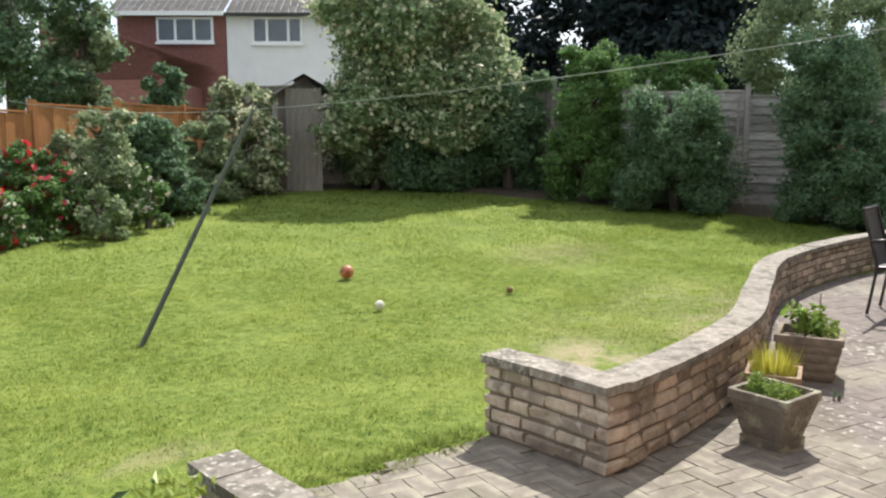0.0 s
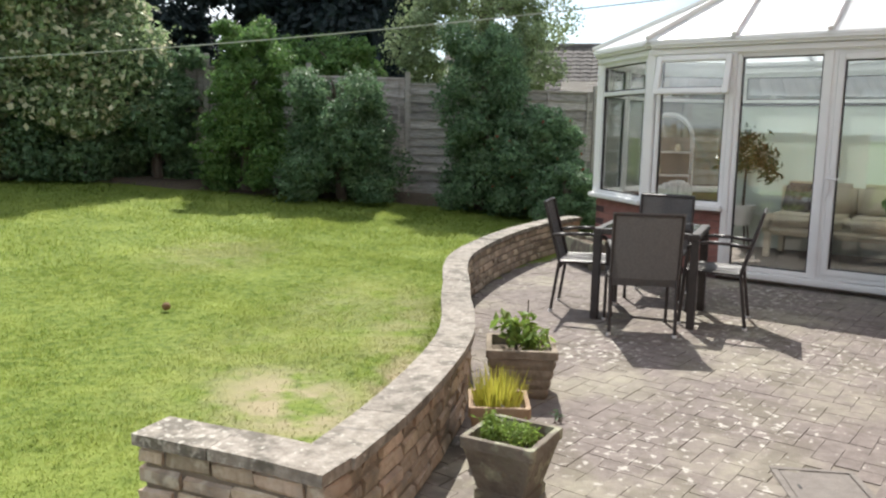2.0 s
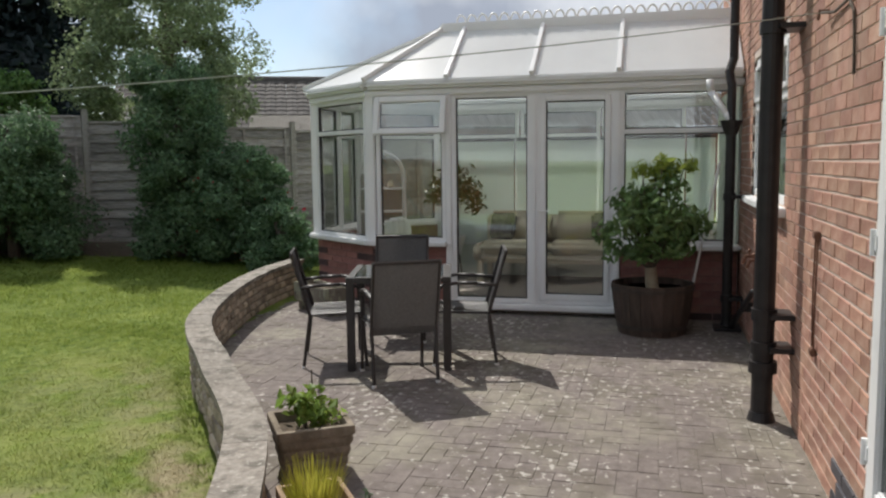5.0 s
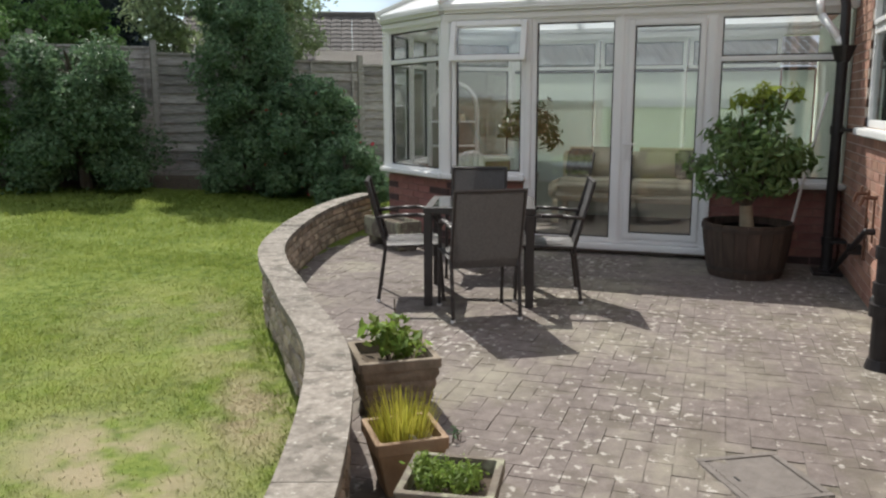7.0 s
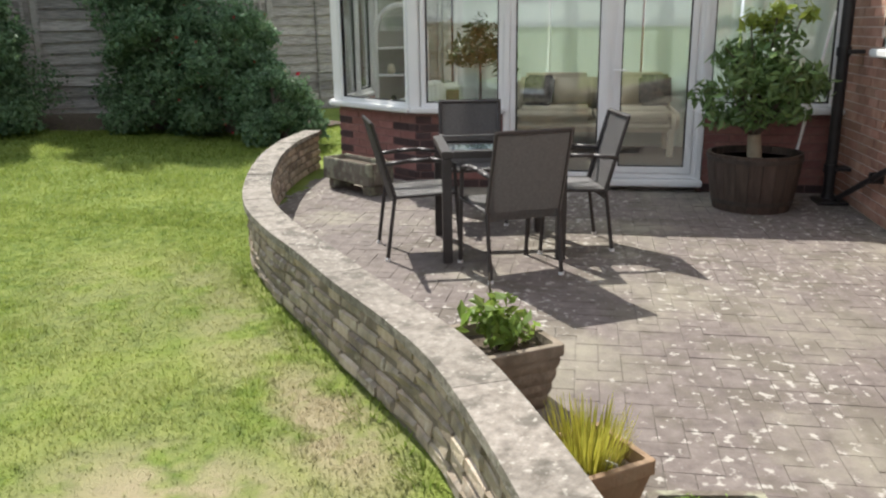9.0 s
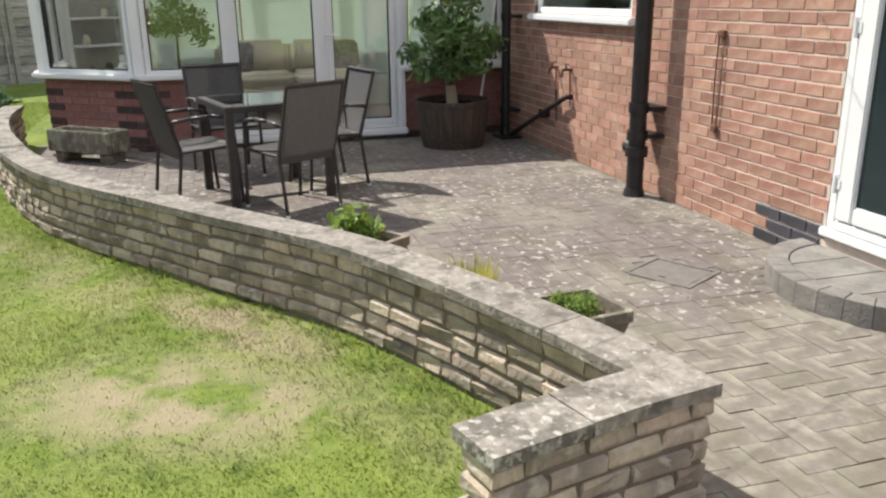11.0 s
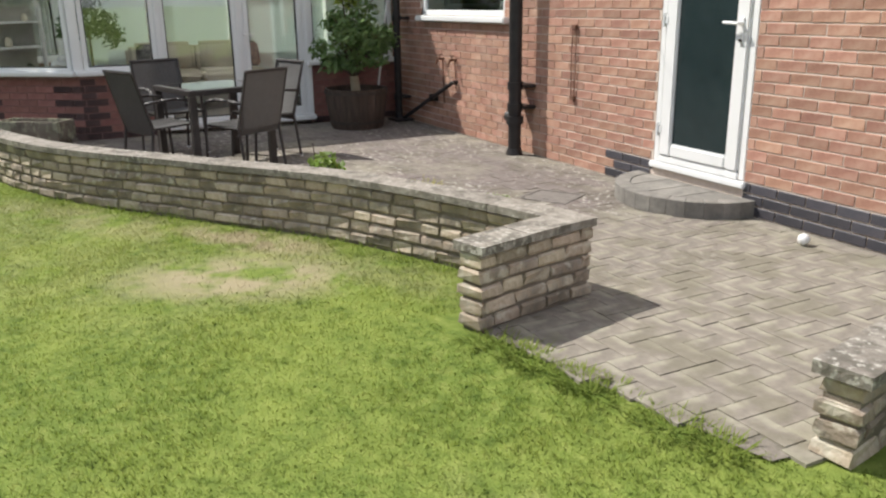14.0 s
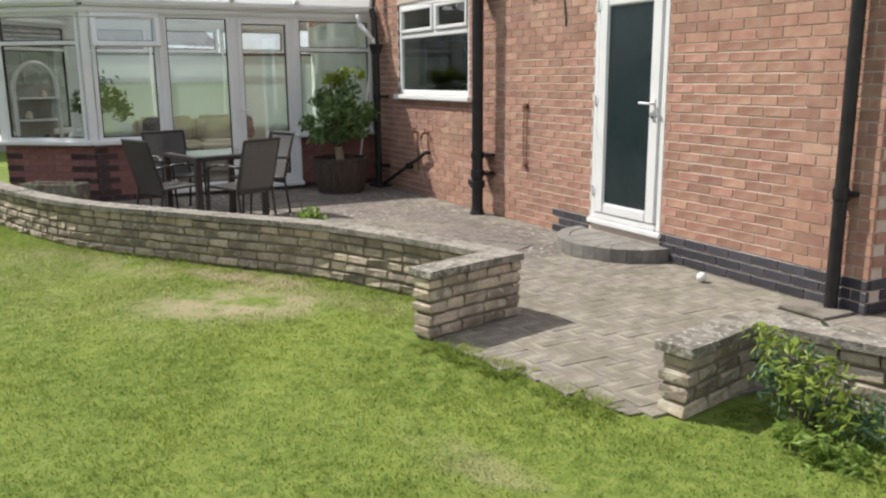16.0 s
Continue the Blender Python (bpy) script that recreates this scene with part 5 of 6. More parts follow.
p1 = square_pot("stone_planter", pose(4.87, 3.28, 0.004, 0, 0, 34), 0.39, 0.28, 0.28, M_PLANTER_TAN, "square banded brown planter with leafy green plant on the patio", 4)
p2 = square_pot("clay_planter", pose(4.10, 2.92, 0.004, 0, 0, 36), 0.28, 0.18, 0.23, M_PLANTER_BROWN, "small brown clay planter with yellow grass on the patio")
p3 = square_pot("carved_planter", pose(3.71, 2.60, 0.004, 0, 0, 8), 0.315, 0.22, 0.265, M_PLANTER, "carved grey stone planter with feathery green plant on the patio", 0, True, 0.04)


def pot_plant(name, m, blobs, leaf, material, label, seed, width=0.5, stems=6, shell=0.2):
    t = thing(name, m, label, "plant")
    rnd = random.Random(seed)
    bm = bmesh.new()
    for i in range(stems):
        a = rnd.uniform(0, 6.28)
        r = blobs[0][3] * rnd.uniform(0.1, 0.7)
        tube(bm, (0.02 * math.cos(a), 0.02 * math.sin(a), -0.02), (r * math.cos(a), r * math.sin(a), blobs[0][2] * rnd.uniform(0.6, 1.1)), 0.004, 0.002, 5)
    part("stems", bm, M_BARK, t)
    leaves("foliage", blobs, leaf, material, t, seed, shell, width)
    return t


pot_plant("potted_plant", pose(4.87, 3.28, 0.22), [(0, 0, 0.12, 0.13, 0.13, 0.1, 130), (0.06, -0.05, 0.07, 0.1, 0.1, 0.06, 60), (-0.05, 0.06, 0.17, 0.08, 0.08, 0.07, 50)], 0.032, M_LEAF_BRIGHT, "bright green leafy plant growing in a banded planter", 61)
pot_plant("potted_plant", pose(3.71, 2.60, 0.2), [(0.03, -0.03, 0.05, 0.08, 0.07, 0.045, 700), (-0.06, 0.05, 0.06, 0.06, 0.06, 0.05, 420), (-0.02, 0.09, 0.1, 0.045, 0.045, 0.04, 300), (0.07, 0.05, 0.04, 0.06, 0.06, 0.04, 380)], 0.012, M_LEAF_BRIGHT, "low feathery green plant growing in a carved planter", 62, 0.35)


def grass_tuft(name, m, n, h, material, label, seed, spread=0.08, w=0.004):
    t = thing(name, m, label, "plant")
    rnd = random.Random(seed)
    V = []
    for i in range(n):
        a, r = rnd.uniform(0, 6.28), spread * math.sqrt(rnd.random())
        hh = h * rnd.uniform(0.5, 1.05)
        lean = rnd.uniform(0.2, 0.7) * spread
        x, y = r * math.cos(a), r * math.sin(a)
        s, c = w * math.sin(a), w * math.cos(a)
        V += [(x - s, y + c, 0), (x + s, y - c, 0), (x + lean * math.cos(a) + s * 0.2, y + lean * math.sin(a) - c * 0.2, hh), (x + lean * math.cos(a) - s * 0.2, y + lean * math.sin(a) + c * 0.2, hh)]
    tagged(soup("blade_tuft", V, np.arange(len(V)).reshape(-1, 4), material, t), kind="stuff")
    return t


grass_tuft("ornamental_grass", pose(4.11, 2.93, 0.17), 420, 0.19, M_LEAF_YEL, "tuft of yellow-green grass in a clay planter", 63, 0.1, 0.0035)
lab = tagged(part("plant_label", B(-0.025, -0.002, 0, 0.025, 0.002, 0.07, 0.001), M_UPVC), "white plastic plant label stuck in a planter", "plant label")
lab.matrix_basis = pose(4.06, 2.85, 0.175, -25, 0, 60)

for i, (x, y) in enumerate(((4.56, 2.86), (4.42, 2.98))):
    pot_plant("joint_weed", pose(x, y, 0.0), [(0, 0, 0.05, 0.04, 0.04, 0.03, 16)], 0.014, M_LEAF_DARK, "small purple-tipped weed growing in a paving joint", 640 + i, 0.4, 5)
tagged(part("plant_cane", tube(bmesh.new(), (5.0, 3.32, 0.2), (5.02, 3.33, 0.5), 0.005, 0.004, 6), M_BARK), "thin dark cane stuck in a planter", "cane")

# stone trough below the bay
tr_ = thing("stone_trough", pose(9.1, 5.02, 0.0, 0, 0, 51), "weathered stone trough on feet against the conservatory base", "trough")
bm = bmesh.new()
for a in ((-0.37, -0.14, 0.37, -0.10), (-0.37, 0.10, 0.37, 0.14), (-0.37, -0.10, -0.33, 0.10), (0.33, -0.10, 0.37, 0.10)):
    box(bm, a[0], a[1], 0.1, a[2], a[3], 0.3, 0.01)
box(bm, -0.35, -0.12, 0.1, 0.35, 0.12, 0.14)
part("basin", bm, M_PLANTER, tr_)
part("soil", B(-0.33, -0.1, 0.2, 0.33, 0.1, 0.26), M_SOIL, tr_)
for x in (-0.27, 0.27):
    part("foot", B(x - 0.06, -0.11, 0.002, x + 0.06, 0.11, 0.1, 0.012), M_PLANTER, tr_)

# half barrel with bush
M_BARREL = mat("old_barrel_oak", [(0.05, 0.036, 0.028), (0.105, 0.076, 0.058)], 6, 0.85, 0.5, 40, "object", 0.2, stretch=(4, 4, 0.5))
barrel = thing("barrel_pot", pose(8.74, 1.585, 0.004), "dark half-barrel pot with iron hoops by the conservatory door", "barrel pot")
NS = 22
M_HOOP = mat("dull_iron_hoop", [(0.05, 0.042, 0.036), (0.1, 0.08, 0.065)], 14, 0.7, 0.3, 60, metal=0.3)
for i in range(NS):
    bm = bmesh.new()
    a0, a1 = 2 * math.pi * (i + 0.02) / NS, 2 * math.pi * (i + 0.98) / NS
    rows = []
    for z, r in ((0, 0.3), (0.15, 0.335), (0.32, 0.36), (0.46, 0.37)):
        rows.append([bm.verts.new((rr * math.cos(a), rr * math.sin(a), z)) for rr, a in ((r, a0), (r, a1), (r - 0.025, a1), (r - 0.025, a0))])
    for p, q in zip(rows[:-1], rows[1:]):
        for k in range(4):
            bm.faces.new((p[k], p[(k + 1) % 4], q[(k + 1) % 4], q[k]))
    bm.faces.new(rows[-1])
    part("stave", bm, M_BARREL, barrel)
for z, r in ((0.06, 0.318), (0.4, 0.371)):
    part("hoop", lathe(bmesh.new(), [(r - 0.004, z), (r, z), (r + 0.006, z + 0.035), (r, z + 0.035)], 40), M_HOOP, barrel)
bm = bmesh.new()
bmesh.ops.create_circle(bm, cap_ends=True, segments=32, radius=0.34, matrix=Matrix.Translation((0, 0, 0.40)))
bmesh.ops.solidify(bm, geom=bm.faces[:], thickness=0.04)
part("soil", bm, M_SOIL, barrel)
M_STUMP = mat("pale_cut_trunk", [(0.3, 0.25, 0.17), (0.45, 0.39, 0.28)], 9, 0.9, 0.5, 40)
M_LEAF_BUSH = leaf_mat("leaf_glossy_green", [(0.115, 0.2, 0.07), (0.2, 0.3, 0.11)], 0.38, 0.32, 0.32)
M_LEAF_SHOOT = leaf_mat("leaf_young_shoot", [(0.22, 0.3, 0.05), (0.33, 0.4, 0.09)], 0.25, 0.4)
bush = thing("potted_bush", pose(8.74, 1.585, 0.40), "leafy green bush with pale trunk growing in a half barrel", "bush")
part("trunk", tube(bmesh.new(), (0, 0, 0), (0.0, 0.02, 0.2), 0.06, 0.05, 12), M_STUMP, bush)
limbs(bush, "limb", (0, 0.02, 0.15), (0, 0, 0.6), 0.028, 12, 0.32, 71, M_BARK)
rnd = random.Random(77)
sprays = [(-0.1, 0.3, 0.36, 0.14, 0.17, 0.12, 80), (-0.05, 0.42, 0.52, 0.12, 0.13, 0.12, 60), (-0.15, 0.1, 0.36, 0.17, 0.18, 0.11, 90), (-0.12, -0.2, 0.4, 0.16, 0.16, 0.12, 80), (-0.2, 0.2, 0.62, 0.14, 0.16, 0.14, 80), (-0.05, -0.4, 0.6, 0.1, 0.12, 0.14, 60), (-0.2, -0.1, 0.6, 0.15, 0.15, 0.15, 80), (-0.05, 0.28, 0.82, 0.13, 0.13, 0.13, 60), (-0.05, 0.0, 0.62, 0.2, 0.2, 0.24, 130), (0.0, -0.12, 0.9, 0.17, 0.17, 0.2, 110)]
shoots = []
for i in range(46):
    a = 2.4 * i + rnd.uniform(-0.5, 0.5)
    zz = 0.32 + 0.8 * ((i * 0.618) % 1.0)
    # low and wide towards the lawn, tall towards the house
    sy = -0.12 + 0.42 * (zz < 0.62) * 0.35
    rr = (0.42 if zz < 0.72 else 0.34) * rnd.uniform(0.45, 1.0)
    q = rnd.uniform(0.075, 0.125)
    blob = (rr * 0.8 * math.cos(a), sy + rr * math.sin(a) + 0.05, min(zz, 1.12) if math.sin(a) < 0.35 else zz * 0.85, q, q, q * 0.9, rnd.randrange(22, 34))
    (shoots if blob[2] > 0.98 else sprays).append(blob)
shoots += [(0.0, -0.3, 1.14, 0.09, 0.09, 0.08, 30), (-0.05, -0.08, 1.17, 0.08, 0.08, 0.07, 24), (0.05, 0.12, 1.1, 0.07, 0.07, 0.08, 20)]
for i, b in enumerate(shoots + sprays[::4]):
    part("limb", tube(bmesh.new(), (0, 0.01, 0.18), (b[0] * 0.9, b[1] * 0.9, b[2]), 0.013, 0.005, 6), M_BARK, bush)
leaves("crown", [(*b[:6], int(b[6] * 1.25)) for b in sprays], 0.048, M_LEAF_BUSH, bush, 72, 0.3, 0.4)
leaves("new_growth", shoots, 0.056, M_LEAF_SHOOT, bush, 73, 0.2, 0.38)
stick = tagged(part("garden_cane", tube(bmesh.new(), (8.9, 1.3, 0.01), (9.06, 1.0, 1.55), 0.013, 0.012, 8), M_WHITE), "pale thin garden pole leaning in the corner", "pole")


# ---- inside the conservatory ----
M_BLIND = mat("pale_green_blind", [(0.8, 0.87, 0.82), (0.85, 0.91, 0.87)], 3, 0.8, 0.1, 120, sheen_through=0.35)
M_CUSHION = mat("dark_grey_cushion", [(0.09, 0.085, 0.08), (0.3, 0.28, 0.26)], 16, 0.9, 0.3, 150)
for i, (a, b) in enumerate(((3.42, 4.44), (2.32, 3.38), (1.22, 2.28), (0.84, 1.19))):
    bl = thing("roller_blind", pose(11.99, (a + b) / 2, 0.45), "pale green roller blind lowered over the conservatory window", "blind", "roller blinds")
    w = (b - a) / 2
    part("cloth", B(-0.003, -w, 0.02, 0.003, w, 1.4), M_BLIND, bl)
    part("roller", tube(bmesh.new(), (0, -w, 1.42), (0, w, 1.42), 0.022), M_DARKMETAL, bl)
    part("bottom_bar", B(-0.008, -w, 0.0, 0.008, w, 0.022, 0.003), M_UPVC, bl)


def soft(bm, x0, y0, z0, x1, y1, z1, puff=0.03):
    """A plump upholstered block."""
    m = Matrix.Translation(((x0 + x1) / 2, (y0 + y1) / 2, (z0 + z1) / 2)) @ Matrix.Diagonal((x1 - x0, y1 - y0, z1 - z0, 1))
    r = bmesh.ops.create_cube(bm, size=1, matrix=m)
    es = list({e for v in r["verts"] for e in v.link_edges})
    bmesh.ops.bevel(bm, geom=es, offset=min(x1 - x0, y1 - y0, z1 - z0) * 0.3, segments=4, affect='EDGES')
    return bm


sofa = thing("sofa", pose(11.5, 2.86, 0.03), "cream two-seat sofa inside the conservatory", "sofa")
part("base", soft(bmesh.new(), -0.34, -0.88, 0.27, 0.4, 0.88, 0.4), M_CREAM, sofa, smooth=True)
for y in (-0.43, 0.43):
    part("seat_cushion", soft(bmesh.new(), -0.38, y - 0.42, 0.39, 0.2, y + 0.42, 0.54), M_CREAM, sofa, smooth=True)
    part("back_cushion", soft(bmesh.new(), 0.12, y - 0.42, 0.48, 0.34, y + 0.42, 0.9), M_CREAM, sofa, smooth=True)
part("back", soft(bmesh.new(), 0.32, -0.9, 0.3, 0.46, 0.9, 0.84), M_CREAM, sofa, smooth=True)
for y in (-0.9, 0.9):
    part("arm", soft(bmesh.new(), -0.36, y - 0.045, 0.3, 0.4, y + 0.045, 0.5), M_CREAM, sofa, smooth=True)
for x in (-0.3, 0.35):
    for y in (-0.86, 0.86):
        part("leg", B(x - 0.035, y - 0.035, 0, x + 0.035, y + 0.035, 0.3, 0.006), M_CREAM, sofa)
for y, r in ((2.16, 8), (3.5, -22)):
    cu = tagged(part("cushion", soft(bmesh.new(), -0.06, -0.18, 0, 0.06, 0.18, 0.35), M_CUSHION, None, "", True), "dark patterned cushion standing on the sofa", "cushion", "cushions on the sofa")
    cu.matrix_basis = pose(11.5, y, 0.57, 0, 14, r)
stand = thing("plant_stand", pose(11.75, 4.2, 0.03), "leafy indoor plant in a white pot on a stand", "potted plant")
part("pot", lathe(bmesh.new(), [(0.1, 0.3), (0.15, 0.5), (0.16, 0.56), (0.14, 0.56), (0.13, 0.5)], 20), M_WHITE, stand)
for a in range(3):
    part("leg", tube(bmesh.new(), (0.16 * math.cos(a * 2.1), 0.16 * math.sin(a * 2.1), 0), (0.09 * math.cos(a * 2.1), 0.09 * math.sin(a * 2.1), 0.32), 0.012), M_WOODDARK, stand)
part("stem", tube(bmesh.new(), (0, 0, 0.5), (0.02, 0.0, 1.1), 0.02, 0.012), M_BARK, stand)
leaves("foliage", [(0, 0, 1.2, 0.36, 0.36, 0.24, 420), (0, -0.3, 1.04, 0.16, 0.16, 0.2, 130), (0.05, 0.24, 1.1, 0.2, 0.2, 0.14, 120), (0, 0.02, 1.42, 0.14, 0.14, 0.14, 80)], 0.05, leaf_mat("leaf_indoor_dark", [(0.04, 0.085, 0.03), (0.075, 0.13, 0.05)], 0.35, 0.45, 0.12), stand, 81, 0.3, 0.35)
# arched shelf unit
arch = thing("arched_shelf", pose(11.25, 5.05, 0.03, 0, 0, 205), "white arched display shelf with small ornaments", "shelf")
bm = bmesh.new()
pts = [(-0.3, 0.0), (-0.3, 1.35)] + [(-0.3 * math.cos(math.pi * i / 12), 1.35 + 0.34 * math.sin(math.pi * i / 12)) for i in range(1, 12)] + [(0.3, 1.35), (0.3, 0.0)]
for (a, b), (c, d) in zip(pts[:-1], pts[1:]):
    tube(bm, (0, a, b), (0, c, d), 0.028, seg=8)
part("arch", bm, M_WHITE, arch)
part("back_panel", B(-0.16, -0.27, 0.05, -0.145, 0.27, 1.4), M_CONCRETE, arch, "grey back panel")
for z in (0.1, 0.55, 0.9, 1.2):
    part("shelf", B(-0.15, -0.28, z, 0.1, 0.28, z + 0.022, 0.004), M_WHITE, arch)
for i, (y, z, r) in enumerate(((-0.12, 0.922, 0.05), (0.1, 0.572, 0.06), (0.12, 1.222, 0.04), (-0.1, 0.572, 0.045))):
    bm = lathe(bmesh.new(), [(r * 0.7, 0), (r, r), (r * 0.6, r * 2), (r * 0.5, r * 2.3)], 14)
    o = tagged(part("ornament", bm, M_DARKMETAL if i % 2 else M_CREAM, None, "", True), "small ornament on the arched white shelf", "ornament", "ornaments on the shelf")
    o.matrix_basis = arch.matrix_basis @ pose(-0.02, y, z)
tub = thing("tub_chair", pose(10.35, 4.75, 0.03, 0, 0, 60), "white round-backed tub chair inside the conservatory bay", "chair")
bm = bmesh.new()
for i in range(11):
    a0, a1 = math.pi * (0.1 + 0.8 * i / 11) + math.pi / 2, math.pi * (0.1 + 0.8 * (i + 1) / 11) + math.pi / 2
    hgt = 0.66 + 0.2 * math.sin(math.pi * (i + 0.5) / 11)
    tube(bm, (0.3 * math.cos((a0 + a1) / 2), 0.3 * math.sin((a0 + a1) / 2), 0.2), (0.3 * math.cos((a0 + a1) / 2), 0.3 * math.sin((a0 + a1) / 2), hgt), 0.06, seg=10)
    bmesh.ops.create_uvsphere(bm, u_segments=10, v_segments=6, radius=0.06, matrix=Matrix.Translation((0.3 * math.cos((a0 + a1) / 2), 0.3 * math.sin((a0 + a1) / 2), hgt)))
part("back", bm, M_WHITE, tub, smooth=True)
part("seat", lathe(bmesh.new(), [(0.27, 0.18), (0.29, 0.3), (0.28, 0.42), (0.2, 0.45), (0.02, 0.455)], 24), M_WHITE, tub, smooth=True)
for a in range(4):
    part("leg", tube(bmesh.new(), (0.2 * math.cos(a * 1.571 + 0.8), 0.2 * math.sin(a * 1.571 + 0.8), 0), (0.2 * math.cos(a * 1.571 + 0.8), 0.2 * math.sin(a * 1.571 + 0.8), 0.2), 0.018), M_WOODDARK, tub)
# opened top light of the bay window
lt = part("opened_light", bmesh.new(), M_UPVC, cons, "white top-hung light pushed open")
bm = bmesh.new()
w = 0.78
for q in ((0, 0.06, -0.40, 0), (w - 0.06, w, -0.40, 0), (0.06, w - 0.06, -0.06, 0), (0.06, w - 0.06, -0.40, -0.34)):
    box(bm, q[0], -0.025, q[2], q[1], 0.025, q[3], 0.008)
bm.to_mesh(lt.data)
bm.free()
lt.matrix_basis = Matrix.Translation((FX - 0.06 - CB[0], 4.45 - CB[1], EAVE - 0.075)) @ Matrix.Rotation(radians(-90), 4, 'Z') @ Matrix.Rotation(radians(-13), 4, 'X')
g = part("pane", B(0.055, -0.005, -0.345, w - 0.055, 0.005, -0.055), M_GLASS, lt)
g.visible_shadow = False
# lever on the conservatory door
bm = B(-0.012, -0.02, -0.11, 0.0, 0.02, 0.11, 0.004)
tube(bm, (-0.01, 0, 0.03), (-0.05, 0, 0.03), 0.009)
tube(bm, (-0.048, 0.005, 0.03), (-0.048, -0.11, 0.03), 0.009)
part("handle", bm, M_UPVC, cons, "white lever handle", loc=(FX - 0.05 - CB[0], 2.71 - CB[1], 1.05))

# ---- lawn: prop, line, balls ----
M_PROP = mat("green_grey_pole", [(0.05, 0.065, 0.045), (0.1, 0.115, 0.085)], 14, 0.6, 0.3, 60)
A, T = Vector((1.29, 5.97, ground_z(1.3, 5.97) - 0.05)), Vector((2.39, 6.83, 1.68))
prop = thing("clothes_prop", pose(A.x, A.y, A.z), "slim grey-green clothes prop leaning on the lawn", "clothes prop")
part("pole", tube(bmesh.new(), (0, 0, 0), T - A, 0.021, 0.017, 12), M_PROP, prop)
bm = bmesh.new()
dr = (T - A).normalized()
tube(bm, T - A, T - A + dr * 0.09 + Vector((0.025, 0.02, 0)), 0.008, 0.006)
tube(bm, T - A, T - A + dr * 0.09 + Vector((-0.025, -0.02, 0)), 0.008, 0.006)
part("fork", bm, M_PROP, prop)
hang = T + dr * 0.05
M_LINE = mat("pale_washing_line", [(0.32, 0.37, 0.32), (0.42, 0.47, 0.42)], 8, 0.6)
cl = thing("washing_line", pose(hang.x, hang.y, hang.z), "thin pale washing line stretched across the garden over a prop", "washing line")
cord = []
for end, sag, order in ((Vector((5.5, 0.81, 2.29)), 0.10, range(24, 0, -1)), (Vector((0.42, 12.35, 2.05)), 0.1, range(0, 25))):
    cord += [(end - hang) * (i / 24) - Vector((0, 0, 4 * sag * (i / 24) * (1 - i / 24))) for i in order]
bm = bmesh.new()
rings = []
for i, p in enumerate(cord):
    d = (cord[min(i + 1, len(cord) - 1)] - cord[max(i - 1, 0)]).normalized()
    side = d.cross(Vector((0, 0, 1))).normalized()
    up = side.cross(d)
    rings.append([bm.verts.new(p + (side * math.cos(k * math.pi / 3) + up * math.sin(k * math.pi / 3)) * 0.003) for k in range(6)])
for a, b in zip(rings[:-1], rings[1:]):
    for k in range(6):
        bm.faces.new((a[k], a[(k + 1) % 6], b[(k + 1) % 6], b[k]))
bm.faces.new(rings[0][::-1])
bm.faces.new(rings[-1])
part("line", bm, M_LINE, cl)
part("hook", pipe(bmesh.new(), [Vector(p) - hang for p in ((5.5, 0.765, 2.3), (5.5, 0.815, 2.3), (5.5, 0.82, 2.26))], 0.007, 6), M_RUST, cl, "rusty iron wall hook")
part("tail", pipe(bmesh.new(), [Vector(p) - hang for p in ((5.5, 0.81, 2.29), (5.3, 0.785, 2.26), (5.02, 0.782, 2.27), (4.93, 0.78, 2.2), (4.9, 0.78, 2.06), (4.89, 0.78, 1.94))], 0.007, 6), M_BARK, cl, "dark loose end of cord on the brick wall")


def ball(x, y, r, colours, label, rough=0.6, panels=False):
    z = ground_z(x, y) if y > 3.4 else 0.004
    t = thing("ball", pose(x, y, z), label, "ball")
    bm = bmesh.new()
    bmesh.ops.create_icosphere(bm, subdivisions=4, radius=r, matrix=Matrix.Translation((0, 0, r)))
    part("body", bm, colours[0], t, smooth=True)
    if panels:
        for d in ((0, -0.6, 0.8), (-0.85, -0.3, 0.4), (0.75, -0.6, 0.25), (0.2, 0.7, 0.7), (-0.2, -0.9, -0.1), (-0.6, 0.2, 0.9)):
            d = Vector(d).normalized()
            bm = bmesh.new()
            bmesh.ops.create_circle(bm, cap_ends=True, segments=6, radius=r * 0.42)
            bmesh.ops.subdivide_edges(bm, edges=bm.edges[:], cuts=2)
            bmesh.ops.poke(bm, faces=bm.faces[:])
            o = d.to_track_quat('Z', 'Y').to_matrix().to_4x4()
            for v in bm.verts:
                p = o @ (v.co + Vector((0, 0, r)))
                v.co = p.normalized() * (r * 1.012) + Vector((0, 0, r))
            part("panel", bm, colours[1], t, "dark panel")
    return t


M_ORANGE = mat("orange_ball", [(0.5, 0.15, 0.06), (0.62, 0.24, 0.12)], 12, 0.5)
M_BALLWHITE = mat("pale_ball", [(0.62, 0.62, 0.5), (0.75, 0.75, 0.64)], 20, 0.8, 0.3, 150)
M_BALLBROWN = mat("brown_ball", [(0.16, 0.09, 0.04), (0.25, 0.15, 0.07)], 20, 0.8)
ball(3.55, 7.65, 0.07, (M_ORANGE, M_DARKMETAL), "orange football with dark panels lying on the lawn", panels=True)
ball(3.29, 6.27, 0.042, (M_BALLWHITE, None), "pale tennis ball lying on the lawn")
ball(4.68, 6.37, 0.032, (M_BALLBROWN, None), "small brown ball lying on the lawn")
ball(2.80, 1.03, 0.036, (M_WHITE, None), "white ball on the paving by the house wall")
leaf_bit = tagged(part("fallen_leaf", B(-0.03, -0.012, 0, 0.03, 0.012, 0.006, 0.002), M_BARK), "curled brown leaf on the paving by the lawn", "leaf")
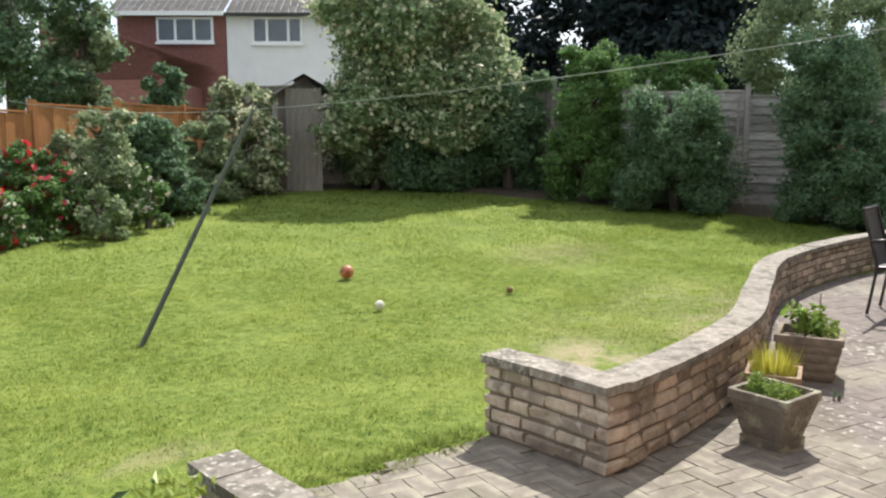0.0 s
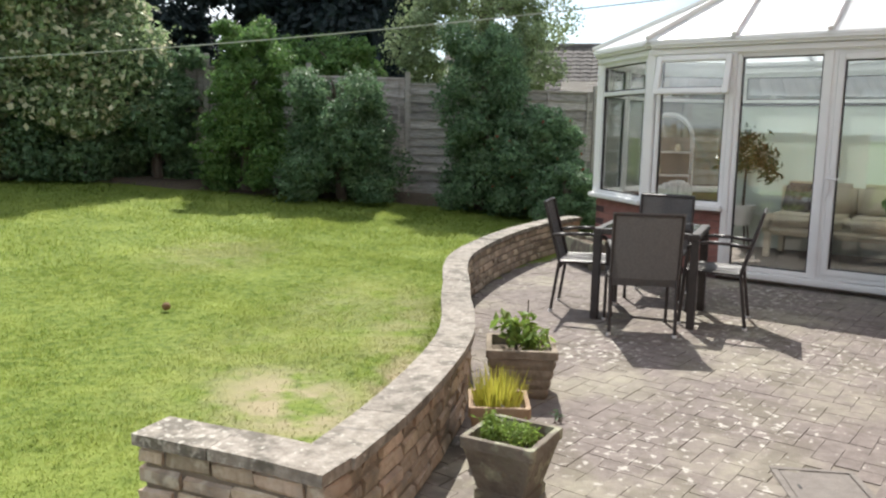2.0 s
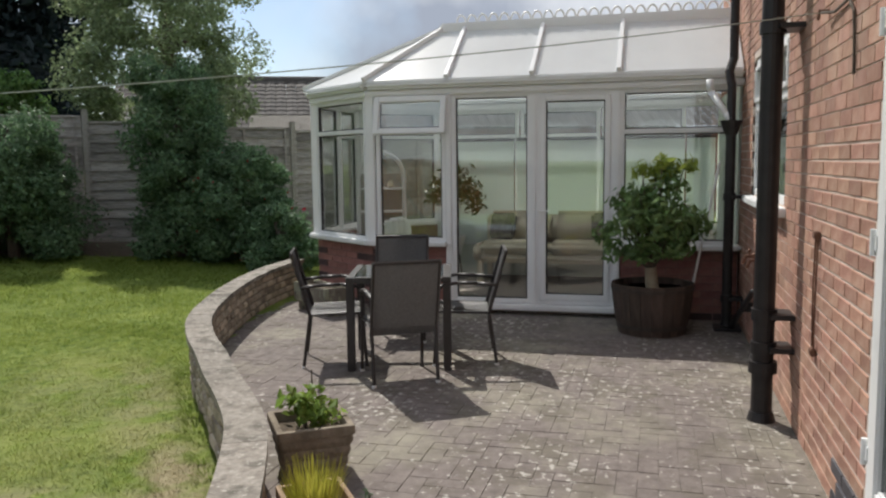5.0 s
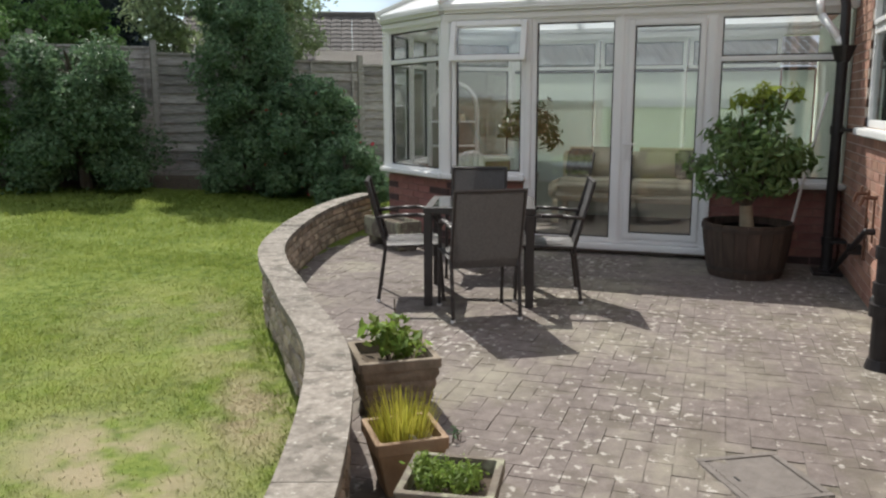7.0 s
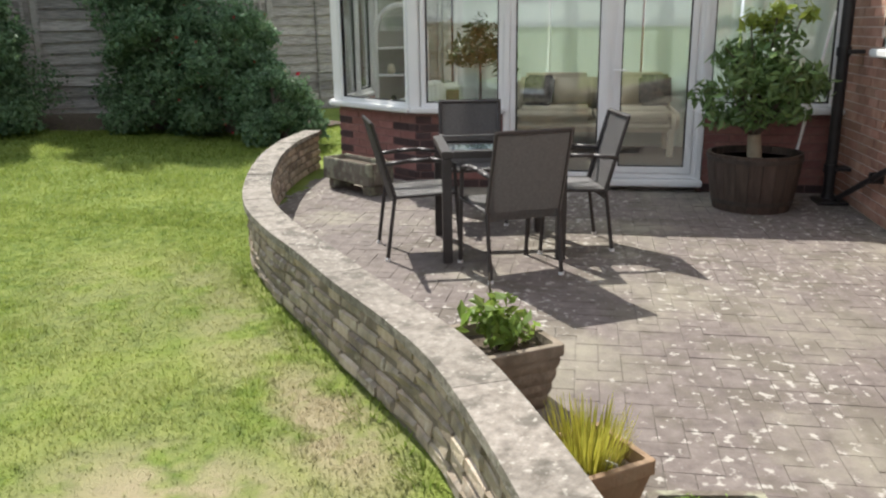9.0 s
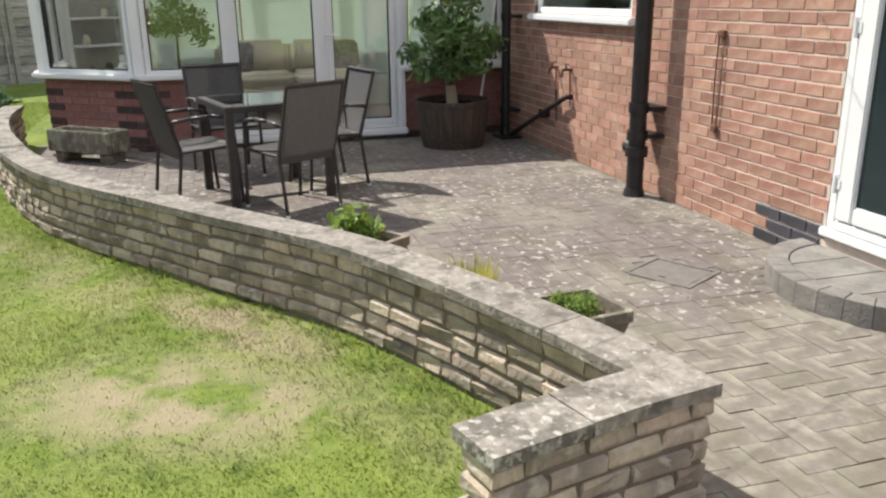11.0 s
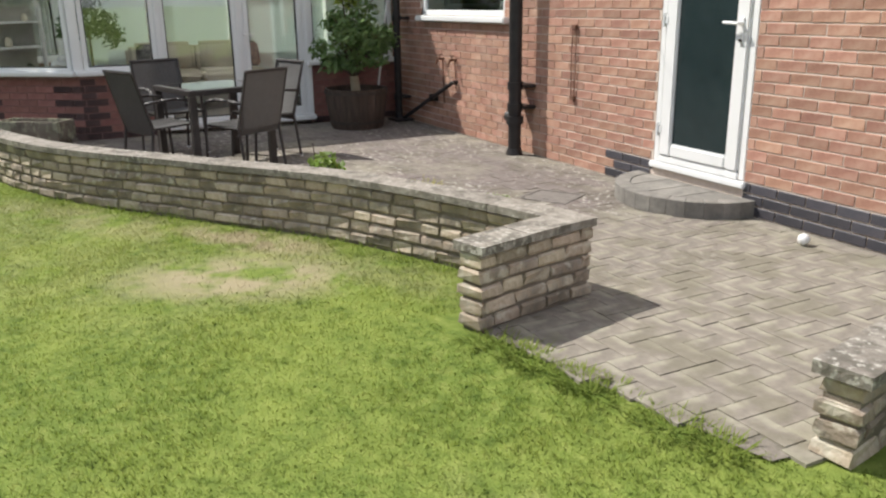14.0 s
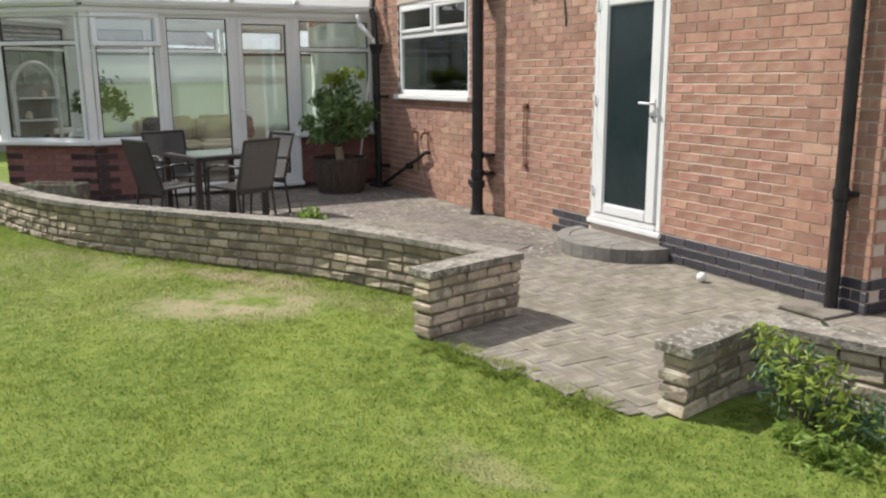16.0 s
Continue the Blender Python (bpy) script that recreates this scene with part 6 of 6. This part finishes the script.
leaf_bit.matrix_basis = pose(1.92, 3.18, 0.006, 0, 8, 20)

# ---- beyond the garden ----
M_TILE = mat("grey_brown_roof_tile", [(0.085, 0.078, 0.073), (0.14, 0.13, 0.12)], 6, 0.9, 0.4, 40, "island", 0.2)
M_RENDER = mat("white_render", [(0.68, 0.68, 0.66), (0.76, 0.76, 0.74)], 2, 0.9, 0.3, 60)
M_FARBRICK = mat("far_red_brick", [(0.17, 0.072, 0.058), (0.24, 0.105, 0.085)], 7, 0.9, 0.2, 40)
M_FARGLASS = mat("far_window_glass", [(0.05, 0.06, 0.07), (0.1, 0.115, 0.13)], 1, 0.1, spec=0.7)


def tiled(parent, name, u0, u1, lo, hi, rows, material):
    """Overlapping tile courses from the eave line lo to the ridge hi; lo and hi are (y, z)."""
    V, F = [], []
    n = max(2, int((u1 - u0) / 0.3))
    for r in range(rows):
        f0, f1 = r / rows, (r + 1.25) / rows
        y0, z0 = lo[0] + (hi[0] - lo[0]) * f0, lo[1] + (hi[1] - lo[1]) * f0
        y1, z1 = lo[0] + (hi[0] - lo[0]) * f1, lo[1] + (hi[1] - lo[1]) * f1
        for i in range(n):
            a, b = u0 + (u1 - u0) * i / n, u0 + (u1 - u0) * (i + 0.97) / n
            m = (a + b) / 2
            k = len(V)
            V += [(a, y0, z0 + 0.03), (m, y0, z0 + 0.06), (b, y0, z0 + 0.03), (b, y1, z1), (m, y1, z1 + 0.03), (a, y1, z1)]
            F += [(k, k + 1, k + 4, k + 5), (k + 1, k + 2, k + 3, k + 4)]
    return tagged(soup(name, V, F, material, parent), kind="stuff")


def far_window(parent, x0, x1, z0, z1, lights):
    fr = bmesh.new()
    t = 0.09
    for q in ((x0, z0, x0 + t, z1), (x1 - t, z0, x1, z1), (x0 + t, z0, x1 - t, z0 + t), (x0 + t, z1 - t, x1 - t, z1)):
        box(fr, q[0], -0.08, q[1], q[2], 0.05, q[3])
    for f in lights:
        xm = x0 + (x1 - x0) * f
        box(fr, xm - 0.05, -0.075, z0 + t, xm + 0.05, 0.045, z1 - t)
    w = part("window", fr, M_UPVC, parent, "white-framed upstairs window")
    part("pane", B(x0 + t, -0.03, z0 + t, x1 - t, 0.0, z1 - t), M_FARGLASS, w)
    part("sill", B(x0 - 0.05, -0.16, z0 - 0.08, x1 + 0.05, 0.0, z0 - 0.004), M_UPVC, w)


far = thing("brick_house", pose(9.05, 33.87, 0.0, 0, 0, -28.8), "red brick two-storey house beyond the garden with tiled roof", "house")
part("wall", B(-4.4, 0, -0.5, -0.02, 7, 6.6), M_FARBRICK, far)
far_window(far, -2.8, -0.5, 5.45, 6.45, (0.33, 0.66))
tiled(far, "roof", -4.7, 0.0, (-0.4, 6.55), (4.2, 9.2), 14, M_TILE)
part("gutter", B(-4.7, -0.5, 6.46, 0.0, -0.36, 6.6), M_UPVC, far)
ext = part("extension", B(-4.3, -5.0, -0.5, -1.0, -0.1, 3.6), M_FARBRICK, far, "lower brick extension with sloping roof")
bm = bmesh.new()
vs = [bm.verts.new(p) for p in ((-5.2, -5.0, 6.0), (-0.6, -5.0, 4.5), (-0.6, -0.1, 4.5), (-5.2, -0.1, 6.0))]
bm.faces.new(vs)
bmesh.ops.solidify(bm, geom=bm.faces[:], thickness=0.2)
part("extension_roof", bm, M_TILE, far)
bm = bmesh.new()
vs = [bm.verts.new(p) for p in ((-5.2, -4.9, 3.0), (-1.0, -4.9, 3.0), (-1.0, -4.9, 4.45), (-5.2, -4.9, 5.8))]
bm.faces.new(vs)
bmesh.ops.solidify(bm, geom=bm.faces[:], thickness=-0.25)
part("gable", bm, M_FARBRICK, far)
far2 = thing("white_house", pose(9.05, 33.87, 0.0, 0, 0, -28.8), "white rendered two-storey house beyond the garden with tiled roof", "house")
part("wall", B(0.02, 0, -0.5, 6.0, 7, 6.6), M_RENDER, far2)
far_window(far2, 1.05, 3.1, 5.4, 6.45, (0.3, 0.72))
tiled(far2, "roof", 0.05, 6.3, (-0.4, 6.5), (4.2, 9.2), 14, M_TILE)
part("gutter", B(0.05, -0.5, 6.44, 6.3, -0.36, 6.56), M_BLACK, far2)
# pale slab added past the fences to bounce neutral light onto the houses
tagged(part("pavement_far", B(-12, 24, -0.1, 28, 42, 0.56), mat("pale_neutral_slab", [(0.34, 0.33, 0.31), (0.42, 0.41, 0.385)], 3, 0.95)), "added pale slab that bounces neutral light onto the far houses", "pavement", kind="structure")
nb = thing("neighbour_bungalow", pose(21.5, 11.2, 0.0, 0, 0, -65), "neighbouring bungalow with brown tiled roof beyond the fence", "house")
part("wall", B(-4.5, 0.4, -0.2, 13.5, 5.0, 2.5), M_FARBRICK, nb)
tiled(nb, "roof", -4.8, 13.8, (0.0, 2.5), (2.8, 4.05), 12, M_TILE)
tiled(nb, "roof", -4.8, 13.8, (5.6, 2.5), (2.8, 4.05), 12, M_TILE)
part("ridge", tube(bmesh.new(), (-4.8, 2.8, 4.07), (13.8, 2.8, 4.07), 0.11), M_TILE, nb)
lean = thing("lean_to", pose(18.2, 9.4, 0.0, 0, 0, -65), "pale-roofed lean-to beyond the fence", "lean-to")
part("wall", B(-0.9, 0.2, -0.2, 1.3, 1.7, 2.0), M_FARBRICK, lean)
bm = bmesh.new()
vs = [bm.verts.new(p) for p in ((-1.1, 0, 2.1), (1.5, 0, 2.1), (1.5, 1.8, 2.75), (-1.1, 1.8, 2.75))]
bm.faces.new(vs)
bmesh.ops.solidify(bm, geom=bm.faces[:], thickness=0.05)
part("roof", bm, M_CONCRETE, lean)
# shed at the corner
shed = thing("garden_shed", pose(5.72, 15.1, ground_z(5.7, 15.1) - 0.02, 0, 0, -12), "old grey timber shed with a felt roof at the lawn corner", "shed")
M_SHED = mat("weathered_shed_boards", [(0.2, 0.18, 0.155), (0.33, 0.3, 0.26)], 5, 0.9, 0.4, 50, "object", 0.2, stretch=(6, 6, 1))
for i in range(6):
    part("board", B(-0.34 + i * 0.114, -0.015 - 0.004 * (i % 2), 0, -0.34 + i * 0.114 + 0.11, 0.01, 1.95), M_SHED, shed)
part("body", B(-0.34, 0.012, 0, 0.34, 1.6, 1.95), M_WOODDARK, shed)
bm = bmesh.new()
for sx in (-1, 1):
    vs = [bm.verts.new(p) for p in ((0, -0.15, 2.22), (sx * 0.56, -0.15, 1.9), (sx * 0.56, 1.75, 1.9), (0, 1.75, 2.22))]
    bm.faces.new(vs)
bmesh.ops.solidify(bm, geom=bm.faces[:], thickness=0.04)
M_FELT = mat("dull_roofing_felt", [(0.04, 0.04, 0.038), (0.075, 0.072, 0.066)], 12, 0.95, 0.4, 60)
part("roof", bm, M_FELT, shed, "dark felt roof")
part("handle", B(0.22, -0.05, 1.0, 0.25, -0.02, 1.15, 0.004), M_RUST, shed)
bm = bmesh.new()
vs = [bm.verts.new(p) for p in ((-0.34, 0.0, 1.93), (0.34, 0.0, 1.93), (0, 0.0, 2.17))]
bm.faces.new(vs)
bmesh.ops.solidify(bm, geom=bm.faces[:], thickness=0.02)
part("gable", bm, M_WOODDARK, shed)

# soil of the flower beds
def bed(name, line, half, label):
    bm = bmesh.new()
    rows = []
    for i, (x, y, h) in enumerate(spline(line, 0.3)):
        nx, ny = -math.sin(radians(h)), math.cos(radians(h))
        row = []
        for s in (-1, -0.6, 0, 0.6, 1):
            k = half * s * (1 + 0.08 * math.sin(i * 1.3))
            qx, qy = x + k * nx, y + k * ny
            row.append(bm.verts.new((qx, qy, ground_z(qx, qy) + 0.05 * (1 - s * s) - 0.006)))
        rows.append(row)
    for a, b in zip(rows[:-1], rows[1:]):
        for i in range(4):
            bm.faces.new((a[i], b[i], b[i + 1], a[i + 1]))
    bmesh.ops.recalc_face_normals(bm, faces=bm.faces)
    return tagged(part(name, bm, M_SOIL), label, "flower bed", kind="structure")


bed("flower_bed_left", [(-3.0, 8.6), (-1.0, 10.6), (0.9, 12.3), (2.9, 14.1), (4.9, 15.9)], 1.0, "dark soil of the flower bed before the orange fence")
bed("flower_bed_back", [(6.4, 16.6), (8.5, 14.8), (10.7, 12.5), (12.7, 10.4), (13.8, 8.3), (13.4, 6.7)], 0.95, "dark soil under the shrubs along the grey fence")

# ---- grass ----
def on_lawn(x, y):
    ok = np.ones(len(x), bool)
    edge = np.array([patio_edge(v) for v in np.linspace(-5, 10.4, 400)])
    e = np.interp(x, np.linspace(-5, 10.4, 400), edge)
    ok &= y > e + np.where((x > 1.0) & (x < 2.6), -0.05, 0.085)
    ok &= ~((x > 2.52) & (x < 2.86) & (y < 3.47))
    ok &= ~((x > 1.03) & (x < 1.3) & (y < 2.98))
    return ok


def blades(name, n, box_, h, w, seed, parent):
    rs = np.random.RandomState(seed)
    x = rs.uniform(box_[0], box_[2], n)
    y = rs.uniform(box_[1], box_[3], n)
    k = on_lawn(x, y)
    d = np.hypot(((x - 3.92) * 0.407 + (y - 4.14) * 0.914) / 0.62, ((y - 4.14) * 0.407 - (x - 3.92) * 0.914) / 0.36)
    k &= rs.rand(n) > np.clip(1.5 - d, 0, 0.85)
    x, y = x[k], y[k]
    m = len(x)
    z = np.array([ground_z(0, v) for v in y]) - 0.012
    clump = 0.75 + 0.35 * np.sin(x * 3.1 + np.cos(y * 2.3) * 2) * np.cos(y * 2.7)
    clump *= 0.85 + 0.4 * np.sin(x * 11.0 + 3 * np.sin(y * 5.3)) * np.sin(y * 12.7 + 2 * np.sin(x * 6.1))
    hh = h * (0.4 + 0.8 * rs.rand(m)) * clump
    a = rs.uniform(0, 2 * np.pi, m)
    l = rs.uniform(0, 2 * np.pi, m)
    lean_ = hh * rs.uniform(0.2, 1.0, m)
    P0 = np.stack([x - w * np.cos(a), y - w * np.sin(a), z], -1)
    P1 = np.stack([x + w * np.cos(a), y + w * np.sin(a), z], -1)
    P2 = np.stack([x + lean_ * np.cos(l), y + lean_ * np.sin(l), z + hh], -1)
    flip = (np.cross(P1 - P0, P2 - P0)[:, 2] < 0)[:, None]
    P0, P1 = np.where(flip, P1, P0), np.where(flip, P0, P1)
    V = np.stack([P0, P1, P2], 1).reshape(-1, 3)
    ob = soup(name, V, np.arange(len(V)).reshape(-1, 3), M_BLADE, parent)
    # soft shading: the turf is lit as one nap, not blade by blade
    up = np.stack([rs.normal(size=m) * 0.2, rs.normal(size=m) * 0.2, np.ones(m)], -1)
    up /= np.linalg.norm(up, axis=1)[:, None]
    if len(ob.data.loops) == 3 * m:
        ob.data.normals_split_custom_set(np.repeat(up, 3, axis=0).tolist())
    return tagged(ob, "short green grass blades of the lawn", "grass", kind="stuff")


blades("grass", 520000, (-3.5, 1.0, 8.0, 8.5), 0.024, 0.0036, 5, None)
blades("grass", 120000, (-4, 8.5, 13.0, 14.5), 0.05, 0.006, 6, None)
blades("grass", 60000, (7.5, 5.4, 14.0, 9.5), 0.05, 0.005, 7, None)
# longer grass and weeds along the foot of the wall and the lawn edge
rnd = random.Random(9)
for i, (x, y, h) in enumerate(spline(CURVE[1:9], 0.28)):
    nx, ny = -math.sin(radians(h)), math.cos(radians(h))
    k = 0.10 + rnd.uniform(0, 0.05)
    grass_tuft("grass_tuft", pose(x + nx * k, y + ny * k, ground_z(x, y) - 0.015), 45, rnd.uniform(0.035, 0.075), M_BLADE, "longer tuft of grass at the foot of the curved wall", 300 + i, 0.09, 0.004)["group"] = "grass tufts by the wall"
for i in range(26):
    x = 1.2 + 1.3 * rnd.random()
    grass_tuft("grass_tuft", pose(x, patio_edge(x) + rnd.uniform(0.03, 0.1), -0.01), 40, rnd.uniform(0.025, 0.05), M_BLADE, "ragged tuft of grass at the lawn edge", 340 + i, 0.1, 0.004)["group"] = "grass tufts by the paving"

# plant before the side wall
pot_plant("wall_shrub", pose(0.72, 2.5, -0.01), [(0.05, 0.0, 0.2, 0.22, 0.15, 0.17, 300), (-0.2, -0.08, 0.12, 0.22, 0.13, 0.11, 220), (0.2, 0.02, 0.24, 0.1, 0.1, 0.12, 70)], 0.024, M_LEAF_DARK, "straggly dark green weed shrub growing against the side wall", 401, 0.4, 30, 0.1)
pot_plant("wall_shrub", pose(0.74, 2.52, -0.01), [(0.0, 0.03, 0.3, 0.22, 0.14, 0.14, 190), (-0.12, 0.03, 0.2, 0.18, 0.12, 0.1, 110), (0.14, 0.05, 0.38, 0.12, 0.08, 0.07, 60)], 0.026, M_LEAF_SHOOT, "yellow-green young weed shoots before the side wall", 403, 0.35, 16, 0.3)
pot_plant("wall_shrub", pose(0.5, 2.68, -0.01), [(0, 0, 0.06, 0.26, 0.12, 0.06, 240), (-0.4, -0.16, 0.07, 0.26, 0.12, 0.07, 200)], 0.026, M_LEAF_BRIGHT, "low green weeds at the foot of the side wall", 402, 0.4, 8)


# ---- pieces: paving, house bricks, base wall bricks ----
PAVERS = [piece_mesh("paver", 0.2, 0.1, 0.03, M_PAVER, 0.002, 20 + i, 0.045) for i in range(5)]
rnd = random.Random(21)
U = 0.1025


def paved(x, y):
    """Whether a point lies on the open paving."""
    if y < (-2.5 if x < CORNER_X - 0.05 else HOUSE_Y + 0.005) or x > 10.2 or x < -4.6:
        return False
    if y > patio_edge(x) - (0.0 if 1.3 < x < 2.5 else 0.06):
        return False
    if x > 9.32 and y < 4.6 or x > 9.32 + (y - 4.52) * 0.79 and y >= 4.52:
        return False
    if (x - SX) ** 2 / SR ** 2 + (y - HOUSE_Y) ** 2 / SD ** 2 < 1:
        return False
    if abs((x - 4.61) * 0.866 + (y - 1.61) * 0.5) < 0.2 and abs((y - 1.61) * 0.866 - (x - 4.61) * 0.5) < 0.18:
        return False
    return not (1.74 < x < 2.04 and y < 1.08)


near, rest = [], []
for i in range(-46, 102):
    for j in range(-25, 60):
        k = (i - j) % 4
        if k == 0:
            x, y, h = (i + 1) * U, (j + 0.5) * U, 0
            e1, e2 = (x - 0.08, y), (x + 0.08, y)
        elif k == 2:
            x, y, h = (i + 0.5) * U, j * U, 90
            e1, e2 = (x, y - 0.08), (x, y + 0.08)
        else:
            continue
        a, b, c = paved(*e1), paved(*e2), paved(x, y)
        ln = 0.2
        if not (a and b):
            if not (a or b or c):
                continue
            q = e1 if a or not b else e2
            x, y, ln = (x + q[0]) / 2, (y + q[1]) / 2, 0.12
            if not paved(x, y):
                continue
        (near if 1.3 < x < 3.75 and y > 1.0 and len(near) < 300 else rest).append((x, y, h, ln))
for x, y, h, ln in near:
    piece("paver", PAVERS[rnd.randrange(5)], pavement, x, y, -0.013 + rnd.uniform(-0.0015, 0.002), h + rnd.uniform(-0.8, 0.8), (ln + rnd.uniform(-0.003, 0.002)) / 0.2)
v, f = boxes_mesh([(x, y, -0.013 + rnd.uniform(-0.0012, 0.0015)) for x, y, h, ln in rest], [(ln + rnd.uniform(-0.002, 0.003), 0.1 + rnd.uniform(-0.002, 0.0015), 0.03) for x, y, h, ln in rest], [h + rnd.uniform(-0.8, 0.8) for x, y, h, ln in rest])
tagged(soup("pavers", v, f, M_PAVER_FAR, pavement), kind="stuff")

BRICKS = [piece_mesh("brick", 0.215, 0.03, 0.065, M_BRICK, 0.0015, 40 + i) for i in range(4)]
BLUES = [piece_mesh("brick", 0.215, 0.034, 0.065, M_BLUE, 0.001, 50 + i) for i in range(2)]
near, rest = [], []
for c in range(int(TOP / 0.075)):
    z = 0.0375 + 0.075 * c
    holes = []
    if z < DOOR[2] + 0.02:
        holes.append((DOOR[0], DOOR[1]))
    if WIN[2] - 0.07 < z < WIN[3] + 0.02:
        holes.append((WIN[0], WIN[1]))
    x = CORNER_X - (0.112 if c % 2 else 0.0)
    while x < 12.2:
        a, b = max(x, CORNER_X), min(x + 0.215, 12.2)
        x += 0.225
        for h0, h1 in holes:
            if a < h0 < b:
                b = h0
            elif a < h1 < b:
                a = h1
            elif h0 <= a and b <= h1:
                b = a
        if b - a < 0.03:
            continue
        if c < 3 and b < 5.05:
            piece("brick", BLUES[rnd.randrange(2)], wall_house, (a + b) / 2 - HB[0], -0.0125, z, 0, (b - a) / 0.215)
            continue
        cx = (a + b) / 2
        if z < 1.75 and (2.3 < cx < 3.5 or 4.5 < cx < 5.75):
            near.append((cx, z, b - a))
        else:
            rest.append((cx, z, b - a))
for x, z, ln in near[:300]:
    piece("brick", BRICKS[rnd.randrange(4)], wall_house, x - HB[0], -0.0148 + rnd.uniform(-0.001, 0.0015), z, rnd.choice((0, 180)), ln / 0.215)
rest += near[300:]
v, f = boxes_mesh([(x - HB[0], -0.0148 + rnd.uniform(-0.001, 0.0015), z) for x, z, ln in rest], [(ln, 0.03, 0.065) for x, z, ln in rest], [0] * len(rest))
tagged(soup("bricks", v, f, M_BRICK_FAR, wall_house), kind="stuff")
ret = []
for c in range(3, int(TOP / 0.075)):
    y = -0.04 - (0.112 if c % 2 else 0)
    while y > -3.0:
        ret.append((0.0148, y - 0.1075, 0.0375 + 0.075 * c, 0.215))
        y -= 0.225
v, f = boxes_mesh([(x, y, z) for x, y, z, ln in ret], [(0.03, ln, 0.065) for x, y, z, ln in ret], [0] * len(ret))
tagged(soup("bricks", v, f, M_BRICK_FAR, wall_house), kind="stuff")
for c in range(3):
    y = -0.035 - (0.112 if c % 2 else 0)
    for i in range(6):
        piece("brick", BLUES[i % 2], wall_house, 0.0125, y - 0.1075 - i * 0.225, 0.0375 + 0.075 * c, 90)

BASEB = [piece_mesh("brick", 0.215, 0.03, 0.065, M_BRICK_DARK, 0.001, 60 + i) for i in range(3)]
M_QUOIN = mat("dark_quoin_brick", [(0.055, 0.035, 0.035), (0.1, 0.06, 0.055)], 10, 0.8, 0.3, 90, "object", 0.2)
QUOIN = [piece_mesh("brick", 0.215, 0.034, 0.065, M_QUOIN, 0.001, 70 + i) for i in range(2)]
for wall in [o for o in cons.children if o.name.startswith("base_wall")]:
    w = max(v.co.x for v in wall.data.vertices)
    if wall.matrix_basis.translation.x > 0.5:
        continue
    start = wall.matrix_basis.translation.y + CB[1]
    corner, plain = abs(start - 3.7) < 0.05, abs(start - 0.79) < 0.05
    for c in range(9):
        z = 0.035 + 0.074 * c
        x = -(0.112 if c % 2 else 0.0)
        while x < w - 0.02:
            a, b = max(x, 0), min(x + 0.215, w)
            x += 0.225
            if b - a > 0.03:
                end = w - 0.2 if c % 2 else w - 0.12
                q = c < 1 or corner and b > end or not corner and not plain and c % 2 and (a < 0.2 or b > end)
                piece("brick", (QUOIN if q else BASEB)[rnd.randrange(2)], wall, (a + b) / 2, -0.005, z, 0, (b - a) / 0.215)
